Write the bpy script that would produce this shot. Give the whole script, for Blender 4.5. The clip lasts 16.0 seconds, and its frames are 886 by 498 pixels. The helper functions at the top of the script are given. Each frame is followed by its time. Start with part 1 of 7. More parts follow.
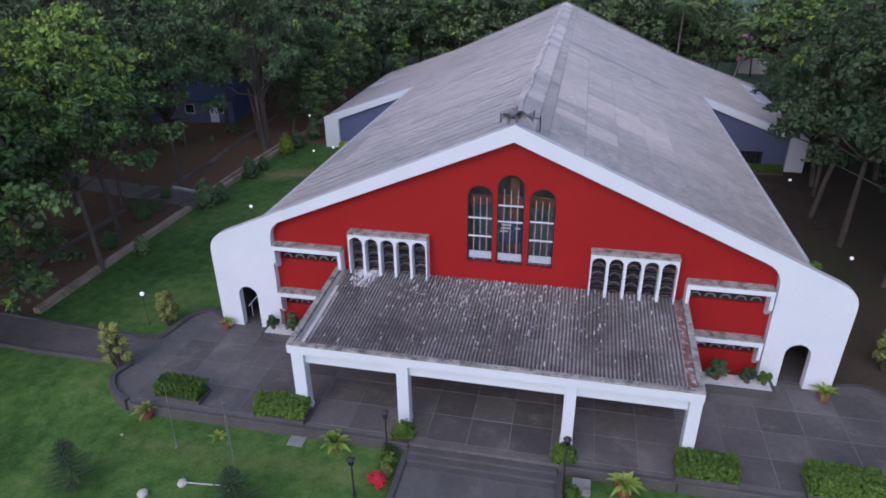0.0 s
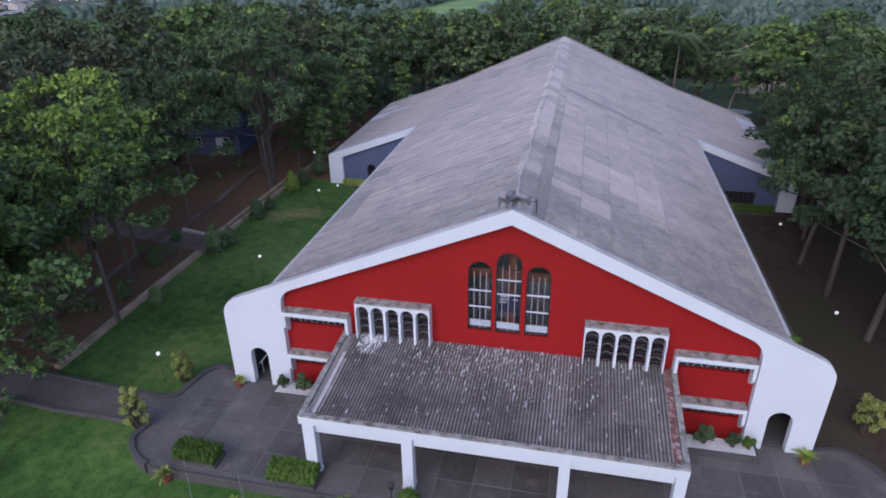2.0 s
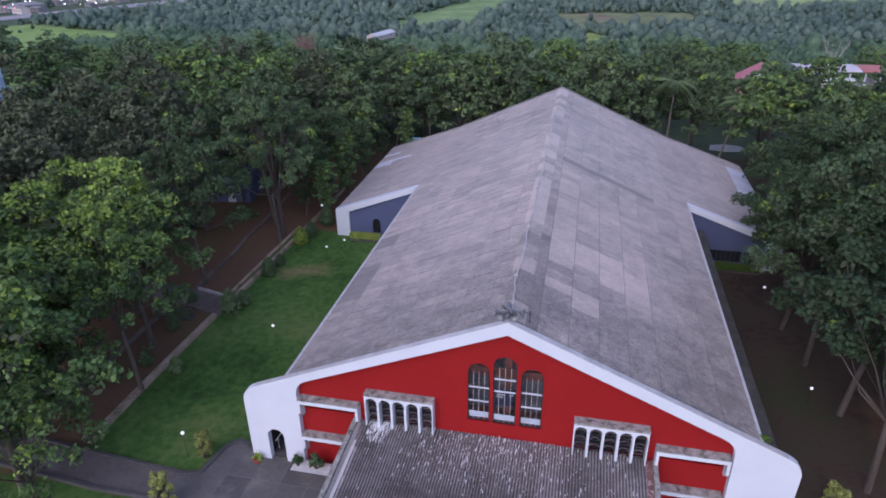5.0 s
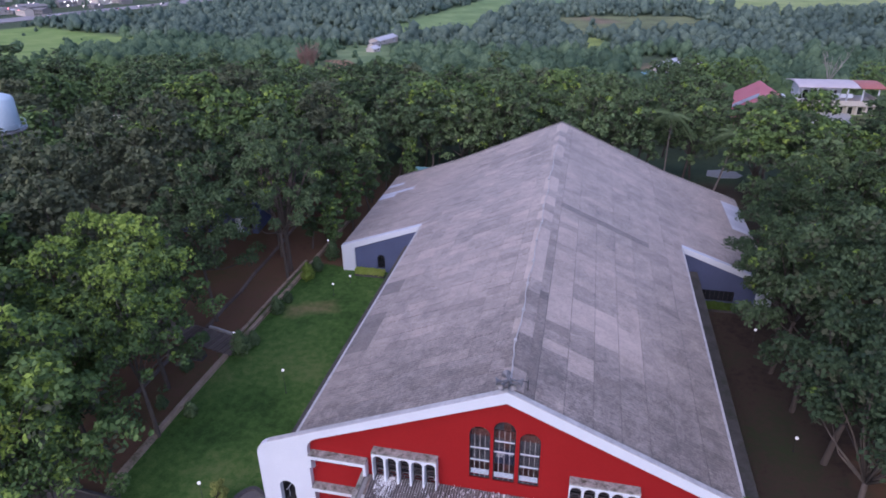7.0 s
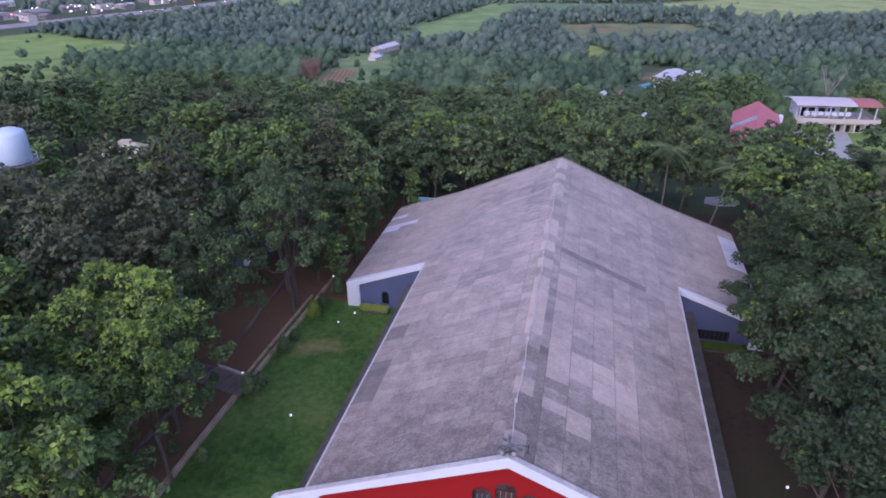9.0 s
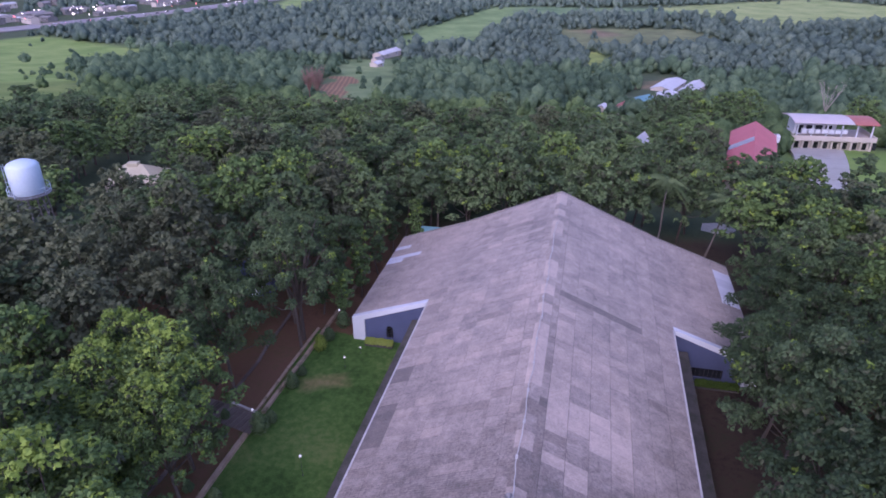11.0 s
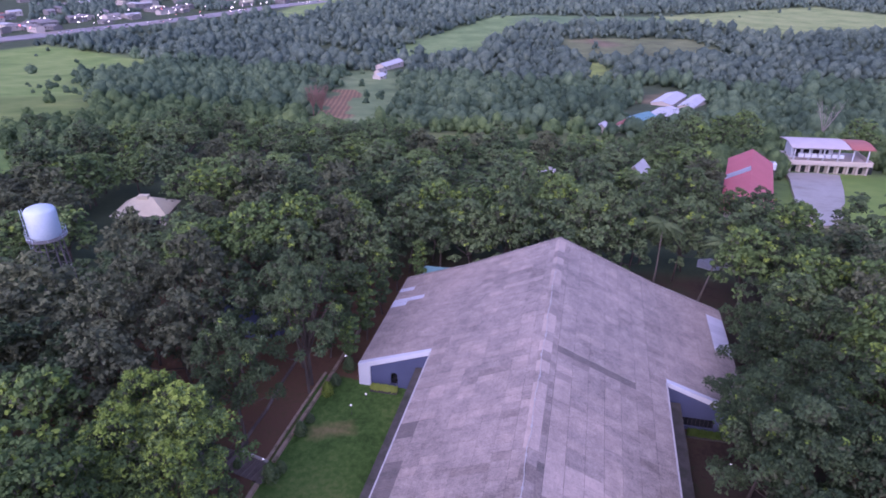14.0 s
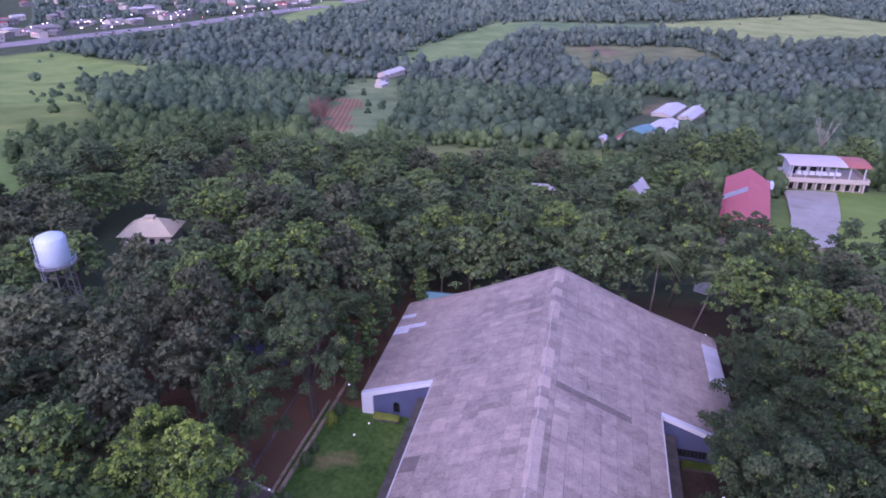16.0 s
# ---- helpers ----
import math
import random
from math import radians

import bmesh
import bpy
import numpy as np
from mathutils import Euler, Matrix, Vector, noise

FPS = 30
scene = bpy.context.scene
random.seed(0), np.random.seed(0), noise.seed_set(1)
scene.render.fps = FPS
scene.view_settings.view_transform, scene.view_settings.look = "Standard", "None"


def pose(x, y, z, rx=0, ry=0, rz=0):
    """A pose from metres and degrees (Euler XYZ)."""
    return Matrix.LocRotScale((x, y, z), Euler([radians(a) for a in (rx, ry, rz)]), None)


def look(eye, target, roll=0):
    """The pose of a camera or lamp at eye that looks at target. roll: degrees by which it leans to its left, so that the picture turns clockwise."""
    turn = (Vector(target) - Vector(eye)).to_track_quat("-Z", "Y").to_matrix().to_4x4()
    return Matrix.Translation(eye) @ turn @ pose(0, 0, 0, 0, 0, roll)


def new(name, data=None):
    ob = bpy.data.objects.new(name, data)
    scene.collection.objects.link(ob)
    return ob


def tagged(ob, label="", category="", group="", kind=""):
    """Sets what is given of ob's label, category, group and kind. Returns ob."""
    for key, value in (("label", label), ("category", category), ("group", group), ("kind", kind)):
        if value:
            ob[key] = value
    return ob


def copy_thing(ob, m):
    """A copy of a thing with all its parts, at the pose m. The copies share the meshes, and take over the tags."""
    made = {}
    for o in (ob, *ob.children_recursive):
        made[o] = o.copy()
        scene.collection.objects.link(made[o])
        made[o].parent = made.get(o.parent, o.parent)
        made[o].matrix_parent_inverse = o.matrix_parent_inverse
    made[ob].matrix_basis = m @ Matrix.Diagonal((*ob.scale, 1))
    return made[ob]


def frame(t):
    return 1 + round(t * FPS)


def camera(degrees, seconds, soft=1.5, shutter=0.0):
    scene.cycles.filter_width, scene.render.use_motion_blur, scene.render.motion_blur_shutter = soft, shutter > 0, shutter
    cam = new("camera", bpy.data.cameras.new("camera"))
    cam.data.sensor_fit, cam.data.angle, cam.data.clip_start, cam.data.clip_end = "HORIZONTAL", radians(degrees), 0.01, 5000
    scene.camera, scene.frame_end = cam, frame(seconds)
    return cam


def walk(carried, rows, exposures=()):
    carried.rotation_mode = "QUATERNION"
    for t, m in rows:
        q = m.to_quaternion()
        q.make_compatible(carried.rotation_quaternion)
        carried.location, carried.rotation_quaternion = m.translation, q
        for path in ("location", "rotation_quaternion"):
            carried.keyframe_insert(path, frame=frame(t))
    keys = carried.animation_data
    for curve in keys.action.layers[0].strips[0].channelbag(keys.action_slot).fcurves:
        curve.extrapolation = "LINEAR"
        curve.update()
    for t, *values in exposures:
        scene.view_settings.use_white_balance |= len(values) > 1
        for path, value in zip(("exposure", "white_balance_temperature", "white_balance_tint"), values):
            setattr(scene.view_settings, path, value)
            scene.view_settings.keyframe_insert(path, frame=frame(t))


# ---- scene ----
cam = camera(69.0, 16.0, soft=1.75)
PATH = [
    (0, (2.681, -26.739, 19.181), (2.298, -24.988, 18.295), -0.7),
    (0.5, (2.668, -26.727, 20.148), (2.286, -24.975, 19.262), -0.7),
    (1, (2.67, -26.692, 21.145), (2.286, -24.941, 20.258), -0.8),
    (1.5, (2.668, -26.693, 22.11), (2.284, -24.943, 21.222), -0.8),
    (2, (2.68, -26.721, 23.088), (2.294, -24.971, 22.2), -0.8),
    (2.5, (2.668, -26.761, 24.091), (2.283, -25.011, 23.201), -0.8),
    (3, (2.69, -26.798, 25.096), (2.304, -25.049, 24.205), -0.8),
    (3.5, (2.731, -26.827, 26.127), (2.343, -25.079, 25.235), -0.8),
    (4, (2.765, -26.873, 27.134), (2.376, -25.125, 26.244), -0.8),
    (6.5, (2.796, -27.086, 32.849), (2.402, -25.343, 31.95), -0.8),
    (7, (2.736, -27.109, 33.911), (2.342, -25.366, 33.014), -0.7),
    (7.5, (2.666, -27.056, 34.988), (2.271, -25.312, 34.091), -0.6),
    (8, (2.647, -27.084, 36.092), (2.251, -25.34, 35.196), -0.6),
    (8.5, (2.6, -27.041, 37.177), (2.204, -25.297, 36.282), -0.6),
    (9, (2.537, -26.968, 38.187), (2.14, -25.222, 37.295), -0.6),
    (11.5, (2.221, -27.181, 44.045), (1.824, -25.436, 43.152), -0.3),
    (12, (2.21, -27.149, 45.033), (1.812, -25.403, 44.143), -0.3),
    (12.5, (2.263, -27.226, 46.087), (1.863, -25.48, 45.198), -0.4),
    (13, (2.252, -27.232, 47.19), (1.851, -25.485, 46.302), -0.3),
    (13.5, (2.243, -27.266, 48.238), (1.841, -25.519, 47.351), -0.3),
    (14, (2.217, -27.318, 49.307), (1.814, -25.57, 48.421), -0.3),
    (14.5, (2.19, -27.384, 50.449), (1.787, -25.636, 49.564), -0.2),
    (15, (2.192, -27.47, 51.551), (1.788, -25.722, 50.667), -0.2),
    (15.5, (2.189, -27.543, 52.602), (1.784, -25.794, 51.72), -0.2),
    (16, (2.123, -27.51, 53.5), (1.718, -25.759, 52.621), -0.1),
]
walk(cam, [(t, look(eye, target, roll)) for t, eye, target, roll in PATH], [(0, -0.22, 5640, 20), (4, -0.18, 5620, 26), (9, -0.03, 5570, 38), (16, 0.12, 5460, 60)])

# ---- light ----
world = bpy.data.worlds.new("world")
scene.world = world
world.use_nodes = True
wn = world.node_tree
sky = wn.nodes.new("ShaderNodeTexSky")
sky.sky_type, sky.sun_disc = "NISHITA", False
sky.sun_elevation, sky.sun_rotation, sky.altitude = radians(38), radians(200), 50
sky.air_density, sky.dust_density, sky.ozone_density = 1.0, 2.5, 1.0
wn.links.new(sky.outputs[0], wn.nodes["Background"].inputs[0])
wn.nodes["Background"].inputs[1].default_value = 0.21
sun = new("sun", bpy.data.lights.new("sun", "SUN"))
sun.data.energy, sun.data.angle, sun.data.color = 0.9, radians(70), (1.0, 0.97, 0.95)
sun.matrix_world = look((18, -34, 52), (0, 20, 0))

# ---- materials ----


def ramp(nt, fac, stops):
    r = nt.nodes.new("ShaderNodeValToRGB")
    while len(r.color_ramp.elements) < len(stops):
        r.color_ramp.elements.new(0.5)
    for e, (p, c) in zip(r.color_ramp.elements, stops):
        e.position, e.color = p, (*c, 1)
    nt.links.new(fac, r.inputs[0])
    return r.outputs[0]


def nmath(nt, op, a, b=0.0):
    m = nt.nodes.new("ShaderNodeMath")
    m.operation = op
    for k, v in ((0, a), (1, b)):
        if isinstance(v, (int, float)):
            m.inputs[k].default_value = v
        else:
            nt.links.new(v, m.inputs[k])
    return m.outputs[0]


def mix(nt, fac, a, b, blend="MIX"):
    m = nt.nodes.new("ShaderNodeMix")
    m.data_type, m.blend_type = "RGBA", blend
    for k, v in ((0, fac), (6, a), (7, b)):
        if isinstance(v, (int, float)):
            m.inputs[k].default_value = v
        elif isinstance(v, tuple):
            m.inputs[k].default_value = (*v, 1)
        else:
            nt.links.new(v, m.inputs[k])
    return m.outputs[2]


def noise_of(nt, pos, scale, detail=4, rough=0.55, stretch=None):
    if stretch:
        mp = nt.nodes.new("ShaderNodeMapping")
        mp.inputs["Scale"].default_value = stretch
        nt.links.new(pos, mp.inputs[0])
        pos = mp.outputs[0]
    n = nt.nodes.new("ShaderNodeTexNoise")
    n.inputs["Scale"].default_value, n.inputs["Detail"].default_value, n.inputs["Roughness"].default_value = scale, detail, rough
    nt.links.new(pos, n.inputs["Vector"])
    return n.outputs[0]


def start(name):
    m = bpy.data.materials.new(name)
    m.use_nodes = True
    nt = m.node_tree
    geo = nt.nodes.new("ShaderNodeNewGeometry")
    return m, nt, nt.nodes["Principled BSDF"], geo.outputs["Position"], geo.outputs["Random Per Island"]


def bumped(nt, bsdf, height, strength, dist=0.02):
    b = nt.nodes.new("ShaderNodeBump")
    b.inputs["Strength"].default_value, b.inputs["Distance"].default_value = strength, dist
    nt.links.new(height, b.inputs["Height"])
    nt.links.new(b.outputs[0], bsdf.inputs["Normal"])


def vary(nt, island):
    o = nt.nodes.new("ShaderNodeObjectInfo")
    return nmath(nt, "FRACT", nmath(nt, "ADD", o.outputs["Random"], island))


def surface(name, a, b, coarse=0.4, fine=6.0, rough=0.7, bump=0.2, metal=0.0, spread=0.0, stain=None, stretch=None, dist=0.02):
    """A worn surface: two colours mixed by coarse and fine noise, a spread per piece, and stains with a shape of their own."""
    m, nt, bsdf, pos, isl = start(name)
    n1, n2 = noise_of(nt, pos, coarse, 5, 0.6, stretch), noise_of(nt, pos, fine, 4, 0.6, stretch)
    fac = nmath(nt, "ADD", nmath(nt, "MULTIPLY", n1, 0.62), nmath(nt, "MULTIPLY", n2, 0.38))
    if spread:
        fac = nmath(nt, "ADD", fac, nmath(nt, "MULTIPLY", nmath(nt, "SUBTRACT", vary(nt, isl), 0.5), spread))
    col = ramp(nt, fac, [(0.3, a), (0.7, b)])
    if stain:
        sc, lo, hi, colour = stain
        col = mix(nt, ramp(nt, noise_of(nt, pos, sc, 6, 0.7, stretch), [(lo, (0, 0, 0)), (hi, (1, 1, 1))]), col, colour)
    nt.links.new(col, bsdf.inputs["Base Color"])
    bsdf.inputs["Roughness"].default_value, bsdf.inputs["Metallic"].default_value = rough, metal
    if bump:
        bumped(nt, bsdf, n2, bump, dist)
    return m


def leaf_material(name, stops, rough=0.65, patch=0.35):
    m, nt, bsdf, pos, isl = start(name)
    o = nt.nodes.new("ShaderNodeObjectInfo")
    n = noise_of(nt, pos, patch, 3)
    clump = noise_of(nt, pos, patch * 3.4, 2)
    fac = nmath(nt, "ADD", nmath(nt, "MULTIPLY", isl, 0.26), nmath(nt, "ADD", nmath(nt, "MULTIPLY", o.outputs["Random"], 0.42), nmath(nt, "ADD", nmath(nt, "MULTIPLY", n, 0.3), nmath(nt, "MULTIPLY", nmath(nt, "SUBTRACT", clump, 0.4), 0.4))))
    if patch < 0.1:
        # leaf masses seen from afar: fine mottling and relief
        grain = noise_of(nt, pos, 0.55, 8, 0.82)
        stand = nmath(nt, "MULTIPLY", nmath(nt, "SUBTRACT", noise_of(nt, pos, 0.11, 4, 0.6), 0.5), 1.0)
        wide = nmath(nt, "ADD", stand, nmath(nt, "MULTIPLY", nmath(nt, "SUBTRACT", n, 0.5), 0.8))
        fac = nmath(nt, "ADD", nmath(nt, "ADD", wide, nmath(nt, "MULTIPLY", isl, 0.12)), nmath(nt, "MULTIPLY", grain, 1.0))
        bumped(nt, bsdf, grain, 0.8, 1.4)
    colour = ramp(nt, fac, stops)
    nt.links.new(colour, bsdf.inputs["Base Color"])
    bsdf.inputs["Roughness"].default_value = rough
    bsdf.inputs["Specular IOR Level"].default_value = 0.14
    # thin leaves let some light through
    tl, mx = nt.nodes.new("ShaderNodeBsdfTranslucent"), nt.nodes.new("ShaderNodeMixShader")
    nt.links.new(mix(nt, 0.5, colour, (0.16, 0.22, 0.05)), tl.inputs["Color"])
    mx.inputs[0].default_value = 0.12
    nt.links.new(bsdf.outputs[0], mx.inputs[1])
    nt.links.new(tl.outputs[0], mx.inputs[2])
    nt.links.new(mx.outputs[0], nt.nodes["Material Output"].inputs["Surface"])
    return m


WHITE = surface("white_paint", (0.590, 0.630, 0.690), (0.665, 0.705, 0.760), 0.4, 7, 0.6, 0.06, stain=(0.9, 0.66, 0.95, (0.520, 0.545, 0.575)))
WHITE_EDGE = surface("weathered_concrete_edge", (0.15, 0.145, 0.125), (0.46, 0.45, 0.42), 1.6, 9, 0.85, 0.5, stain=(2.6, 0.47, 0.66, (0.065, 0.066, 0.046)))
RED = surface("red_wall_paint", (0.265, 0.0105, 0.0105), (0.31, 0.015, 0.0145), 0.25, 5, 0.55, 0.1)
RED.node_tree.nodes["Principled BSDF"].inputs["Specular IOR Level"].default_value = 0.2
BLUE = surface("blue_wall_paint", (0.075, 0.095, 0.18), (0.10, 0.125, 0.23), 0.3, 6, 0.65, 0.1)


def roof_material(name, lo, hi, spread):
    """Weathered fibre-cement: streaks down the slope, blotches, fine grain and a shade per sheet."""
    m, nt, bsdf, pos, isl = start(name)
    streak = noise_of(nt, pos, 1.0, 4, 0.6, (1.2, 9.0, 1.2))
    grain, blotch, wide = noise_of(nt, pos, 5, 6, 0.85), noise_of(nt, pos, 0.8, 6, 0.75), noise_of(nt, pos, 0.12, 4)
    fac = nmath(nt, "ADD", nmath(nt, "MULTIPLY", streak, 0.05), nmath(nt, "ADD", nmath(nt, "MULTIPLY", grain, 0.41), nmath(nt, "ADD", nmath(nt, "MULTIPLY", blotch, 0.32), nmath(nt, "MULTIPLY", wide, 0.22))))
    fac = nmath(nt, "ADD", fac, nmath(nt, "MULTIPLY", nmath(nt, "SUBTRACT", vary(nt, isl), 0.5), spread))
    # sooty speckle towards the street gable
    xyz = nt.nodes.new("ShaderNodeSeparateXYZ")
    nt.links.new(pos, xyz.inputs[0])
    front = nt.nodes.new("ShaderNodeMapRange")
    front.inputs["From Min"].default_value, front.inputs["From Max"].default_value = 11.0, 1.0
    nt.links.new(xyz.outputs[1], front.inputs["Value"])
    soot = ramp(nt, noise_of(nt, pos, 1.7, 6, 0.8), [(0.38, (0, 0, 0)), (0.62, (1, 1, 1))])
    fac = nmath(nt, "SUBTRACT", fac, nmath(nt, "MULTIPLY", nmath(nt, "MULTIPLY", front.outputs[0], soot), 0.075))
    nt.links.new(ramp(nt, fac, [(0.40, lo), (0.585, hi)]), bsdf.inputs["Base Color"])
    bsdf.inputs["Roughness"].default_value, bsdf.inputs["Specular IOR Level"].default_value = 0.6, 0.5
    # sheen set to brighten the sheets at a low angle
    bsdf.inputs["Sheen Weight"].default_value, bsdf.inputs["Sheen Roughness"].default_value = 0.5, 0.45
    bumped(nt, bsdf, grain, 0.45, 0.03)
    return m


SHEET = roof_material("weathered_roofing_sheet", (0.130, 0.106, 0.091), (0.440, 0.360, 0.308), 0.035)
SHEET_DARK = roof_material("mossy_roofing_sheet", (0.110, 0.088, 0.074), (0.347, 0.280, 0.236), 0.04)
SHEET_NEW = roof_material("pale_roofing_sheet", (0.300, 0.242, 0.205), (0.560, 0.455, 0.386), 0.04)
SHEET_LIGHT = roof_material("sun_bleached_roofing_sheet", (0.205, 0.164, 0.138), (0.500, 0.404, 0.341), 0.04)
# for darkened sheets, and for the shade painted along the sheet laps
DARK_SHEET_AND_LAP_SHADE = roof_material("dark_sheet_and_lap_shade", (0.068, 0.055, 0.047), (0.205, 0.168, 0.143), 0.05)
SHEET_METAL = surface("bare_metal_sheet", (0.55, 0.58, 0.65), (0.70, 0.73, 0.80), 0.6, 5, 0.45, 0.1, spread=0.3)
PORCH = surface("stained_corrugated_sheet", (0.15, 0.135, 0.13), (0.42, 0.39, 0.38), 0.8, 6, 0.85, 0.4, spread=0.12, stain=(0.42, 0.47, 0.68, (0.085, 0.073, 0.07)))
PORCH_TROUGH = surface("dark_corrugation", (0.05, 0.043, 0.04), (0.15, 0.135, 0.13), 0.8, 6, 0.9, 0.4, spread=0.1)
LOUVRE = surface("louvre_glass", (0.018, 0.020, 0.026), (0.065, 0.055, 0.06), 1.6, 6, 0.2, 0.0, spread=0.4)
SCALLOP = surface("faded_grille_paint", (0.075, 0.062, 0.066), (0.135, 0.112, 0.118), 2, 9, 0.6, 0.1, spread=0.5)
DROPPING = surface("lime_splash", (0.62, 0.62, 0.62), (0.8, 0.8, 0.8), 4, 20, 0.8, 0)
RUST = surface("rusted_flashing", (0.10, 0.035, 0.03), (0.26, 0.13, 0.11), 1.2, 8, 0.85, 0.4, stain=(2.5, 0.5, 0.65, (0.5, 0.48, 0.46)))
FLASH = surface("pale_flashing", (0.36, 0.35, 0.34), (0.62, 0.61, 0.60), 2, 9, 0.5, 0.1)
CONCRETE = surface("grey_concrete", (0.16, 0.155, 0.15), (0.30, 0.29, 0.285), 0.5, 6, 0.85, 0.35, stain=(0.8, 0.55, 0.75, (0.10, 0.10, 0.09)))
KERB = surface("dark_painted_kerb", (0.055, 0.052, 0.053), (0.10, 0.095, 0.094), 0.6, 6, 0.8, 0.3, stain=(0.9, 0.55, 0.8, (0.06, 0.066, 0.045)))
MOSSY_SLAB = surface("mossy_dark_slab", (0.050, 0.047, 0.040), (0.115, 0.108, 0.096), 0.7, 6, 0.9, 0.4, stain=(0.6, 0.5, 0.7, (0.045, 0.052, 0.030)))
GRAVEL = surface("brown_gravel_path", (0.085, 0.072, 0.068), (0.165, 0.145, 0.135), 0.5, 7, 0.9, 0.5, stain=(0.7, 0.55, 0.8, (0.06, 0.055, 0.04)))
PINKPALE = surface("faded_pinkish_roof", (0.50, 0.44, 0.46), (0.60, 0.54, 0.55), 0.3, 3, 0.6, 0.1, spread=0.2)
TILE = surface("slate_grey_paving", (0.068, 0.064, 0.064), (0.142, 0.132, 0.126), 0.3, 3.5, 0.6, 0.15, spread=0.26, stain=(0.6, 0.54, 0.78, (0.20, 0.182, 0.165)))
JOINT = surface("paving_joint", (0.135, 0.13, 0.13), (0.20, 0.195, 0.19), 1, 8, 0.9, 0.2)
EARTH_KERB = surface("mossy_brown_kerb", (0.27, 0.195, 0.135), (0.48, 0.37, 0.27), 0.6, 6, 0.9, 0.5, stain=(0.7, 0.5, 0.7, (0.100, 0.110, 0.046)))
OLD_PATH = surface("old_brown_path", (0.11, 0.085, 0.07), (0.20, 0.165, 0.14), 0.6, 6, 0.9, 0.4, spread=0.4)
BARK = surface("grey_brown_bark", (0.058, 0.046, 0.038), (0.130, 0.106, 0.088), 1.2, 8, 0.9, 0.6, stretch=(1, 1, 0.25))
PALE_BARK = surface("pale_bark", (0.24, 0.22, 0.19), (0.42, 0.39, 0.35), 1.2, 8, 0.85, 0.5, stretch=(1, 1, 0.25))
PALM_BARK = surface("grey_palm_bark", (0.11, 0.10, 0.085), (0.21, 0.19, 0.165), 1.2, 8, 0.9, 0.5, stretch=(1, 1, 4))
DARKGLASS = surface("dark_louvre_glass", (0.012, 0.014, 0.018), (0.035, 0.038, 0.045), 0.8, 4, 0.12, 0.0, spread=0.4)
BLACK = surface("black_iron_and_passage_shade", (0.015, 0.015, 0.017), (0.035, 0.035, 0.04), 2, 9, 0.5, 0.1)
WOOD = surface("dark_red_wood", (0.10, 0.03, 0.02), (0.17, 0.06, 0.04), 1, 8, 0.5, 0.15, stretch=(1, 1, 4))
NAVY = surface("navy_cloth", (0.018, 0.022, 0.05), (0.03, 0.036, 0.075), 1, 8, 0.8, 0.1)
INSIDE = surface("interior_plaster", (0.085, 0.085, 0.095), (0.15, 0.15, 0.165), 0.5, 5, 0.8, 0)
TERRACOTTA = surface("terracotta_pot", (0.20, 0.05, 0.035), (0.29, 0.085, 0.06), 2, 9, 0.8, 0.2)
PEBBLE = surface("white_pebbles", (0.45, 0.45, 0.44), (0.72, 0.72, 0.71), 5, 18, 0.8, 0.8)
STONE = surface("pale_stone", (0.35, 0.33, 0.30), (0.55, 0.53, 0.5), 1.5, 8, 0.9, 0.5)
GREYMETAL = surface("grey_speaker_metal", (0.13, 0.13, 0.14), (0.26, 0.26, 0.27), 2, 9, 0.45, 0.1, metal=0.3)
TANKBLUE = surface("pale_blue_tank_paint", (0.52, 0.66, 0.76), (0.64, 0.76, 0.84), 0.5, 4, 0.4, 0.1, stain=(0.6, 0.6, 0.85, (0.45, 0.55, 0.63)))
PINK = surface("pink_metal_roof", (0.48, 0.095, 0.11), (0.57, 0.13, 0.15), 0.2, 2, 0.5, 0.1, spread=0.15)
CREAM = surface("cream_wall", (0.52, 0.47, 0.42), (0.64, 0.58, 0.53), 0.3, 3, 0.7, 0.1)
BEIGE = surface("beige_roof", (0.52, 0.48, 0.34), (0.64, 0.60, 0.44), 0.4, 3, 0.7, 0.2, spread=0.2)
PALEROOF = surface("pale_metal_roof", (0.50, 0.50, 0.53), (0.64, 0.64, 0.67), 0.3, 3, 0.5, 0.1, spread=0.3)
REDROOF = surface("faded_red_roof", (0.38, 0.12, 0.10), (0.48, 0.18, 0.15), 0.3, 3, 0.6, 0.1, spread=0.3)
TEALROOF = surface("teal_roof", (0.10, 0.26, 0.30), (0.16, 0.34, 0.38), 0.3, 3, 0.6, 0.1, spread=0.3)
ROAD = surface("asphalt_road", (0.20, 0.19, 0.20), (0.42, 0.40, 0.41), 0.03, 0.4, 0.85, 0.1, stain=(0.02, 0.5, 0.62, (0.30, 0.26, 0.23)))
WETYARD = surface("wet_concrete_yard", (0.30, 0.268, 0.225), (0.46, 0.42, 0.365), 0.12, 1.2, 0.4, 0.1, stain=(0.1, 0.5, 0.68, (0.26, 0.21, 0.15)))
GLOBE, gnt, gb, gp, gi = start("milky_lamp_globe")
gb.inputs["Base Color"].default_value, gb.inputs["Roughness"].default_value = (0.85, 0.85, 0.83, 1), 0.3
gb.inputs["Emission Color"].default_value, gb.inputs["Emission Strength"].default_value = (1, 0.97, 0.9, 1), 0.5
TOWNLAMP, gnt, gb, gp, gi = start("town_lamp")
gb.inputs["Emission Color"].default_value, gb.inputs["Emission Strength"].default_value = (1, 0.86, 0.7, 1), 6.0
REDLAMP, gnt, gb, gp, gi = start("red_car_lamp")
gb.inputs["Emission Color"].default_value, gb.inputs["Emission Strength"].default_value = (1, 0.12, 0.1, 1), 5.0
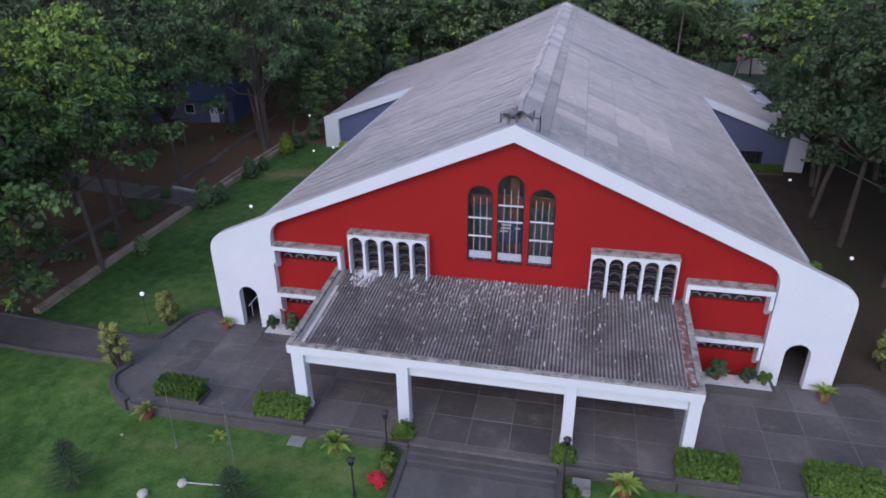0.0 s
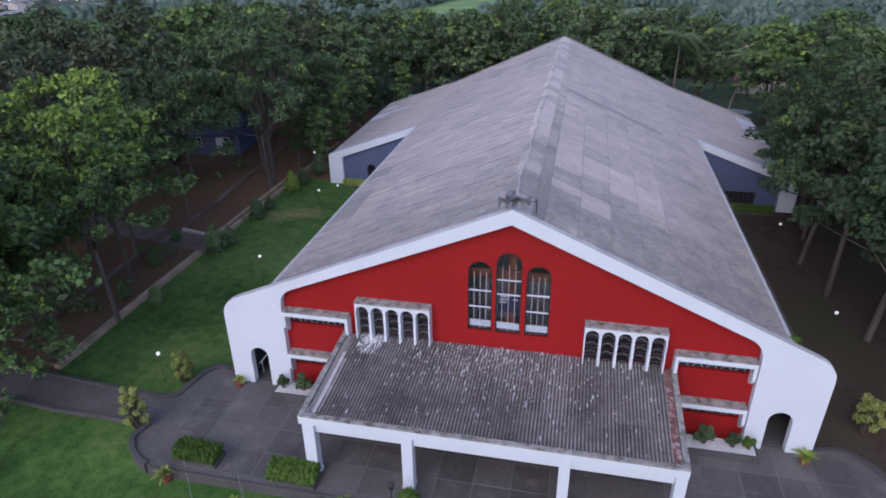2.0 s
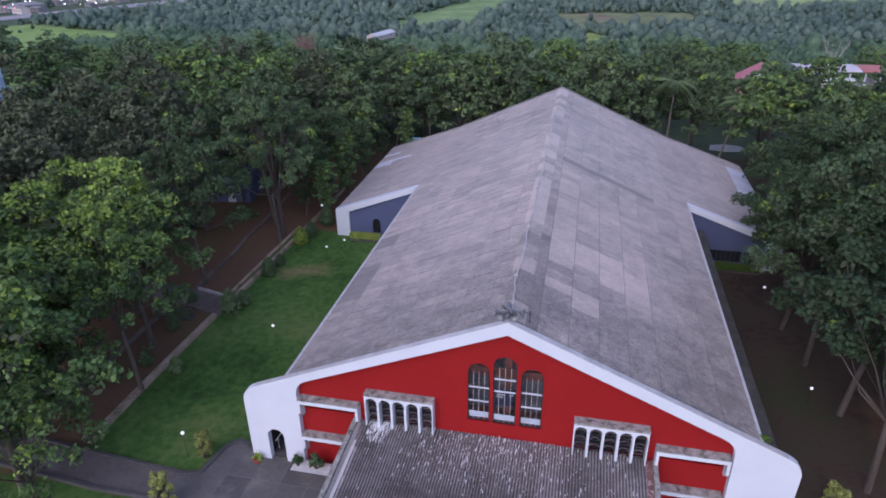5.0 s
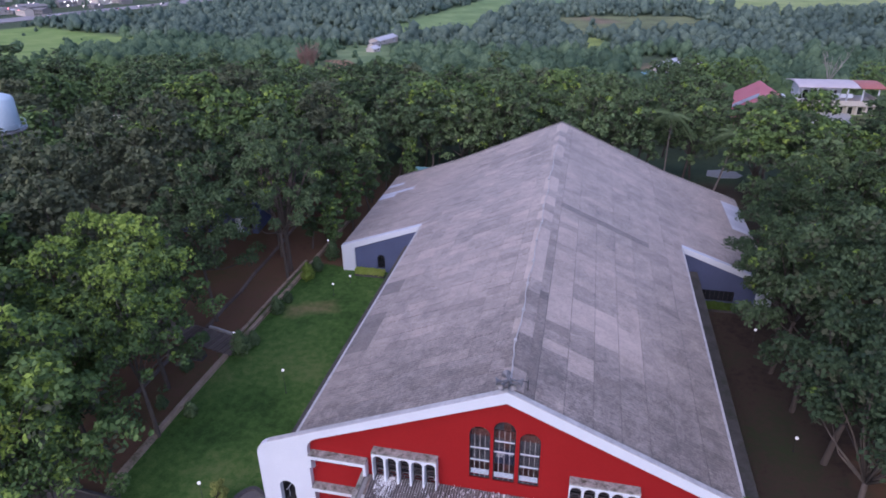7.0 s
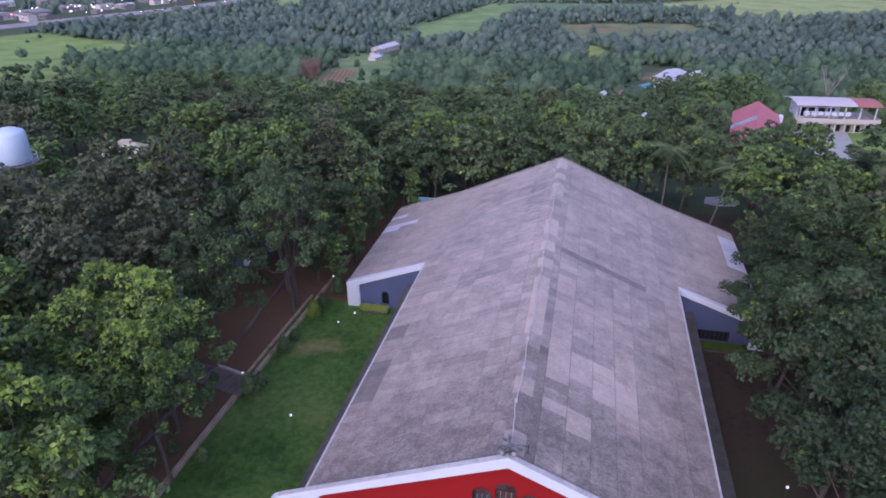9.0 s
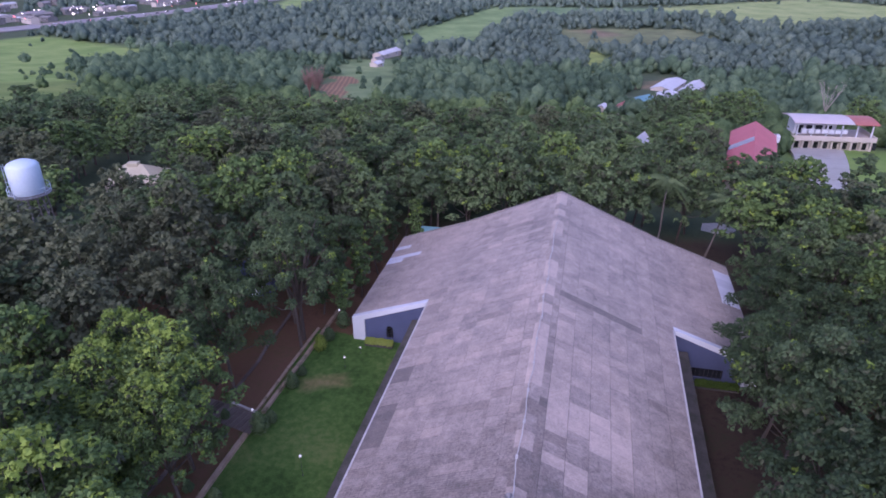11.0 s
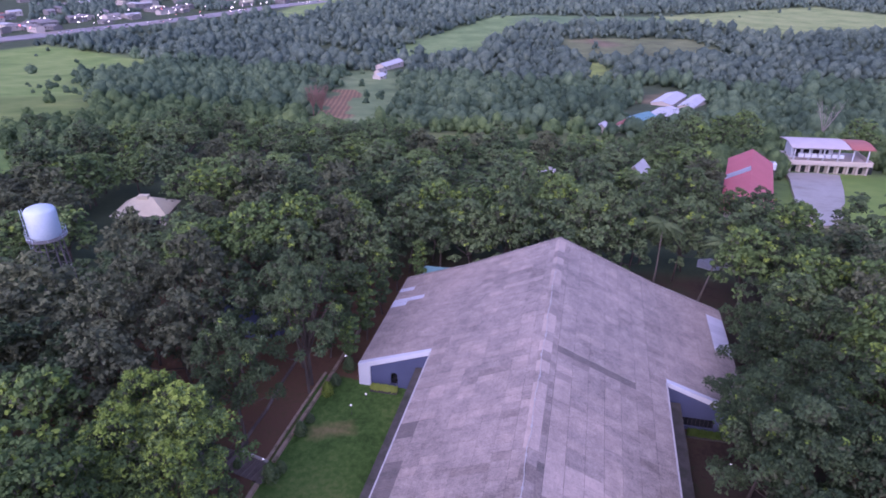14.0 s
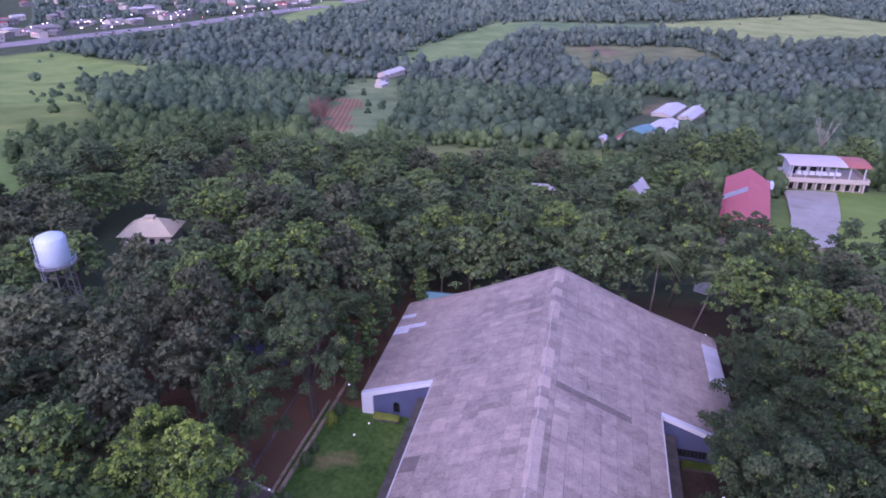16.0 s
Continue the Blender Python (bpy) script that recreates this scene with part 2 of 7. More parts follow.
GLASS, gnt, gb, gp, gi = start("window_glass")
gb.inputs["Base Color"].default_value, gb.inputs["Roughness"].default_value = (0.8, 0.84, 0.88, 1), 0.03
gb.inputs["Transmission Weight"].default_value, gb.inputs["IOR"].default_value = 1.0, 1.02
gb.inputs["Coat Weight"].default_value, gb.inputs["Coat Roughness"].default_value = 0.8, 0.03

LEAF = leaf_material("broad_leaf", [(0.15, (0.056, 0.096, 0.036)), (0.55, (0.110, 0.182, 0.060)), (0.9, (0.195, 0.292, 0.092))])
LEAF_BLUE = leaf_material("feathery_leaf", [(0.15, (0.030, 0.052, 0.027)), (0.55, (0.053, 0.088, 0.040)), (0.9, (0.100, 0.155, 0.064))])
LEAF_DARK = leaf_material("dark_leaf", [(0.15, (0.054, 0.086, 0.044)), (0.55, (0.098, 0.152, 0.068)), (0.9, (0.168, 0.240, 0.100))])
LEAF_BROWN = leaf_material("olive_leaf", [(0.15, (0.074, 0.088, 0.054)), (0.55, (0.118, 0.140, 0.078)), (0.9, (0.178, 0.205, 0.106))])
# copies of dark_leaf and broad_leaf, lightened for haze over the farther grove
LEAF_GROVE = leaf_material("haze_lightened_grove_leaf", [(0.15, (0.066, 0.104, 0.054)), (0.55, (0.112, 0.172, 0.078)), (0.9, (0.185, 0.262, 0.110))])
LEAF_LIGHTENED = leaf_material("haze_lightened_leaf", [(0.15, (0.078, 0.130, 0.050)), (0.55, (0.140, 0.222, 0.078)), (0.9, (0.225, 0.330, 0.112))])
LEAF_YOUNG = leaf_material("young_leaf", [(0.15, (0.130, 0.205, 0.042)), (0.55, (0.215, 0.315, 0.060)), (0.9, (0.330, 0.450, 0.090))])
LEAF_GOLD = leaf_material("golden_leaf", [(0.15, (0.143, 0.175, 0.044)), (0.55, (0.264, 0.295, 0.086)), (0.9, (0.395, 0.416, 0.155))])
LEAF_HEDGE = leaf_material("hedge_leaf", [(0.15, (0.037, 0.075, 0.015)), (0.55, (0.081, 0.144, 0.027)), (0.9, (0.138, 0.220, 0.046))])
LEAF_FERN = leaf_material("fern_leaf", [(0.15, (0.116, 0.185, 0.031)), (0.55, (0.244, 0.326, 0.060)), (0.9, (0.402, 0.469, 0.127))])
LEAF_PINE = leaf_material("conifer_leaf", [(0.15, (0.034, 0.062, 0.031)), (0.55, (0.056, 0.096, 0.045)), (0.9, (0.089, 0.138, 0.061))])
LEAF_PALM = leaf_material("palm_leaf", [(0.15, (0.075, 0.115, 0.050)), (0.55, (0.130, 0.185, 0.078)), (0.9, (0.220, 0.280, 0.120))])
LEAF_RED = leaf_material("red_petal", [(0.15, (0.372, 0.017, 0.038)), (0.9, (0.638, 0.043, 0.074))])
# distance haze is put into these three leaf colours, bluer farther off
LEAF_FAR = leaf_material("hazed_far_canopy", [(0.2, (0.046, 0.080, 0.042)), (0.5, (0.118, 0.190, 0.086)), (0.85, (0.225, 0.330, 0.132))], 0.9, 0.018)
LEAF_FARTHER = leaf_material("hazed_farther_canopy", [(0.2, (0.048, 0.084, 0.058)), (0.5, (0.112, 0.182, 0.112)), (0.85, (0.205, 0.300, 0.165))], 0.9, 0.018)
LEAF_PLAIN = leaf_material("hazed_plain_canopy", [(0.2, (0.064, 0.100, 0.092)), (0.5, (0.128, 0.188, 0.152)), (0.85, (0.215, 0.288, 0.208))], 0.9, 0.018)
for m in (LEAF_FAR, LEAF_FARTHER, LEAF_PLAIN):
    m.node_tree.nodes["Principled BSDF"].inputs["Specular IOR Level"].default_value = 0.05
# leaf tone darkened to stand for the shade inside crowns
INNER_SHADE = surface("shaded_inner_foliage", (0.048, 0.062, 0.034), (0.082, 0.102, 0.054), 0.8, 5, 0.95, 0.3)

# ---- ground ----
SLOPE = [(-9000, 0), (55, 0), (120, -7), (190, -18), (300, -33), (400, -43), (550, -48), (9000, -48)]


def terrain(x, y):
    """Height of the ground: flat round the church, falling away behind it to a plain."""
    z = float(np.interp(y, [p[0] for p in SLOPE], [p[1] for p in SLOPE]))
    far = min(max((math.hypot(x, y - 20) - 70) / 150, 0), 1)
    z += far * 1.6 * noise.noise((x * 0.008, y * 0.008, 0.3))
    drop = min(max((-6.2 - y) / 0.5, 0), 1) if x > -18.5 else min(max((-6.9 - y) / 1.5, 0), 1)
    return z - 0.12 - 0.35 * drop


# open fields: name, centre, half length, half width, degrees, colours
FIELDS = [
    ("scrub_west", -268, 215, 90, 42, 128, (0.160, 0.236, 0.060), (0.246, 0.307, 0.090)),
    ("meadow_west", -400, 350, 150, 40, 136, (0.200, 0.310, 0.080), (0.290, 0.380, 0.120)),
    ("meadow_west_side", -362, 325, 95, 38, 118, (0.200, 0.310, 0.080), (0.290, 0.380, 0.120)),
    ("meadow_west_far", -430, 440, 95, 38, 160, (0.200, 0.310, 0.080), (0.290, 0.380, 0.120)),
    ("glade_west", -195, 120, 75, 24, 140, (0.153, 0.266, 0.066), (0.238, 0.343, 0.090)),
    ("glade_west_near", -132, 80, 22, 13, 140, (0.116, 0.212, 0.050), (0.181, 0.277, 0.065)),
    ("clearing", -122, 322, 118, 21, 107, (0.162, 0.238, 0.101), (0.258, 0.329, 0.144)),
    ("ploughed", -124, 283, 66, 6.5, 107, (0.310, 0.185, 0.100), (0.430, 0.265, 0.150)),
    ("meadow_mid", -122, 672, 160, 36, 79, (0.183, 0.282, 0.108), (0.261, 0.360, 0.145)),
    ("meadow_strip", 5, 810, 100, 42, 3, (0.157, 0.253, 0.121), (0.229, 0.313, 0.145)),
    ("fallow", 38, 605, 68, 58, 10, (0.156, 0.184, 0.089), (0.240, 0.270, 0.125)),
    ("fallow_red", 5, 632, 9, 22, 35, (0.255, 0.189, 0.127), (0.314, 0.236, 0.154)),
    ("bright_strip", 4, 474, 50, 10, 93, (0.289, 0.366, 0.102), (0.386, 0.448, 0.132)),
    ("meadow_east", 240, 850, 135, 105, 35, (0.275, 0.353, 0.132), (0.386, 0.437, 0.184)),
    ("glade_mid", -4, 250, 26, 8, 88, (0.170, 0.252, 0.078), (0.255, 0.329, 0.102)),
    ("glade_near", -22, 196, 44, 20, 12, (0.153, 0.196, 0.072), (0.230, 0.266, 0.090)),
    ("track_east", 42, 372, 26, 3, 65, (0.319, 0.224, 0.130), (0.406, 0.283, 0.170)),
    ("yard", 70, 138, 42, 20, 66, (0.170, 0.280, 0.060), (0.255, 0.357, 0.084)),
    ("verge", -405, 900, 160, 26, 100, (0.222, 0.324, 0.108), (0.314, 0.396, 0.145)),
]


def field_local(f, x, y):
    a = radians(f[5])
    dx, dy = x - f[1], y - f[2]
    return dx * math.cos(a) + dy * math.sin(a), -dx * math.sin(a) + dy * math.cos(a)


def in_field(x, y, margin=3.0):
    ox, oy = 9 * noise.noise((x * 0.03, y * 0.03, 7.1)), 9 * noise.noise((x * 0.03, y * 0.03, 3.3))
    for f in FIELDS:
        u, v = field_local(f, x + ox, y + oy)
        if abs(u) < f[3] + margin and abs(v) < f[4] + margin:
            return True
    return False


def rect_mask(nt, pos, cx, cy, hu, hv, deg, soft):
    mp = nt.nodes.new("ShaderNodeMapping")
    mp.vector_type = "TEXTURE"
    mp.inputs["Location"].default_value = (cx, cy, 0)
    mp.inputs["Rotation"].default_value = (0, 0, radians(deg))
    nt.links.new(pos, mp.inputs[0])
    s = nt.nodes.new("ShaderNodeSeparateXYZ")
    nt.links.new(mp.outputs[0], s.inputs[0])
    u = nmath(nt, "DIVIDE", nmath(nt, "SUBTRACT", hu, nmath(nt, "ABSOLUTE", s.outputs[0])), soft)
    v = nmath(nt, "DIVIDE", nmath(nt, "SUBTRACT", hv, nmath(nt, "ABSOLUTE", s.outputs[1])), soft)
    m = nmath(nt, "ADD", nmath(nt, "MINIMUM", u, v), 0.5)
    n = nt.nodes.new("ShaderNodeClamp")
    nt.links.new(m, n.inputs[0])
    return n.outputs[0]


def ground_material():
    m, nt, bsdf, pos, isl = start("lawn_and_soil")
    warp = nt.nodes.new("ShaderNodeTexNoise")
    warp.inputs["Scale"].default_value, warp.inputs["Detail"].default_value = 0.6, 4
    nt.links.new(pos, warp.inputs["Vector"])
    near = nt.nodes.new("ShaderNodeVectorMath")
    near.operation = "MULTIPLY_ADD"
    near.inputs[1].default_value = (1.7, 1.7, 0)
    nt.links.new(warp.outputs["Color"], near.inputs[0])
    nt.links.new(pos, near.inputs[2])
    warp2 = nt.nodes.new("ShaderNodeTexNoise")
    warp2.inputs["Scale"].default_value, warp2.inputs["Detail"].default_value = 0.045, 5
    nt.links.new(pos, warp2.inputs["Vector"])
    far = nt.nodes.new("ShaderNodeVectorMath")
    far.operation = "MULTIPLY_ADD"
    far.inputs[1].default_value = (26, 26, 0)
    nt.links.new(warp2.outputs["Color"], far.inputs[0])
    shift = nt.nodes.new("ShaderNodeVectorMath")
    shift.operation = "ADD"
    shift.inputs[1].default_value = (-13, -13, 0)
    nt.links.new(far.outputs[0], shift.inputs[0])
    nt.links.new(pos, far.inputs[2])
    n1, n2, n3 = noise_of(nt, pos, 0.12, 5), noise_of(nt, pos, 1.6, 5, 0.65), noise_of(nt, pos, 9, 4, 0.7)
    mixn = nmath(nt, "ADD", nmath(nt, "MULTIPLY", n1, 0.45), nmath(nt, "ADD", nmath(nt, "MULTIPLY", n2, 0.33), nmath(nt, "MULTIPLY", n3, 0.22)))
    soil = ramp(nt, mixn, [(0.3, (0.076, 0.048, 0.033)), (0.46, (0.165, 0.094, 0.058)), (0.57, (0.136, 0.094, 0.048)), (0.68, (0.075, 0.105, 0.038))])
    lawn = ramp(nt, mixn, [(0.40, (0.030, 0.070, 0.015)), (0.47, (0.054, 0.118, 0.024)), (0.53, (0.080, 0.155, 0.034)), (0.60, (0.140, 0.190, 0.058))])
    shaded_soil = ramp(nt, mixn, [(0.38, (0.046, 0.034, 0.027)), (0.48, (0.078, 0.058, 0.042)), (0.55, (0.062, 0.060, 0.036)), (0.62, (0.050, 0.070, 0.030))])
    scrub = ramp(nt, mixn, [(0.3, (0.045, 0.066, 0.036)), (0.5, (0.075, 0.105, 0.054)), (0.7, (0.105, 0.140, 0.07))])
    col = mix(nt, rect_mask(nt, near.outputs[0], -4, 10, 56, 58, 0, 14), scrub, soil)
    # east of the church the shade under the trees is put into the soil colour
    col = mix(nt, rect_mask(nt, near.outputs[0], 18.6, 14, 5.6, 19, 0, 2.0), col, shaded_soil)
    col = mix(nt, rect_mask(nt, near.outputs[0], 22, 58, 22, 14, 0, 4.0), col, shaded_soil)
    col = mix(nt, rect_mask(nt, near.outputs[0], 27, 36, 5, 22, 0, 2.0), col, shaded_soil)
    col = mix(nt, rect_mask(nt, near.outputs[0], -18.4, 15.2, 7.6, 18.2, 0, 0.5), col, lawn)
    col = mix(nt, rect_mask(nt, near.outputs[0], 0, -30, 70, 26.8, 0, 0.6), col, lawn)
    bare = ramp(nt, mixn, [(0.3, (0.13, 0.13, 0.045)), (0.6, (0.26, 0.22, 0.10))])
    col = mix(nt, nmath(nt, "MULTIPLY", rect_mask(nt, near.outputs[0], -21.4, 24.2, 2.4, 0.9, 24, 1.2), nmath(nt, "ADD", 0.35, n2)), col, bare)
    col = mix(nt, nmath(nt, "MULTIPLY", rect_mask(nt, near.outputs[0], -9.0, -7.9, 5.5, 0.5, 0, 0.6), 0.2), col, bare)
    # tussocks, tracks and wet hollows give the open land its patches
    patch = nmath(nt, "ADD", nmath(nt, "MULTIPLY", noise_of(nt, pos, 0.035, 6, 0.65), 0.65), nmath(nt, "MULTIPLY", mixn, 0.35))
    for name, cx, cy, hu, hv, deg, a, b in FIELDS:
        c = ramp(nt, patch, [(0.36, tuple(0.72 * q for q in a)), (0.46, a), (0.62, b)])
        if name == "ploughed":
            # furrows run along the strip
            rows = nt.nodes.new("ShaderNodeTexWave")
            rows.inputs["Scale"].default_value, rows.inputs["Distortion"].default_value, rows.inputs["Detail"].default_value = 0.13, 1.5, 3
            turn = nt.nodes.new("ShaderNodeMapping")
            turn.inputs["Rotation"].default_value = (0, 0, radians(-17))
            nt.links.new(pos, turn.inputs[0])
            nt.links.new(turn.outputs[0], rows.inputs["Vector"])
            c = mix(nt, nmath(nt, "MULTIPLY", rows.outputs["Fac"], 0.55), c, (0.10, 0.085, 0.06))
        col = mix(nt, rect_mask(nt, shift.outputs[0], cx, cy, hu, hv, deg, 2 if name == "ploughed" else 18), col, c)
    nt.links.new(col, bsdf.inputs["Base Color"])
    bsdf.inputs["Roughness"].default_value = 0.9
    bsdf.inputs["Specular IOR Level"].default_value = 0.2
    bumped(nt, bsdf, n3, 0.6, 0.05)
    return m


def mesh_object(name, verts, faces, material, parent=None, label="", smooth=False):
    me = bpy.data.meshes.new(name)
    me.from_pydata([tuple(map(float, v)) for v in verts], [], [tuple(int(i) for i in f) for f in faces])
    for k in material if isinstance(material, list) else [material]:
        me.materials.append(k)
    if smooth:
        me.polygons.foreach_set("use_smooth", [True] * len(me.polygons))
    me.update()
    ob = new(name, me)
    ob.parent = parent
    return tagged(ob, label)


def part(name, bm, material, parent=None, label="", smooth=False):
    """Links a bmesh as one mesh object under a thing or a part."""
    bmesh.ops.recalc_face_normals(bm, faces=bm.faces)
    me = bpy.data.meshes.new(name)
    bm.to_mesh(me)
    bm.free()
    for k in material if isinstance(material, list) else [material]:
        me.materials.append(k)
    if smooth:
        me.polygons.foreach_set("use_smooth", [True] * len(me.polygons))
    ob = new(name, me)
    ob.parent = parent
    return tagged(ob, label)


def thing(name, label, category, group="", at=(0, 0, 0), kind=""):
    e = new(name)
    e.matrix_basis = Matrix.Translation(at)
    return tagged(e, label, category, group, kind)


def axis(lo, hi, step, end, grow=1.16):
    a = list(np.arange(lo, hi + 0.01, step))
    s = step
    while a[-1] < end:
        s *= grow
        a.append(a[-1] + s)
    s, b = step, [lo]
    while b[-1] > -end:
        s *= grow
        b.append(b[-1] - s)
    return b[:0:-1] + a


gx, gy = axis(-40, 40, 1.25, 3200), axis(-22, 60, 1.25, 3200)
gy = sorted(set(gy) | {-6.2, -6.7})
gverts = [(x, y, terrain(x, y)) for y in gy for x in gx]
gw = len(gx)
gfaces = [(j * gw + i, j * gw + i + 1, (j + 1) * gw + i + 1, (j + 1) * gw + i) for j in range(len(gy) - 1) for i in range(gw - 1)]
ground = mesh_object("ground", gverts, gfaces, ground_material(), smooth=True)
tagged(ground, "mown green lawn, brown soil and far fields", "ground", kind="structure")


# ---- shapes ----
def box(bm, x0, x1, y0, y1, z0, z1, bevel=0.0):
    m = Matrix.Translation(((x0 + x1) / 2, (y0 + y1) / 2, (z0 + z1) / 2)) @ Matrix.Diagonal((abs(x1 - x0), abs(y1 - y0), abs(z1 - z0), 1))
    made = bmesh.ops.create_cube(bm, size=1, matrix=m)
    if bevel:
        edges = list({e for v in made["verts"] for e in v.link_edges})
        bmesh.ops.bevel(bm, geom=edges, offset=bevel, segments=2, affect="EDGES", profile=0.5)


def tube(bm, path, radii, sides=8, caps=True):
    """A round tapered tube along a path."""
    rings = []
    for k, p in enumerate(path):
        p = Vector(p)
        d = (Vector(path[min(k + 1, len(path) - 1)]) - Vector(path[max(k - 1, 0)])).normalized()
        u = d.orthogonal().normalized()
        w = d.cross(u)
        rings.append([bm.verts.new(p + radii[k] * (math.cos(a) * u + math.sin(a) * w)) for a in [2 * math.pi * s / sides for s in range(sides)]])
    for r0, r1 in zip(rings, rings[1:]):
        best = min(range(sides), key=lambda o: sum((r0[s].co - r1[(s + o) % sides].co).length for s in range(sides)))
        for s in range(sides):
            bm.faces.new((r0[s], r0[(s + 1) % sides], r1[(s + 1 + best) % sides], r1[(s + best) % sides]))
    if caps:
        bm.faces.new(rings[0][::-1])
        bm.faces.new(rings[-1])


def plate(outline, holes, y0, y1):
    """An upright plate in x and z with holes, from y0 to y1."""
    bm = bmesh.new()
    loops = []
    for loop in [outline, *holes]:
        vs = [bm.verts.new((x, y0, z)) for x, z in loop]
        loops.append(([bm.edges.new((vs[i], vs[(i + 1) % len(vs)])) for i in range(len(vs))], vs))
    bmesh.ops.triangle_fill(bm, use_beauty=True, use_dissolve=False, edges=[e for l, _ in loops for e in l], normal=(0, -1, 0))
    front = list(bm.faces)
    twin = {v: bm.verts.new((v.co.x, y1, v.co.z)) for v in list(bm.verts)}
    for f in front:
        bm.faces.new([twin[v] for v in reversed(f.verts)])
    for _, vs in loops:
        for i in range(len(vs)):
            a, b = vs[i], vs[(i + 1) % len(vs)]
            bm.faces.new((a, twin[a], twin[b], b))
    return bm


def arch(x0, x1, z0, z1, n=12, low=0):
    """Outline of an opening with a round head: from the foot of x0 over the top to the foot of x1."""
    c, r = (x0 + x1) / 2, (x1 - x0) / 2
    return [(x0, z0)] + [(c - r * math.cos(math.pi * k / n), z1 - r + r * math.sin(math.pi * k / n)) for k in range(n + 1)] + [(x1, z0)]


def rounded(points, radii, n=5):
    """A polygon whose corners are rounded by the radii given."""
    out = []
    for i, p in enumerate(points):
        r = radii[i]
        p, a, b = Vector(p), Vector(points[i - 1]), Vector(points[(i + 1) % len(points)])
        if not r:
            out.append(tuple(p))
            continue
        s, e = p + (a - p).normalized() * r, p + (b - p).normalized() * r
        out += [tuple((1 - t) ** 2 * s + 2 * t * (1 - t) * p + t * t * e) for t in [k / n for k in range(n + 1)]]
    return out

# ---- the church ----
church = thing("church", "red gabled church with white frame and grey roof", "church")
XL, XR = -15.5, 15.0
DOOR_L, DOOR_R = (-14.3, -13.25, 2.45), (12.62, 13.72, 2.35)
outer = [(XL, 0)] + arch(DOOR_L[0], DOOR_L[1], 0, DOOR_L[2]) + [(-12.05, 0), (-12.05, 6.12), (0, 11.02), (11.72, 5.95), (11.72, 0)]
outer += arch(DOOR_R[0], DOOR_R[1], 0, DOOR_R[2]) + [(XR - 0.1, 0), (XR, 5.16), (0, 11.76), (XL, 5.17)]
nd = 15
rad = [0] * len(outer)
for i, p in enumerate(outer):
    if p in ((-12.05, 6.12), (11.72, 5.95)):
        rad[i] = 0.75
    if p in ((XL, 5.17), (XR, 5.16)):
        rad[i] = 0.8
outer = rounded(outer, rad)
part("facade_frame", plate(outer, [], 0.0, 0.40), WHITE, church, "white painted gable frame with arched doorways")
bm = bmesh.new()
for x0, x1, z0, z1 in ((-14.7, 0, 5.51, 11.76), (0, 14.2, 11.76, 5.51)):
    d = Vector((x1 - x0, 0, z1 - z0)).normalized()
    up = Vector((-d.z, 0, d.x))
    vs = [Vector((x, y, z)) + up * h for h in (0.004, 0.03) for x, z in ((x0, z0), (x1, z1)) for y in (0.02, 0.39)]
    b = [bm.verts.new(v) for v in vs]
    for q in ((0, 1, 3, 2), (4, 6, 7, 5), (0, 4, 5, 1), (2, 3, 7, 6), (0, 2, 6, 4), (1, 5, 7, 3)):
        bm.faces.new([b[k] for k in q])
part("coping", bm, FLASH, church)

WINDOWS = [(-2.08, -0.88, 4.98, 8.82), (-0.70, 0.55, 4.95, 9.4), (0.77, 1.95, 4.95, 8.82)]
holes = [arch(a, b, z0, z1) for a, b, z0, z1 in WINDOWS]
SCREENS = [(-7.87, -3.93), (3.68, 7.5)]
holes += [[(a + 0.1, 4.0), (a + 0.1, 5.85), (b - 0.1, 5.85), (b - 0.1, 4.0)] for a, b in SCREENS]
HOODS = [(-11.98, -8.32, 5.1), (-11.98, -8.32, 2.42), (7.95, 11.6, 5.02), (7.95, 11.6, 2.36)]
holes += [[(a + 0.2, t - 0.95), (a + 0.2, t - 0.3), (b - 0.2, t - 0.3), (b - 0.2, t - 0.95)] for a, b, t in HOODS]
DOORS = [(-5.6, -3.8), (-1.1, 1.1), (3.6, 5.4)]
holes += [[(a, 0.02), (a, 2.3), (b, 2.3), (b, 0.02)] for a, b in DOORS]
red = [(-12.15, 0), (-12.15, 6.2), (0, 11.2), (11.85, 6.1), (11.85, 0)]
part("gable_wall", plate(red, holes, 0.4, 0.72), RED, church, "smooth red painted wall")

for a, b, z0, z1 in WINDOWS:
    w = part("window", plate(arch(a, b, z0, z1), [arch(a + 0.05, b - 0.05, z0 + 0.05, z1 - 0.05)], 0.46, 0.56), BLACK, church)
    pane = part("pane", plate(arch(a + 0.05, b - 0.05, z0 + 0.05, z1 - 0.05), [], 0.505, 0.515), GLASS, w)
    pane.visible_shadow = False
    h = z1 - z0
    for k, f in enumerate((0.335, 0.575) if z1 < 9 else (0.48, 0.66)):
        bm = bmesh.new()
        box(bm, a + 0.05, b - 0.05, 0.44, 0.50, z0 + f * h - 0.026, z0 + f * h + 0.026)
        part("transom", bm, WHITE, w)
    for k in range(1, 4):
        x = a + (b - a) * k / 4
        bm = bmesh.new()
        box(bm, x - 0.011, x + 0.011, 0.45, 0.49, z0 + 0.05, z0 + 0.84 * h)
        part("glazing_bar", bm, FLASH, w)
    bm = bmesh.new()
    box(bm, a + 0.06, b - 0.06, 0.62, 0.66, z0 + 0.06, z0 + 0.42)
    part("lower_panel", bm, WHITE, w)
    bm = bmesh.new()
    box(bm, a - 0.06, b + 0.06, 0.36, 0.47, z0 - 0.08, z0)
    part("sill", bm, RED, w)
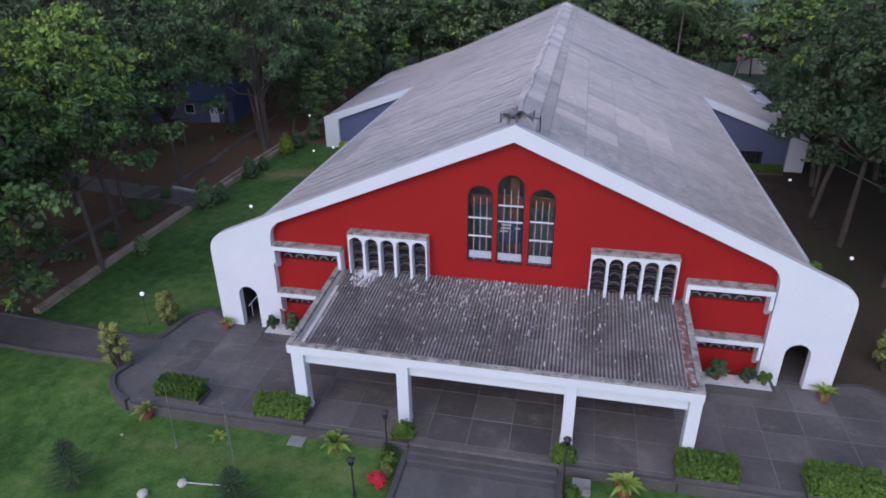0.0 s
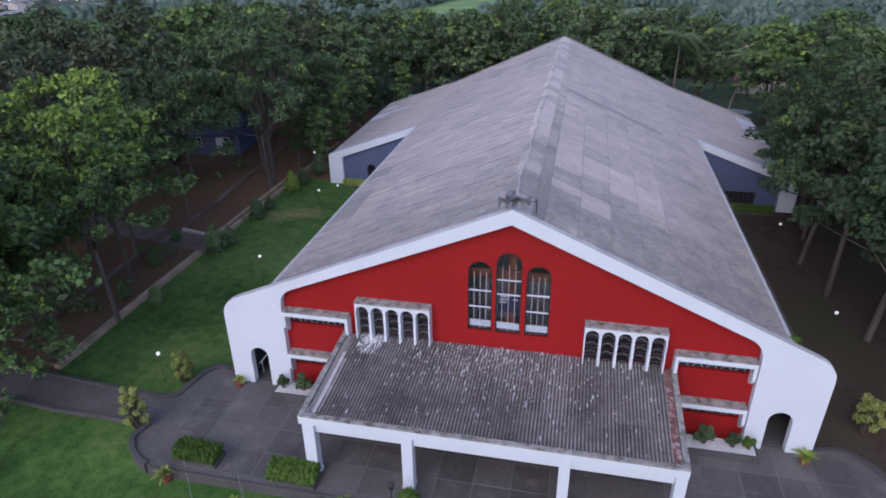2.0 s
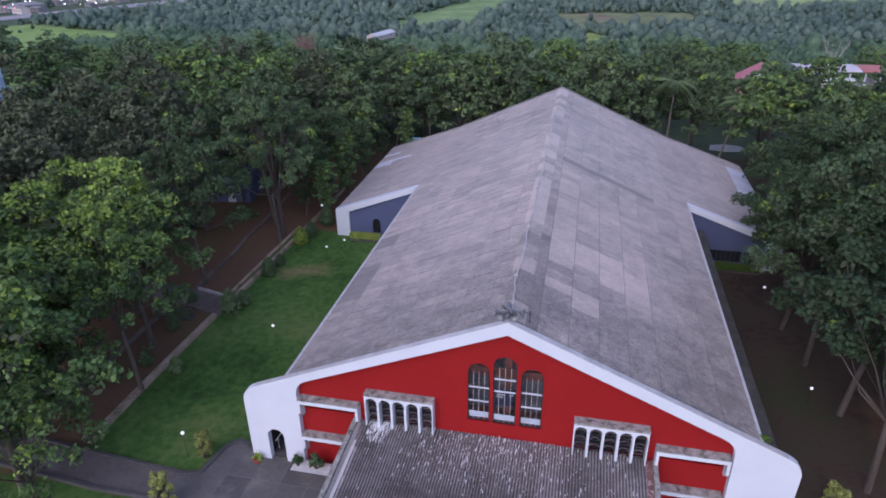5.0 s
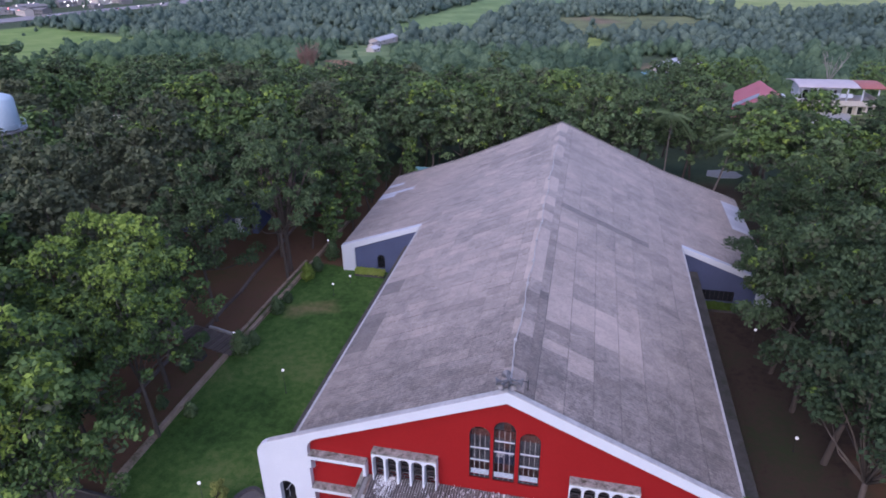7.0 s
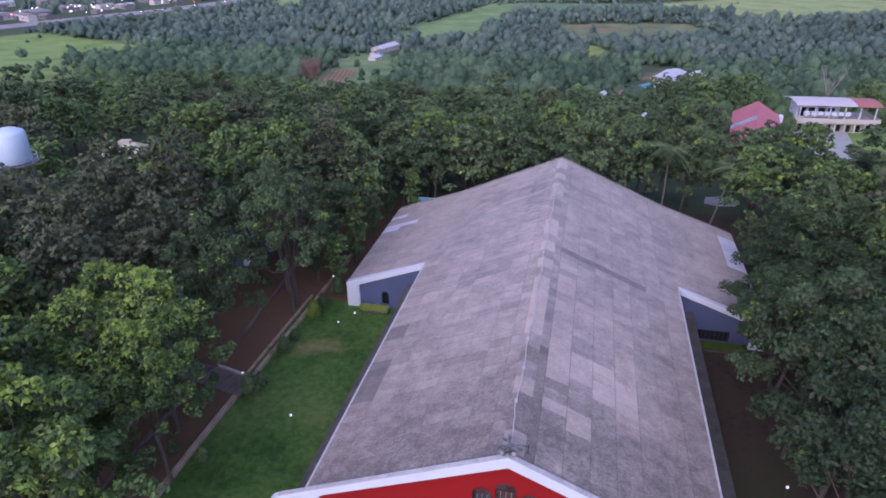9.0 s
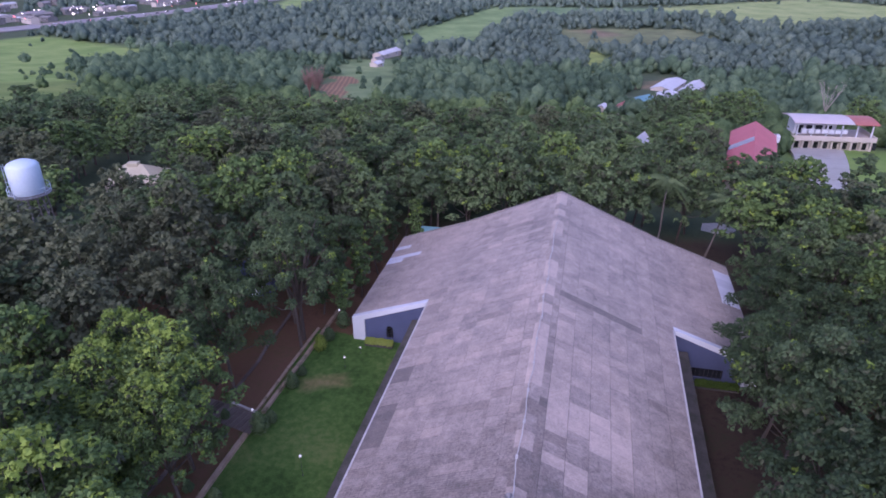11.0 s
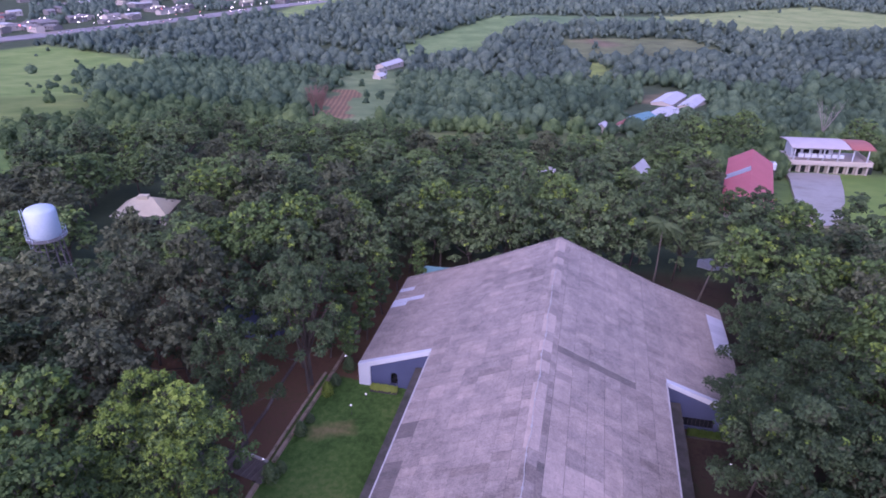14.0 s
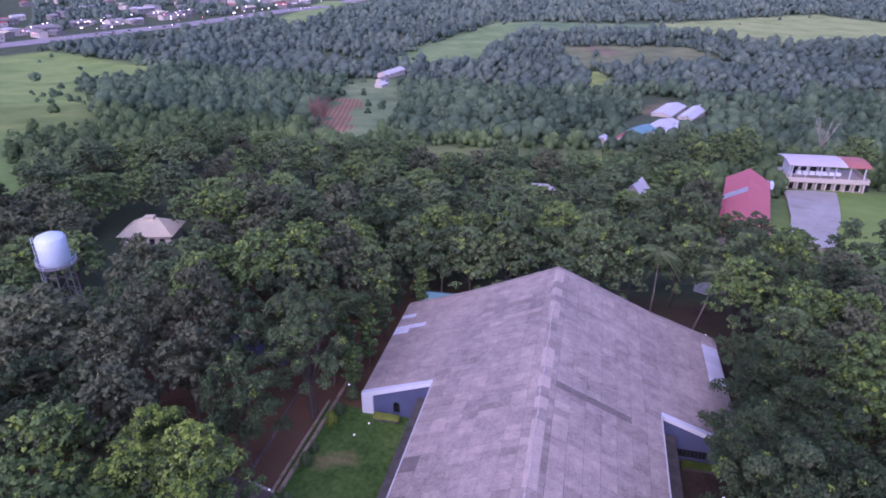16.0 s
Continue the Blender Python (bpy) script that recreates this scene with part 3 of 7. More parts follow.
# what stands just inside the gable windows
choir = thing("choir_loft", "wooden choir rail with navy banner behind the windows", "choir loft", at=(0, 0, 0))
bm = bmesh.new()
box(bm, -2.6, 2.6, 1.0, 1.12, 7.65, 8.15)
part("rail", bm, WOOD, choir)
bm = bmesh.new()
box(bm, -0.62, 0.46, 0.80, 0.84, 5.9, 7.0)
banner = part("banner", bm, NAVY, choir)
for k, (x0, x1, z) in enumerate(((-0.52, -0.05, 6.75), (-0.55, -0.12, 6.58), (-0.58, -0.2, 6.42), (0.12, 0.36, 6.6))):
    bm = bmesh.new()
    box(bm, x0, x1, 0.785, 0.798, z, z + 0.085)
    part("lettering_bar", bm, FLASH, banner)
bm = bmesh.new()
box(bm, -0.2, 0.2, 1.15, 1.3, 5.0, 9.0)
part("post", bm, WOOD, choir)
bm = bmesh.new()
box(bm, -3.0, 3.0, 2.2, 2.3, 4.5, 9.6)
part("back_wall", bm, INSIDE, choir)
bm = bmesh.new()
box(bm, -3.0, 3.0, 0.75, 2.2, 4.4, 4.5)
part("loft_floor", bm, WOOD, choir)

for a, b in SCREENS:
    n, zt, zb, y0, y1 = 5, 6.08, 3.72, -0.16, 0.4
    step = (b - a) / n
    arches = [arch(a + step * k + 0.065, a + step * (k + 1) - 0.065, zb + 0.12, zt - 0.14, 10) for k in range(n)]
    s = part("arched_screen", plate([(a, zb), (a, zt), (b, zt), (b, zb)], arches, y0, y0 + 0.14), WHITE, church, "white five-arched concrete screen")
    bm = bmesh.new()
    box(bm, a - 0.02, b + 0.02, y0 - 0.03, y1, zt, zt + 0.10, 0.02)
    part("top_slab", bm, WHITE_EDGE, s, "mossy weathered slab")
    for k in range(n + 1):
        x = a + step * k
        x0, x1 = max(a, x - 0.06), min(b, x + 0.06)
        bm = bmesh.new()
        box(bm, x0, x1, y0 + 0.14, y1, zb, zt)
        part("fin", bm, WHITE, s)
    for k in range(n):
        bm = bmesh.new()
        x0, x1 = a + step * k + 0.09, a + step * (k + 1) - 0.09
        for j in range(9):
            z = zb + 0.2 + j * 0.22
            m = Matrix.Translation(((x0 + x1) / 2, 0.31, z + 0.1)) @ Matrix.Rotation(radians(20), 4, "X") @ Matrix.Diagonal((x1 - x0, 0.03, 0.2, 1))
            bmesh.ops.create_cube(bm, size=1, matrix=m)
        part("louvre_pane", bm, LOUVRE, s)
        c = (x0 + x1) / 2
        for j in range(4):
            z = zb + 0.22 + j * 0.46
            o = [(c - 0.27 * math.cos(math.pi * i / 8), z + 0.24 * math.sin(math.pi * i / 8)) for i in range(9)]
            n_ = [(c - 0.215 * math.cos(math.pi * i / 8), z + 0.18 * math.sin(math.pi * i / 8)) for i in range(9)]
            part("scallop_grille", plate(o + n_[::-1], [], 0.20, 0.23), SCALLOP, s)

for a, b, t in HOODS:
    bm = bmesh.new()
    box(bm, a, b, -0.18, 0.4, t - 0.10, t + 0.04, 0.015)
    hood = part("window_hood", bm, WHITE_EDGE, church, "weathered slab hood over a strip window")
    bm = bmesh.new()
    box(bm, a + 0.004, b - 0.004, -0.20, -0.12, t - 0.24, t - 0.02)
    part("fascia", bm, WHITE, hood)
    for x0, x1 in ((a, a + 0.16), (b - 0.16, b)):
        bm = bmesh.new()
        prof = [(-0.17, t - 0.1), (0.4, t - 0.1), (0.4, t - 1.35), (0.2, t - 1.35), (-0.17, t - 0.95)]
        v0, v1 = [bm.verts.new((x0, y, z)) for y, z in prof], [bm.verts.new((x1, y, z)) for y, z in prof]
        bm.faces.new(v0)
        bm.faces.new(v1[::-1])
        for i in range(5):
            bm.faces.new((v0[i], v1[i], v1[(i + 1) % 5], v0[(i + 1) % 5]))
        part("side_fin", bm, WHITE, hood)
    bm = bmesh.new()
    box(bm, a + 0.2, b - 0.2, 0.55, 0.58, t - 0.95, t - 0.3)
    part("pane", bm, DARKGLASS, hood)
    n = 5
    st = (b - a - 0.4) / n
    for k in range(n):
        c = a + 0.2 + st * (k + 0.5)
        o = [(c - 0.25 * math.cos(math.pi * j / 8), t - 0.9 + 0.22 * math.sin(math.pi * j / 8)) for j in range(9)]
        i = [(c - 0.17 * math.cos(math.pi * j / 8), t - 0.9 + 0.14 * math.sin(math.pi * j / 8)) for j in range(9)]
        part("scallop_grille", plate(o + i[::-1], [], 0.50, 0.53), GREYMETAL, hood)
    bm = bmesh.new()
    box(bm, a + 0.2, b - 0.2, 0.48, 0.54, t - 0.66, t - 0.62)
    part("mullion", bm, BLACK, hood)

for a, b in DOORS:
    bm = bmesh.new()
    for x0, x1 in ((a, (a + b) / 2 - 0.01), ((a + b) / 2 + 0.01, b)):
        box(bm, x0 + 0.02, x1, 0.5, 0.56, 0.02, 2.28)
        box(bm, x0 + 0.12, x1 - 0.1, 0.47, 0.5, 0.25, 1.0)
        box(bm, x0 + 0.12, x1 - 0.1, 0.47, 0.5, 1.2, 2.1)
    part("double_door", bm, WOOD, church)

# the arched doorways open into side passages made dark, each with a handrail
for a, b, t in (DOOR_L, DOOR_R):
    m = (a + b) / 2
    bm = bmesh.new()
    tube(bm, [(m - 0.55, 0.75, 0.75), (m + 0.25, 2.6, 1.75)], [0.03, 0.03], 7)
    for k in (0.1, 0.5, 0.9):
        tube(bm, [(m - 0.55 + 0.8 * k, 0.75 + 1.85 * k, -0.1), (m - 0.55 + 0.8 * k, 0.75 + 1.85 * k, 0.75 + k)], [0.02, 0.02], 6)
    part("handrail", bm, WHITE if a < 0 else BLACK, church, "handrail inside the doorway")

# body of the nave and the two wings of the transept
EAVE, EZ, RZ, BACK, TY, TX, TZ = 13.0, 5.90, 11.58, 54.0, 31.9, 21.9, 2.75
for s, nm in ((-1, "nave_side_wall"), (1, "nave_side_wall")):
    bm = bmesh.new()
    box(bm, s * 12.6, s * 12.85, 0.62, TY, -0.2, EZ - 0.1)
    part(nm, bm, WHITE, church)
    bm = bmesh.new()
    box(bm, s * 12.85, s * 14.75, 0.62, TY - 0.02, 3.35, 3.52, 0.03)
    canopy = part("side_canopy", bm, MOSSY_SLAB, church, "stained flat concrete side canopy")
    for k in range(7):
        bm = bmesh.new()
        y = 3.0 + k * 4.4
        box(bm, s * 12.9, s * 14.82, y - 0.12, y + 0.12, 3.05, 3.34, 0.02)
        part("beam_end", bm, CONCRETE, canopy)
    # unseen walls added in black, so the doorways look dark inside
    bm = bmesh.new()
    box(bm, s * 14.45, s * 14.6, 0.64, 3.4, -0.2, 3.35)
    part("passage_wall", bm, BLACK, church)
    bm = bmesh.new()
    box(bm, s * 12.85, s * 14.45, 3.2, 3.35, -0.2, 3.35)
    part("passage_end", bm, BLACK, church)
    bm = bmesh.new()
    box(bm, s * 12.85, s * 14.45, 0.42, 3.2, -0.3, 0.012)
    part("passage_floor", bm, KERB, church)
    # transept
    prof = [(s * 12.6, -0.2), (s * 12.6, EZ + 0.05), (s * TX, TZ), (s * TX, -0.2)]
    win = [arch(s * 17.6 - 0.42, s * 17.6 + 0.42, 0.35, 2.0, 8)] if s < 0 else [[(15.0, 0.3), (15.0, 1.5), (18.6, 1.5), (18.6, 0.3)]]
    part("transept_wall", plate(prof, win, TY + 0.3, TY + 0.55), BLUE, church, "slate blue painted wall")
    rake = [(s * 12.98, EZ + 0.12), (s * 12.98, EZ - 0.42), (s * 20.5, 2.72), (s * 20.5, -0.2), (s * (TX + 0.06), -0.2), (s * (TX + 0.06), TZ + 0.12)]
    part("transept_frame", plate(rake, [], TY, TY + 0.62), WHITE, church, "white painted rake and corner pier")
    bm = bmesh.new()
    if s < 0:
        for k in range(5):
            x = -17.94 + 0.17 * k
            box(bm, x - 0.015, x + 0.015, TY + 0.36, TY + 0.39, 0.36, 1.95)
        for z in (0.6, 0.95, 1.3, 1.65):
            box(bm, -18.0, -17.2, TY + 0.36, TY + 0.39, z - 0.015, z + 0.015)
    else:
        for k in range(9):
            x = 15.1 + 0.42 * k
            box(bm, x - 0.02, x + 0.02, TY + 0.36, TY + 0.39, 0.32, 1.48)
    part("window_grille", bm, BLACK, church)
    bm = bmesh.new()
    box(bm, *((-18.05, -17.15) if s < 0 else (14.95, 18.65)), TY + 0.5, TY + 0.53, 0.3, 2.0 if s < 0 else 1.5)
    part("dark_pane", bm, DARKGLASS, church)
    bm = bmesh.new()
    box(bm, s * (TX - 0.25), s * TX, TY + 0.62, BACK - 0.3, -0.2, TZ - 0.15)
    part("transept_side_wall", bm, WHITE, church)
back = [(-TX, -0.2), (-TX, TZ - 0.15), (-12.9, EZ - 0.15), (0, RZ - 0.15), (12.9, EZ - 0.15), (TX, TZ - 0.15), (TX, -0.2)]
part("back_wall", plate(back, [], BACK - 0.5, BACK - 0.25), WHITE, church)
bm = bmesh.new()
box(bm, -12.6, 12.6, 0.75, 53.4, -0.25, -0.05)
part("nave_floor", bm, CONCRETE, church)

# roof: a deck under each slope, with corrugated sheets laid on it
A1, A2 = math.atan2(RZ - EZ, EAVE), math.atan2(EZ - TZ, TX - EAVE)


def slope_pose(s, x, y, z, a):
    """Local x down the slope, local y along the ridge, z out of it."""
    return Matrix.Translation((s * x, y, z)) @ Matrix.Rotation(0 if s > 0 else math.pi, 4, "Z") @ Matrix.Rotation(a, 4, "Y")


def sheet_mesh(name, length, width, waves, amp, material, lift=0.03, grime=None, tilt=0.0, lap_shade=None):
    """A corrugated sheet whose lower end lies over the next, one side lapping its neighbour; dark strips and lips paint
    in the shade of the laps.
    """
    n = waves * 4
    vs, fs, mi = [], [], []
    if lap_shade:
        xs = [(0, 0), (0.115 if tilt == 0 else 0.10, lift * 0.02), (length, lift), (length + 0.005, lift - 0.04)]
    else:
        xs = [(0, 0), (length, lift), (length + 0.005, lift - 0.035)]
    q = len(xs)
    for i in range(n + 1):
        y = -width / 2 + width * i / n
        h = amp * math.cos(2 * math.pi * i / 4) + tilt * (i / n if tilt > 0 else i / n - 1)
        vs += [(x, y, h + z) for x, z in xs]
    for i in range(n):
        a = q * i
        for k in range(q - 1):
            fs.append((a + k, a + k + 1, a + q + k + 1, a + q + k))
            if lap_shade:
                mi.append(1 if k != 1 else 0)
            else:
                # the lower half of each wave takes the darker material
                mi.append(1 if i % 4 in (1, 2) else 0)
    if lap_shade and tilt:
        i = n if tilt > 0 else 0
        a = q * i
        b = len(vs)
        y = -width / 2 + width * i / n
        vs += [(x, y, vs[a + k][2] - 0.05) for k, (x, z) in enumerate(xs)]
        for k in range(q - 1):
            fs.append((a + k, a + k + 1, b + k + 1, b + k))
            mi.append(1)
    me = bpy.data.meshes.new(name)
    me.from_pydata(vs, [], fs)
    me.materials.append(material)
    if lap_shade or grime:
        me.materials.append(lap_shade or grime)
        me.polygons.foreach_set("material_index", mi)
    return me


def deck(name, s, x0, z0, x1, z1, y0, y1, drop=0.12):
    bm = bmesh.new()
    q = [(s * x0, z0 - 0.06), (s * x1, z1 - 0.06), (s * x1, z1 - drop - 0.06), (s * x0, z0 - drop - 0.06)]
    v0, v1 = [bm.verts.new((x, y0, z)) for x, z in q], [bm.verts.new((x, y1, z)) for x, z in q]
    bm.faces.new(v0)
    bm.faces.new(v1[::-1])
    for i in range(4):
        bm.faces.new((v0[i], v1[i], v1[(i + 1) % 4], v0[(i + 1) % 4]))
    return part(name, bm, SHEET_DARK, church)


SL1, SL2 = math.hypot(EAVE, RZ - EZ), math.hypot(TX - EAVE, EZ - TZ)
ROWS2, W = 4, 1.06
# a short row under the ridge, then even ones, and a long one at the eave
EDGES = [0, 1.3, 2.92, 4.54, 6.16, 7.78, 9.4, 11.02, EAVE]
L1, L2 = SL1 * 1.62 / EAVE, SL2 / ROWS2
mats = {"plain": SHEET, "dark": SHEET_DARK, "pale": SHEET_NEW, "metal": SHEET_METAL, "grime": DARK_SHEET_AND_LAP_SHADE, "light": SHEET_LIGHT}
meshes = {(k, j, s): sheet_mesh("roofing_sheet", l + 0.06, W + (0.03 if s < 0 else 0.0), 5, 0.0045, m, tilt=0.007 if s < 0 else 0.0, lap_shade=DARK_SHEET_AND_LAP_SHADE) for k, m in mats.items() for j, l in ((1, L1), (2, L2)) for s in (-1, 1)}


def sheet_kind(s, x, y):
    """Which sheets were replaced or have gone dark."""
    if s > 0 and any(a < x < b and c < y < d for a, b, c, d in ((1.3, 2.92, 9.4, 14.2), (2.92, 4.54, 9.5, 13.6), (4.54, 6.16, 9.4, 13.4), (6.16, 7.78, 9.0, 12.3), (1.3, 2.92, 5.4, 7.2), (2.92, 4.54, 4.6, 6.8))):
        return "pale"
    if s > 0 and (27.9 < y < 29.0 and x < 10 or 25.8 < y < 27.9 and 7 < x < 11 or 26.9 < y < 27.9 and x < 5):
        return "grime" if 27.9 < y < 29.0 and x > 1 else "dark"
    if s < 0 and (9.4 < y < 14.2 or 17.5 < y < 20) and x > 10.9:
        return "grime"
    h = math.sin(int(x * 0.55) * 12.9898 + int(y / W) * 78.233 + s * 3.7) * 43758.5453
    h -= math.floor(h)
    if s < 0 and x < 11:
        if 17 < y < 36 and x > 1.8:
            return "light" if h > 0.70 else "dark" if h < 0.06 else "plain"
        return "dark" if h < 0.05 else ("light" if h > 0.90 and y > 4 else "plain")
    if s < 0 and 5 < y < 31:
        return "dark" if h < 0.45 else "plain"
    if s > 0 and x < 1.3:
        return "grime" if h < 0.06 else "dark" if h < 0.5 else "plain"
    if s > 0 and x > 7 and y > 14:
        return "dark" if h < 0.2 else "plain"
    return "dark" if h < 0.04 else "light" if h > 0.9 or 8 < y < 26 and x < 8 and h > 0.4 else "plain"


rs = random.Random(11)
for s in (-1, 1):
    dk = deck("roof_slope", s, 0, RZ, EAVE, EZ, 0.40, BACK)
    rest_v, rest_f, rest_m = [], [], []
    ncol = int((BACK - 0.4) / W)
    for c in range(ncol):
        y = 0.4 + W * (c + 0.5)
        for x0, x1 in zip(EDGES, EDGES[1:]):
            kind = sheet_kind(s, (x0 + x1) / 2, y)
            u = x0 * SL1 / EAVE
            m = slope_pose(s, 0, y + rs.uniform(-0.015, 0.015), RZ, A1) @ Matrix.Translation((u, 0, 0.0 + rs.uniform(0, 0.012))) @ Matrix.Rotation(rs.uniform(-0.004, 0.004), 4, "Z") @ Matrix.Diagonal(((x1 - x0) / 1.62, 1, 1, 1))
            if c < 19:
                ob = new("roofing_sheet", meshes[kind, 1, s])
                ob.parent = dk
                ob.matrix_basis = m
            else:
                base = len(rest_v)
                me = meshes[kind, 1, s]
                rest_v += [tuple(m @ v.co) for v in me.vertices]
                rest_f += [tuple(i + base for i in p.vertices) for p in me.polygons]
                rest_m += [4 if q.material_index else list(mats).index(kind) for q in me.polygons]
    # the transept's sheets, further down the same slope
    deck("transept_roof", s, EAVE - 0.05, EZ, TX, TZ, TY + 0.5, BACK)
    for c in range(int((BACK - TY - 0.5) / W)):
        y = TY + 0.5 + W * (c + 0.5)
        for r in range(ROWS2):
            kind = "plain"
            xm = EAVE + (r + 0.5) * (TX - EAVE) / ROWS2
            if s > 0 and xm > 19 and 42.5 < y < 51.5 and (xm > 20 or y > 45.5):
                kind = "metal"
            if s < 0 and (xm > 20 and (45.2 < y < 46.9 or 49.4 < y < 50.6) or 18 < xm < 20 and 45.8 < y < 46.9):
                kind = "metal"
            m = slope_pose(s, EAVE, y, EZ, A2) @ Matrix.Translation((r * L2, 0, rs.uniform(0, 0.012)))
            base = len(rest_v)
            me = meshes[kind, 2, s]
            rest_v += [tuple(m @ v.co) for v in me.vertices]
            rest_f += [tuple(i + base for i in p.vertices) for p in me.polygons]
            rest_m += [4 if q.material_index else list(mats).index(kind) for q in me.polygons]
    ob = mesh_object("rear_roofing", rest_v, rest_f, list(mats.values()), dk, "grey corrugated sheets")
    ob.data.polygons.foreach_set("material_index", rest_m)
    tagged(ob, kind="stuff")
    bm = bmesh.new()
    box(bm, s * (EAVE - 0.10), s * (EAVE + 0.05), 0.42, TY - 0.02, EZ - 0.12, EZ + 0.10, 0.01)
    part("eave_flashing", bm, FLASH, church)
    bm = bmesh.new()
    box(bm, s * (TX - 0.02), s * (TX + 0.10), TY + 0.6, BACK, TZ - 0.14, TZ + 0.02, 0.01)
    part("transept_flashing", bm, CONCRETE, church)
bm = bmesh.new()
for x0, z0, x1, z1 in ((-TX, TZ, -EAVE, EZ), (-EAVE, EZ, 0, RZ), (0, RZ, EAVE, EZ), (EAVE, EZ, TX, TZ)):
    tube(bm, [(x0, BACK + 0.03, z0 + 0.02), (x1, BACK + 0.03, z1 + 0.02)], [0.09, 0.09], 6)
part("verge_capping", bm, CONCRETE, church)
for k, y in enumerate(np.arange(0.7, BACK - 0.8, 1.75)):
    bm = bmesh.new()
    y1 = min(y + 1.82, BACK)
    dz = rs.uniform(0, 0.02)
    q = [(-0.5, -0.163), (0, 0.075), (0.8, -0.285), (0.79, -0.325), (0, 0.03), (-0.49, -0.203)]
    v0, v1 = [bm.verts.new((x, y, RZ + z + dz)) for x, z in q], [bm.verts.new((x, y1, RZ + z + dz + 0.015)) for x, z in q]
    bm.faces.new(v0)
    bm.faces.new(v1[::-1])
    for i in range(6):
        bm.faces.new((v0[i], v1[i], v1[(i + 1) % 6], v0[(i + 1) % 6]))
    part("ridge_cap", bm, rs.choice((SHEET_DARK, SHEET, SHEET, SHEET_NEW)), church)
bm = bmesh.new()
pts = [(-0.08 + 0.06 * math.sin(y * 0.9) + rs.uniform(-0.05, 0.05), y, RZ + 0.12 + 0.02 * math.sin(y * 1.7)) for y in np.arange(1.5, 44, 0.7)]
tube(bm, pts, [0.04] * len(pts), 6)
for x, y, z in pts[::5]:
    box(bm, x - 0.09, x + 0.09, y - 0.16, y + 0.16, z - 0.07, z + 0.07, 0.02)
part("conduit", bm, FLASH, church, "pale conduit laid along the ridge")

# ---- entrance porch ----
porch = thing("entrance_porch", "white concrete porch with stained corrugated roof", "porch", at=(-0.3, -5.9, 0))
PX0, PX1, PY = -8.76, 8.15, -5.92


def pp(name, bm, m, parent=None, label=""):
    """A part of the porch, built in place."""
    bmesh.ops.translate(bm, verts=bm.verts, vec=(0.3, 5.9, 0))
    return part(name, bm, m, parent or porch, label)


for x0, x1 in ((PX0 + 0.14, -8.05), (-3.95, -3.44), (2.97, 3.44), (7.66, PX1 - 0.02)):
    bm = bmesh.new()
    for z0, z1, g in ((0, 0.18, 0.03), (0.18, 3.05, 0)):
        box(bm, x0 - g, x1 + g, PY - g + 0.02, PY + 0.52 + g, z0, z1, 0.015)
    pp("column", bm, WHITE)
bm = bmesh.new()
box(bm, PX0, PX1, PY, PY + 0.3, 3.05, 3.46)
box(bm, PX0 + 0.04, PX1 - 0.04, PY + 0.22, PY + 0.5, 2.5, 3.05)
pp("front_beam", bm, WHITE, label="stepped white concrete beam")
for x0, x1 in ((PX0, PX0 + 0.3), (PX1 - 0.3, PX1)):
    bm = bmesh.new()
    box(bm, x0, x1, PY + 0.3, 0.4, 2.45, 3.46)
    pp("side_beam", bm, WHITE)
bm = bmesh.new()
box(bm, PX0, PX1, PY - 0.02, PY + 0.24, 3.464, 3.56, 0.02)
pp("front_coping", bm, WHITE_EDGE, label="mossy concrete edge")
for x0, x1 in ((PX0, PX0 + 0.26), (PX1 - 0.26, PX1)):
    bm = bmesh.new()
    v = []
    for y, z in ((PY + 0.2, 3.56), (0.38, 4.02)):
        v += [bm.verts.new((x, y, zz)) for x, zz in ((x0, z), (x1, z), (x1, z - 0.35), (x0, z - 0.35))]
    bm.faces.new(v[:4][::-1])
    bm.faces.new(v[4:])
    for i in range(4):
        bm.faces.new((v[i], v[(i + 1) % 4], v[4 + (i + 1) % 4], v[4 + i]))
    pp("side_coping", bm, WHITE_EDGE)
AP = math.atan2(0.50, 6.2)


def porch_at(x, v, h=0.0):
    """A point of the porch roof: x across, v metres down from the wall."""
    return Vector((x, 0.36 - v * math.cos(AP), 3.93 - v * math.sin(AP) + h))


def porch_strip(name, x0, x1, h, m, v0=0.0, v1=6.1, th=0.04):
    bm = bmesh.new()
    v = []
    for vv in (v0, v1):
        v += [bm.verts.new(porch_at(x, vv, hh)) for x, hh in ((x0, h), (x1, h), (x1, h - th), (x0, h - th))]
    bm.faces.new(v[:4][::-1])
    bm.faces.new(v[4:])
    for i in range(4):
        bm.faces.new((v[i], v[(i + 1) % 4], v[4 + (i + 1) % 4], v[4 + i]))
    return pp(name, bm, m)


pd = porch_strip("roof_deck", PX0 + 0.26, PX1 - 0.26, -0.06, SHEET_DARK, th=0.1)
porch_strip("gutter_flashing", PX0 + 0.55, PX0 + 0.85, 0.035, FLASH, 1.6, 5.9)
porch_strip("rusty_flashing", PX1 - 0.62, PX1 - 0.28, 0.02, RUST, 0.1, 6.0)
porch_strip("gutter_channel", PX0 + 0.27, PX0 + 0.55, -0.02, CONCRETE, 0.1, 6.0)
PW, PROWS = 1.04, 3
pl = 6.05 / PROWS
pn = int((PX1 - 0.62 - PX0 - 0.75) / PW)
PW2 = (PX1 - 0.62 - PX0 - 0.75) / pn
pmesh = sheet_mesh("porch_sheet", pl + 0.08, PW2 * 1.001, 7, 0.045, PORCH, 0.03, PORCH_TROUGH)
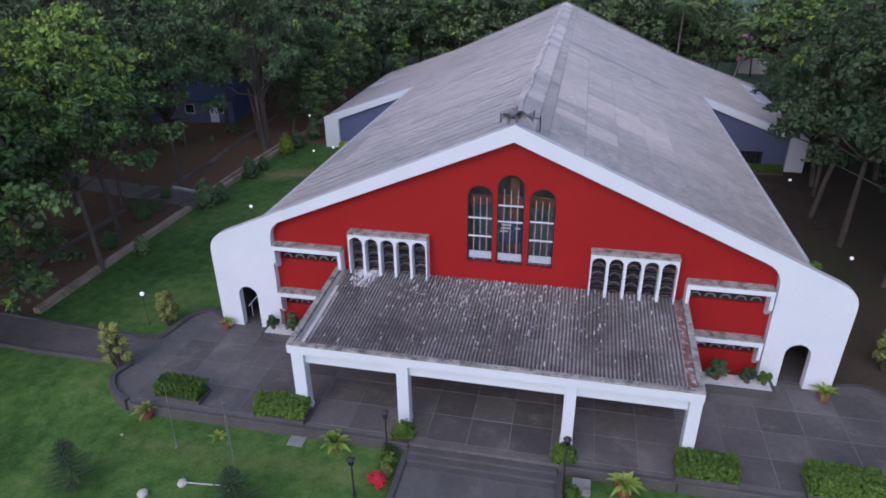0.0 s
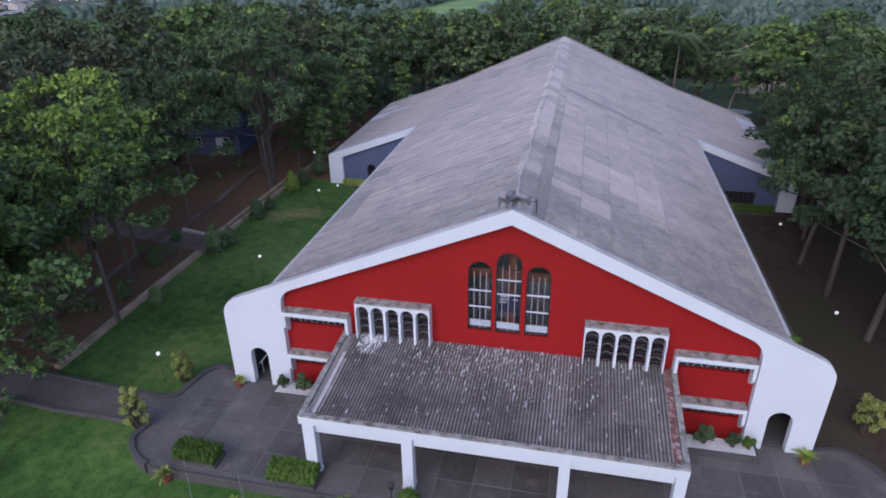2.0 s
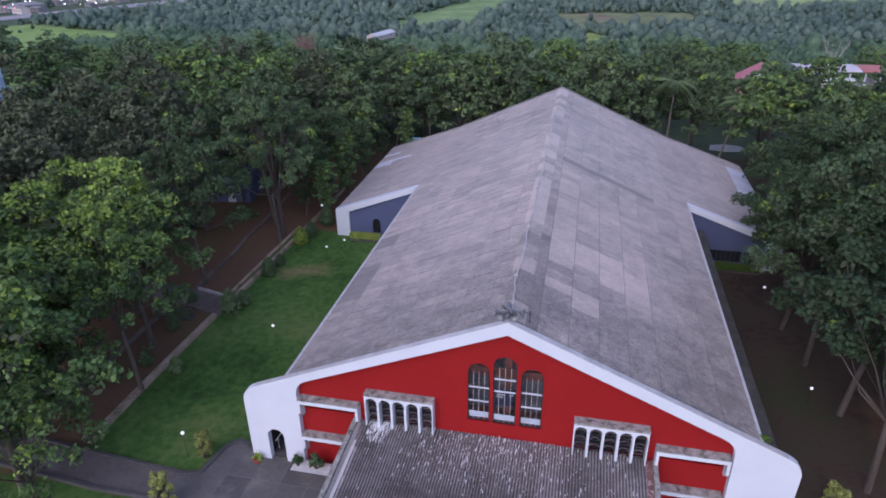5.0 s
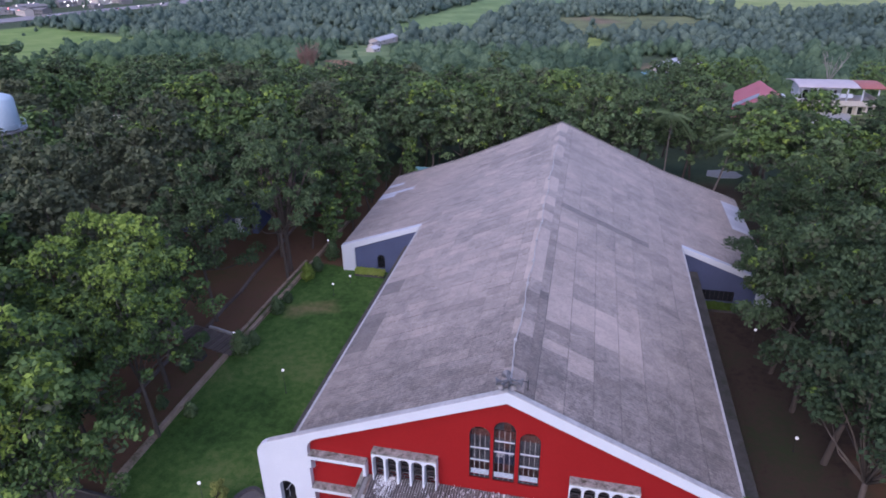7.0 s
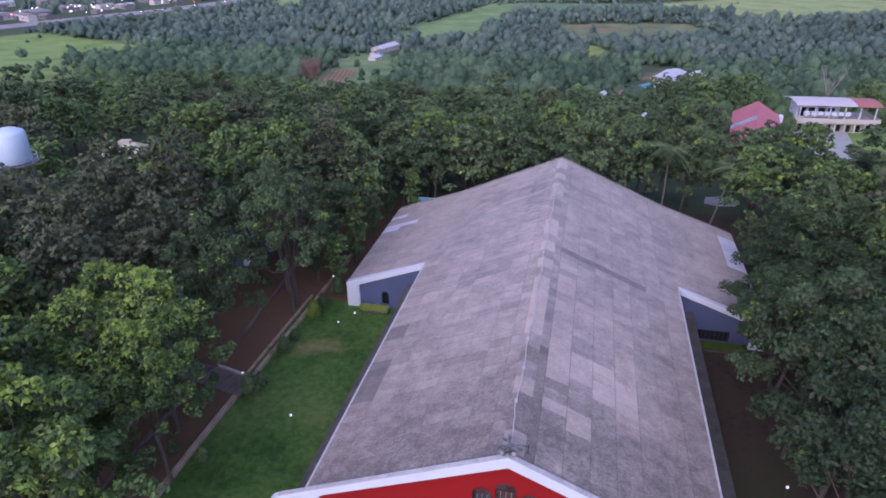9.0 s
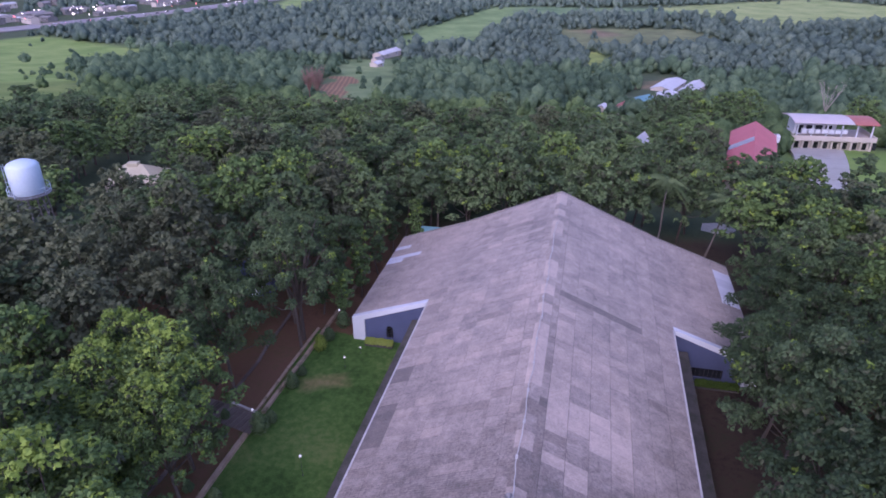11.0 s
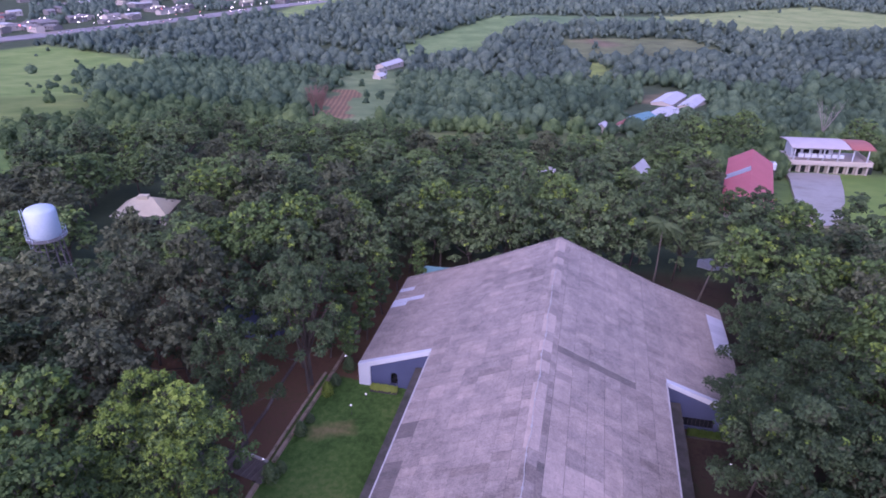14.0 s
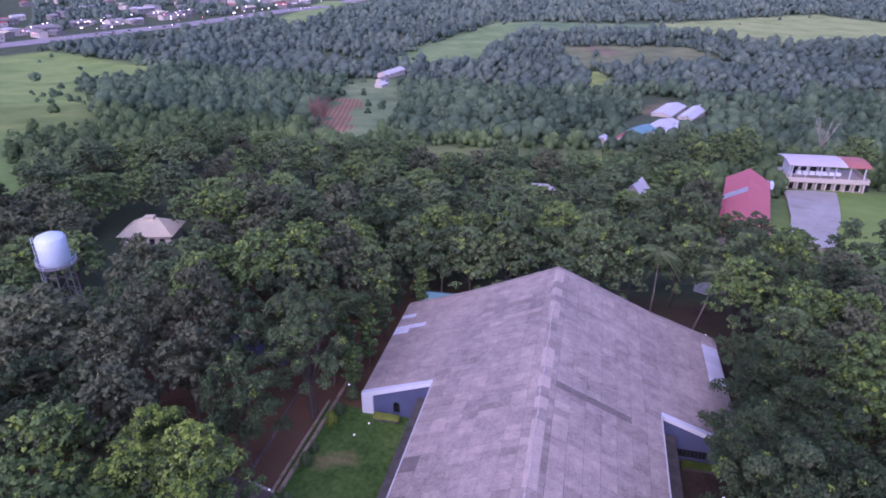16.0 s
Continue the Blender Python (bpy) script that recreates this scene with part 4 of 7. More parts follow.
for c in range(pn):
    for r in range(PROWS):
        o = porch_at(PX0 + 0.75 + PW2 * (c + 0.5), r * pl, 0.02 + rs.uniform(0, 0.012) + 0.02)
        ob = new("porch_sheet", pmesh)
        ob.parent = pd
        ob.matrix_basis = Matrix.Translation(o + Vector((0.3, 5.9, 0))) @ Matrix.Rotation(-math.pi / 2, 4, "Z") @ Matrix.Rotation(AP, 4, "Y")
# bird lime on the sheets
dv, df = [], []
for k in range(1500):
    if k < 330:
        x, v = rs.gauss(-7.0, 0.35), abs(rs.gauss(0.5, 0.6))
    elif k < 1050:
        x, v = rs.gauss(-0.6, 2.2), rs.uniform(0.15, 4.5) * rs.random() ** 0.4
    else:
        x, v = rs.uniform(-7.4, 7.2), 6 * rs.random() ** 1.5
    x, v = min(max(x, -7.7), 7.4), min(v, 5.8)
    big = (0.016 if k >= 330 else 0.03) + 0.05 * rs.random() ** 3.5
    n, b0 = 7, len(dv)
    for j in range(n):
        a = 2 * math.pi * j / n
        r = big * rs.uniform(0.6, 1.2)
        p = porch_at(x + r * math.cos(a) * 0.5, v + r * math.sin(a) * (2.9 if k % 4 else 1.2), 0.098 + rs.uniform(0, 0.004))
        dv.append(p + Vector((0.3, 5.9, 0)))
    df.append(tuple(range(b0 + n - 1, b0 - 1, -1)))
lime = mesh_object("bird_lime", dv, df, DROPPING, pd)
tagged(lime, "white bird droppings", kind="stuff")

# ---- loudspeakers on the gable ----
ls = thing("loudspeaker_cluster", "grey horn loudspeakers on a short mast", "loudspeaker", at=(0.0, 0.75, RZ + 0.1))
bm = bmesh.new()
tube(bm, [(0, 0, -0.1), (0, 0, 0.75)], [0.045, 0.04], 8)
part("mast", bm, GREYMETAL, ls)
for k, (ax, ay) in enumerate(((-1, -0.15), (1, -0.1), (0.35, -1), (-0.35, 1), (-0.5, -0.8))):
    d = Vector((ax, ay, -0.08)).normalized()
    z = 0.28 + 0.11 * (k % 3)
    bm = bmesh.new()
    prof = [(0.1, 0.06), (0.3, 0.07), (0.33, 0.05), (0.42, 0.06), (0.58, 0.13), (0.72, 0.25), (0.73, 0.26)]
    tube(bm, [Vector((0, 0, z)) + d * t for t, _ in prof], [r for _, r in prof], 14, caps=False)
    tube(bm, [Vector((0, 0, z)) + d * t for t in (0.03, 0.2, 0.21)], [0.09, 0.09, 0.05], 12)
    part("horn", bm, GREYMETAL, ls)
bm = bmesh.new()
tube(bm, [(0.1, 0.1, 0.35), (1.0, 0.35, 0.10)], [0.02, 0.02], 6)
tube(bm, [(1.0, 0.35, -0.45), (1.0, 0.35, 0.25)], [0.025, 0.025], 6)
part("bracket", bm, BLACK, ls)

# ---- forecourt ----
court_edge = [(-15.4, 0.3), (-17.0, 1.15), (-17.65, 0.35), (-18.05, -1.95), (-19.4, -2.3), (-19.4, -4.25), (-18.15, -4.2), (-18.45, -5.4), (-17.7, -6.4), (-16.6, -6.95), (16.4, -6.95), (17.6, -6.4), (18.3, -5.2), (18.2, -1.5), (17.3, 0.1), (16.4, 0.6), (15.0, 0.3)]
plaza_out = rounded(court_edge, [0, 0.5, 0.4, 0.2, 0, 0, 0.1, 0.4, 0.5, 0.4, 0.3, 0.6, 0.6, 0.8, 0.6, 0.3, 0], 4)


def slab(name, loop, z0, z1, m, parent=None, label=""):
    bm = bmesh.new()
    v = [bm.verts.new((x, y, z1)) for x, y in loop]
    w = [bm.verts.new((x, y, z0)) for x, y in loop]
    bm.faces.new(v)
    bm.faces.new(w[::-1])
    for i in range(len(loop)):
        j = (i + 1) % len(loop)
        bm.faces.new((v[i], v[j], w[j], w[i]))
    return part(name, bm, m, parent, label)


pavement = slab("pavement", plaza_out, -0.75, -0.02, TILE)
tagged(pavement, "dark grey paved church forecourt", "pavement", kind="structure")
slab("porch_floor", [(-12.2, 0.5), (-12.2, -0.2), (11.8, -0.2), (11.8, 0.5)], -0.5, -0.018, TILE, pavement)
slab("joint_bed", [(-16.43, -6.58), (16.45, -6.58), (16.45, -0.15), (-16.43, -0.15)], -0.05, -0.012, JOINT, pavement)


def kerb_line(points, h0, h1, w, m, parent, name="kerb"):
    for a, b in zip(points, points[1:]):
        a, b = Vector((*a, 0)), Vector((*b, 0))
        d = (b - a).normalized()
        nrm = Vector((-d.y, d.x, 0)) * w / 2
        a, b = a - d * 0.02, b + d * 0.02
        bm = bmesh.new()
        v = [bm.verts.new(p + Vector((0, 0, h))) for h in (h0, h1) for p in (a + nrm, b + nrm, b - nrm, a - nrm)]
        for q in ((0, 3, 2, 1), (4, 5, 6, 7), (0, 1, 5, 4), (1, 2, 6, 5), (2, 3, 7, 6), (3, 0, 4, 7)):
            bm.faces.new([v[k] for k in q])
        bmesh.ops.bevel(bm, geom=[e for e in bm.edges if e.verts[0].co.z > h1 - 0.01 and e.verts[1].co.z > h1 - 0.01], offset=0.02, segments=1, affect="EDGES")
        part(name, bm, m, parent)


cut = [i for i, p in enumerate(plaza_out) if p[1] < -6.9]
iw = [i for i, p in enumerate(plaza_out) if p[0] < -19.3 and p[1] < -1.8]
kerb_line(plaza_out[: iw[0] + 1], -0.3, 0.14, 0.28, KERB, pavement)
ls_i = [i for i, p in enumerate(plaza_out) if p[0] < -18.0 and -4.5 < p[1] < -4.0][-1]
kerb_line(plaza_out[ls_i : cut[0] + 1], -0.6, 0.14, 0.28, KERB, pavement)
kerb_line(plaza_out[cut[-1] :], -0.6, 0.14, 0.28, KERB, pavement)
kerb_line([(-16.4, -6.98), (-12, -6.98), (-7.5, -6.98), (-3.25, -6.98)], -0.7, 0.03, 0.22, KERB, pavement)
kerb_line([(3.05, -6.98), (7.5, -6.98), (12, -6.98), (16.4, -6.98)], -0.7, 0.03, 0.22, KERB, pavement)

# steps down to the entrance walk
steps = thing("entrance_steps", "dark grey paved steps between low side walls", "steps", at=(0, -7.4, -0.5))
for k in range(3):
    bm = bmesh.new()
    box(bm, -3.15, 2.95, 0.4 - 0.3 * (k + 1), 0.4 - 0.3 * k + 0.04, -0.1, 0.48 - 0.135 * (k + 1), 0.02)
    part("step", bm, KERB, steps)
for x0, x1 in ((-3.42, -3.15), (2.95, 3.22)):
    bm = bmesh.new()
    box(bm, x0, x1, -7.6, 0.3, -0.2, 0.2, 0.03)
    part("side_wall", bm, KERB, steps)
walkway = slab("entrance_walk", [(-3.15, -15), (2.95, -15), (2.95, -7.85), (-3.15, -7.85)], -0.6, -0.44, TILE)
tagged(walkway, "grey paved walk to the steps", "path", kind="structure")
tile_r = random.Random(3)
flag = {}
for w_, d_ in ((1.69, 1.58), (1.47, 1.5)):
    bm = bmesh.new()
    box(bm, -w_ / 2, w_ / 2, -d_ / 2, d_ / 2, -0.03, 0, 0.008)
    me = bpy.data.meshes.new("paving_slab")
    bm.to_mesh(me)
    bm.free()
    me.materials.append(TILE)
    flag[w_] = me
for i in range(19):
    for j in range(4):
        x, y = -15.6 + 1.735 * i, -5.8 + 1.625 * j
        ob = new("paving_slab", flag[1.69])
        ob.parent = pavement
        ob.matrix_basis = pose(x, y, tile_r.uniform(-0.004, 0.003), tile_r.uniform(-0.1, 0.1), tile_r.uniform(-0.1, 0.1), 0)
for i in range(4):
    for j in range(4):
        ob = new("paving_slab", flag[1.47])
        ob.parent = walkway
        ob.matrix_basis = pose(-2.38 + 1.52 * i, -8.7 - 1.56 * j, -0.425 + tile_r.uniform(-0.004, 0.003))

# side path to the west, with kerbs
sp = slab("side_path", [(-19.3, -2.25), (-24, -1.95), (-31, -1.4), (-60, 1.0), (-60, -1.3), (-31, -3.6), (-24, -4.15), (-19.3, -4.3)], -0.35, -0.04, GRAVEL)
tagged(sp, "brown-grey gravel side path", "path", kind="structure")
kerb_line([(-19.2, -2.15), (-24, -1.85), (-31, -1.3), (-45, -0.2)], -0.4, 0.1, 0.24, KERB, sp)
kerb_line([(-18.2, -4.3), (-24, -4.25), (-31, -3.7), (-45, -2.5)], -0.4, 0.1, 0.24, KERB, sp)

# beds and low walls west of the lawn
bed = thing("garden_walls", "mossy brown low kerbs of the planting beds", "kerb", kind="structure")
kerb_line([(-26.6, -1.0), (-26.6, 4), (-26.6, 9), (-26.5, 14.4)], -0.4, 0.22, 0.45, EARTH_KERB, bed)
kerb_line([(-26.3, 17.6), (-26.2, 22), (-26.0, 27), (-25.9, 33), (-25.8, 45)], -0.4, 0.2, 0.4, EARTH_KERB, bed)
kerb_line([(-27.1, 17.8), (-27.0, 25), (-26.8, 33)], -0.4, 0.06, 0.3, EARTH_KERB, bed)
kerb_line([(-31.0, 1), (-31.3, 5), (-31.1, 8), (-31.3, 14)], -0.4, 0.12, 0.3, OLD_PATH, bed)
kerb_line([(-30.6, 18.2), (-30.8, 21.5), (-30.75, 25), (-31.2, 29), (-31.3, 33), (-32, 42)], -0.4, 0.12, 0.3, OLD_PATH, bed)
cp = slab("cross_path", [(-26.2, 14.6), (-26.2, 17.2), (-31, 18.3), (-45, 20.5), (-45, 18), (-31, 15.7)], -0.3, -0.06, OLD_PATH)
tagged(cp, "old brown slatted cross path", "path", kind="structure")
for k in range(9):
    bm = bmesh.new()
    box(bm, -0.22, 0.22, -1.2, 1.2, -0.04, 0.05, 0.01)
    ob = part("plank", bm, OLD_PATH, cp)
    ob.matrix_basis = pose(-26.9 - 0.62 * k, 16.0 + 0.13 * k, -0.03, 0, 0, -13)
kerb_line([(-26.9, 17.5), (-28.8, 18.0), (-30.4, 18.4)], -0.3, 0.12, 0.25, STONE, cp, "edging_stone")

# ---- plants ----
nr = np.random.RandomState(5)


def unit(v):
    return v / np.maximum(np.linalg.norm(v, axis=1, keepdims=True), 1e-6)


def leaf_cloud(centres, radii, count, size, up=0.35, spread=0.6, flat=1.0, low=-0.45, slim=0.55):
    """Leaf sprays on the shells of lobes: each a folded rhombus. Returns vertices, faces and each leaf's own height."""
    centres, radii = np.array(centres, float), np.array(radii, float)
    pick = nr.choice(len(centres), count, p=radii ** 2 / (radii ** 2).sum())
    d = unit(nr.normal(size=(count, 3)))
    d[:, 2] = np.where(d[:, 2] < low, -d[:, 2], d[:, 2])
    p = centres[pick] + d * (radii[pick] * (0.72 + 0.36 * nr.random_sample(count)))[:, None] * np.array((1, 1, flat))
    n = unit(d + spread * nr.normal(size=(count, 3)) + np.array((0, 0, up)))
    t = unit(np.cross(n, nr.normal(size=(count, 3))))
    b = np.cross(n, t)
    s = (size * (0.65 + 0.7 * nr.random_sample(count)))[:, None]
    fold = 0.12 * s
    v = np.stack([p - t * s * 0.5, p + b * s * slim * 0.5 - n * fold, p + t * s * 0.5 - n * fold * 1.4, p - b * s * slim * 0.5 - n * fold], 1).reshape(-1, 3)
    i = np.arange(count)[:, None] * 4
    f = np.concatenate([i + np.array((0, 1, 2)), i + np.array((0, 2, 3))], 0)
    return v, f, pick


def ico(sub):
    bm = bmesh.new()
    bmesh.ops.create_icosphere(bm, subdivisions=sub, radius=1)
    v = np.array([x.co[:] for x in bm.verts])
    f = np.array([[x.index for x in q.verts] for q in bm.faces])
    bm.free()
    return v, f


ICO0, ICO1 = ico(1), ico(2)


def lumps(centres, radii, base, rough=0.25, flat=1.0):
    """Rough closed lumps that fill the inside of a crown."""
    vs, fs, n = [], [], 0
    for c, r in zip(centres, radii):
        k = 1 + rough * (nr.random_sample(len(base[0])) - 0.5) * 2
        vs.append(np.array(c) + base[0] * (r * k)[:, None] * np.array((1, 1, flat)))
        fs.append(base[1] + n)
        n += len(base[0])
    return np.concatenate(vs), np.concatenate(fs)


def quick(name, verts, faces, materials, index=None, parent=None):
    """A mesh of triangles from arrays."""
    me = bpy.data.meshes.new(name)
    me.vertices.add(len(verts))
    me.vertices.foreach_set("co", np.asarray(verts, np.float32).ravel())
    me.loops.add(len(faces) * 3)
    me.loops.foreach_set("vertex_index", np.asarray(faces, np.int32).ravel())
    me.polygons.add(len(faces))
    me.polygons.foreach_set("loop_start", np.arange(len(faces), dtype=np.int32) * 3)
    for m in materials:
        me.materials.append(m)
    if index is not None:
        me.polygons.foreach_set("material_index", np.asarray(index, np.int32))
    me.update(calc_edges=True)
    me.validate()
    ob = new(name, me)
    ob.parent = parent
    return ob


def lobes_for(kind, h, r, seed, low):
    """Limb tips and lobes of a crown that begins at the share low of its height: domed, layered, or tall and narrow."""
    q = random.Random(seed)
    out = []
    base = h * low
    if kind == "layered":
        for k in range(40):
            a, rr = k * 2.399 + q.uniform(-0.4, 0.4), r * math.sqrt((k + 0.5) / 40) * q.uniform(0.8, 1.02)
            z = base + (h - base) * (0.08 + 0.86 * q.random() ** 0.7 * (1 - 0.6 * (rr / r) ** 2))
            out.append((rr * math.cos(a), rr * math.sin(a), z, q.uniform(0.17, 0.29) * r))
    elif kind == "narrow":
        for k in range(16):
            z = base * 0.8 + (h - base * 0.8) * k / 15
            rr = r * 0.62 * math.sin(math.pi * (0.15 + 0.75 * k / 15)) * q.uniform(0.3, 1)
            a = k * 2.4
            out.append((rr * math.cos(a), rr * math.sin(a), z, q.uniform(0.26, 0.4) * r))
    else:
        n = 40
        for k in range(n):
            a = k * 2.399 + q.uniform(-0.3, 0.3)
            f = math.sqrt((k + 0.5) / n)
            rr = r * 0.88 * f * q.uniform(0.85, 1.12)
            z = base + (h - base) * (0.93 - 0.76 * f ** 2.3) + q.uniform(-1.1, 0.7)
            out.append((rr * math.cos(a), rr * math.sin(a), z - 0.10 * r, q.uniform(0.14, 0.26) * r))
        for k in range(8):
            out.append((q.uniform(-0.45, 0.45) * r, q.uniform(-0.45, 0.45) * r, base + (h - base) * q.uniform(0.2, 0.6), 0.32 * r))
    return out


def puffs(centres, radii, per, flat):
    """Leafy branch ends over the upper side of each lobe."""
    n = len(centres) * per
    c, r = np.repeat(centres, per, 0), np.repeat(radii, per)
    d = unit(nr.normal(size=(n, 3)))
    d[:, 2] = np.where(d[:, 2] < -0.3, -d[:, 2], d[:, 2])
    p = c + d * (r * nr.uniform(0.55, 1.0, n))[:, None] * np.array((1, 1, flat))
    return p, np.clip(r * nr.uniform(0.26, 0.46, n), 0.22, 0.75)


def tree(kind, h, r, leaf, leaves, size, seed, young=0.0, bark=None, fork=False, flat=None, per=11, low=0.33):
    """A tapered trunk with limbs to the lobes of the crown, and a crown of many leafy branch ends."""
    q = random.Random(seed)
    flat = flat or (0.62 if kind == "layered" else 0.85)
    e = new("tree")
    lob = lobes_for(kind, h, r, seed, low)
    bm = bmesh.new()
    split = h * low * q.uniform(0.95, 1.15)
    lean = Vector((q.uniform(-0.7, 0.7), q.uniform(-0.7, 0.7), 0))
    tr = 0.010 * h + 0.03
    tube(bm, [(0, 0, -0.4), (0, 0, 0.05), lean * 0.4 + Vector((0, 0, split * 0.5)), lean + Vector((0, 0, split))], [tr * 1.5, tr * 1.15, tr * 0.95, tr * 0.8], 9)
    for k, (x, y, z, rr) in enumerate(lob):
        if k % 3 and not fork or k % 2:
            continue
        a, b = lean + Vector((0, 0, split - 0.1)), Vector((x, y, z))
        mid = a.lerp(b, 0.5) + Vector((q.uniform(-0.5, 0.5), q.uniform(-0.5, 0.5), -0.3))
        tube(bm, [a, mid, b], [tr * 0.5, tr * 0.27, tr * 0.07], 5)
    part("trunk", bm, bark or BARK, e, smooth=True)
    c, rd = np.array([l[:3] for l in lob]), np.array([l[3] for l in lob])
    pc, pr = puffs(c, rd, per, flat)
    v, f, pick = leaf_cloud(pc, pr, leaves, size, up=0.55, spread=0.6 if leaves > 5000 else 0.4, flat=0.8, low=-0.5, slim=0.6)
    # fresh shoots come as whole branch ends, most of them near the top
    top = (pc[:, 2] - pc[:, 2].min()) / np.ptp(pc[:, 2])
    fresh = nr.random_sample(len(pc)) < young * 1.6 * top ** 1.5
    idx = np.tile(fresh[pick].astype(int), 2)
    # darker leaf cards inside each lobe; their colour paints the crown's inner shade
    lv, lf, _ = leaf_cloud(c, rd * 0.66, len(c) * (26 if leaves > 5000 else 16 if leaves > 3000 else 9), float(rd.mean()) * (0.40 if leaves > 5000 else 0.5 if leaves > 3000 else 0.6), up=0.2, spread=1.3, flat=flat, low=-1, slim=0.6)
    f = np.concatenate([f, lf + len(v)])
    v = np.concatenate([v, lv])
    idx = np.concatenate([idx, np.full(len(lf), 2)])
    quick("crown", v, f, [leaf, LEAF_YOUNG, INNER_SHADE], idx, e)
    return e


def away(ob):
    """Takes the pattern from which trees were copied out of the scene."""
    for o in (*ob.children_recursive, ob):
        bpy.data.objects.remove(o)


HI = [
    (tree("domed", 15, 5.0, LEAF, 10000, 0.30, 1, 0.42, low=0.40, per=14), "broad-leaved tree with pale fresh shoots"),
    (tree("layered", 14, 5.0, LEAF_BLUE, 9000, 0.30, 2, 0.02, per=13), "layered feathery green tree"),
    (tree("domed", 15, 4.6, LEAF, 9000, 0.30, 3, 0.10, fork=True, per=13), "dense broad-leaved tree"),
    (tree("layered", 16, 5.0, LEAF_DARK, 9000, 0.31, 4, 0.05, per=13), "tall dark layered tree"),
    (tree("domed", 14, 4.8, LEAF_BROWN, 9500, 0.30, 6, 0.0, per=13), "olive-brown leaved tree"),
    (tree("layered", 16, 4.9, LEAF_BLUE, 9600, 0.31, 8, 0.03, fork=True, per=13), "spreading layered dark green tree"),
    (tree("domed", 12, 4.8, LEAF, 9600, 0.30, 51, 0.34, low=0.12, per=14), "low-branched broad-leaved tree with fresh shoots"),
]
NATURAL = ((15, 5.0), (14, 5.0), (15, 4.6), (16, 5.0), (14, 4.8), (16, 4.9), (12, 4.8))
SLIM = [
    (tree("narrow", 8, 2.3, LEAF, 2400, 0.30, 31, 0.1, per=8), "slim young light-green tree beside the transept"),
    (tree("narrow", 9, 2.0, LEAF_BLUE, 2200, 0.30, 32, 0.0, per=8), "slim young dark-green tree beside the transept"),
]
REAR = [
    (tree("domed", 14, 4.6, LEAF_DARK, 4000, 0.44, 41, 0.07, per=8), "dark broad-leaved tree with yellowish shoots"),
    (tree("layered", 14, 4.8, LEAF_DARK, 4000, 0.44, 42, 0.02, per=8), "dark layered tree"),
    (tree("domed", 14, 4.7, LEAF, 4000, 0.44, 43, 0.16, per=8), "green broad-leaved tree with fresh shoots"),
    (tree("domed", 14, 4.7, LEAF_BROWN, 4000, 0.43, 44, 0.0, per=8), "olive-brown leaved tree"),
    (tree("layered", 14, 5.0, LEAF_BLUE, 4000, 0.44, 45, 0.0, per=8), "blue-green layered tree"),
]
MID = [
    (tree("domed", 13, 4.8, LEAF_GROVE, 2100, 0.56, 11, 0.0, per=6), "dark broad-leaved tree"),
    (tree("domed", 12, 4.6, LEAF_LIGHTENED, 2100, 0.56, 12, 0.04, per=6), "green broad-leaved tree"),
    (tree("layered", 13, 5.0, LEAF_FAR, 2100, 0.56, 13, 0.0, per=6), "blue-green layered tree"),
    (tree("domed", 12, 4.6, LEAF_BROWN, 2100, 0.54, 14, 0.0, per=6), "olive-leaved tree"),
    (tree("narrow", 14, 3.6, LEAF_GROVE, 1500, 0.56, 15, 0.0, per=8), "tall narrow dark tree"),
]

tr_r = random.Random(21)
taken = []
# trees by the lawn and the church: x, y, height, crown radius, which pattern
NEAR = [
    (-27.2, -5.6, 17.8, 6.0, 0), (-26.4, 4.3, 14.6, 4.2, 0), (-29.0, 9.5, 15.6, 4.9, 0), (-33.5, 6.5, 14.6, 5.2, 0), (-34.8, 12.2, 14.4, 4.8, 0), (-34.5, -1.0, 17.0, 6.0, 2), (-40.0, 3.0, 15.5, 5.6, 0), (-36.0, -8.5, 16.0, 6.0, 0),
    (-30.4, 19.6, 16.6, 4.4, 5), (-27.2, 28.9, 17.6, 4.3, 3), (-30.0, 33.5, 16.4, 4.4, 3), (-27.6, 42.0, 12.8, 3.8, 1), (-27.5, 52.4, 14.0, 4.4, 3), (-42.5, 33.0, 18.5, 5.6, 4), (-41.5, 47.0, 16.8, 6.0, 0), (-39.0, 24.0, 15.5, 5.2, 4), (-36.5, 38.5, 15.0, 4.6, 1), (-34.5, 45.5, 15.5, 5.0, 3), (-36.0, 29.5, 15.0, 4.6, 1),
    (20.6, 4.6, 17.2, 4.9, 5), (21.2, 11.4, 17.6, 5.2, 5), (20.4, 16.8, 17.8, 4.8, 3), (19.9, 21.6, 17.0, 4.3, 5), (21.3, 26.2, 13.6, 4.3, 1), (27.5, 31.2, 14.0, 4.8, 5), (27.0, 39.8, 16.4, 5.0, 5), (24.9, 47.0, 12.8, 3.7, 1), (27.4, 7.5, 17.6, 5.0, 3), (27.0, 15.0, 18.0, 5.0, 1), (27.0, 23.0, 16.5, 5.0, 5), (27.0, 0.0, 16.0, 5.0, 1), (28.6, 46.0, 14.0, 4.6, 3), (21.8, 28.4, 11.2, 4.9, 5), (24.0, 36.0, 12.8, 4.6, 5), (25.6, 42.0, 11.8, 3.6, 1),
    (-30.2, -0.8, 11.0, 4.4, 6), (-26.7, -5.4, 11.5, 4.3, 6), (-31.5, 2.8, 11.5, 4.4, 2), (-30.5, -7.8, 12.5, 5.0, 0), (-31.5, 13.4, 12.0, 3.6, 0),
]
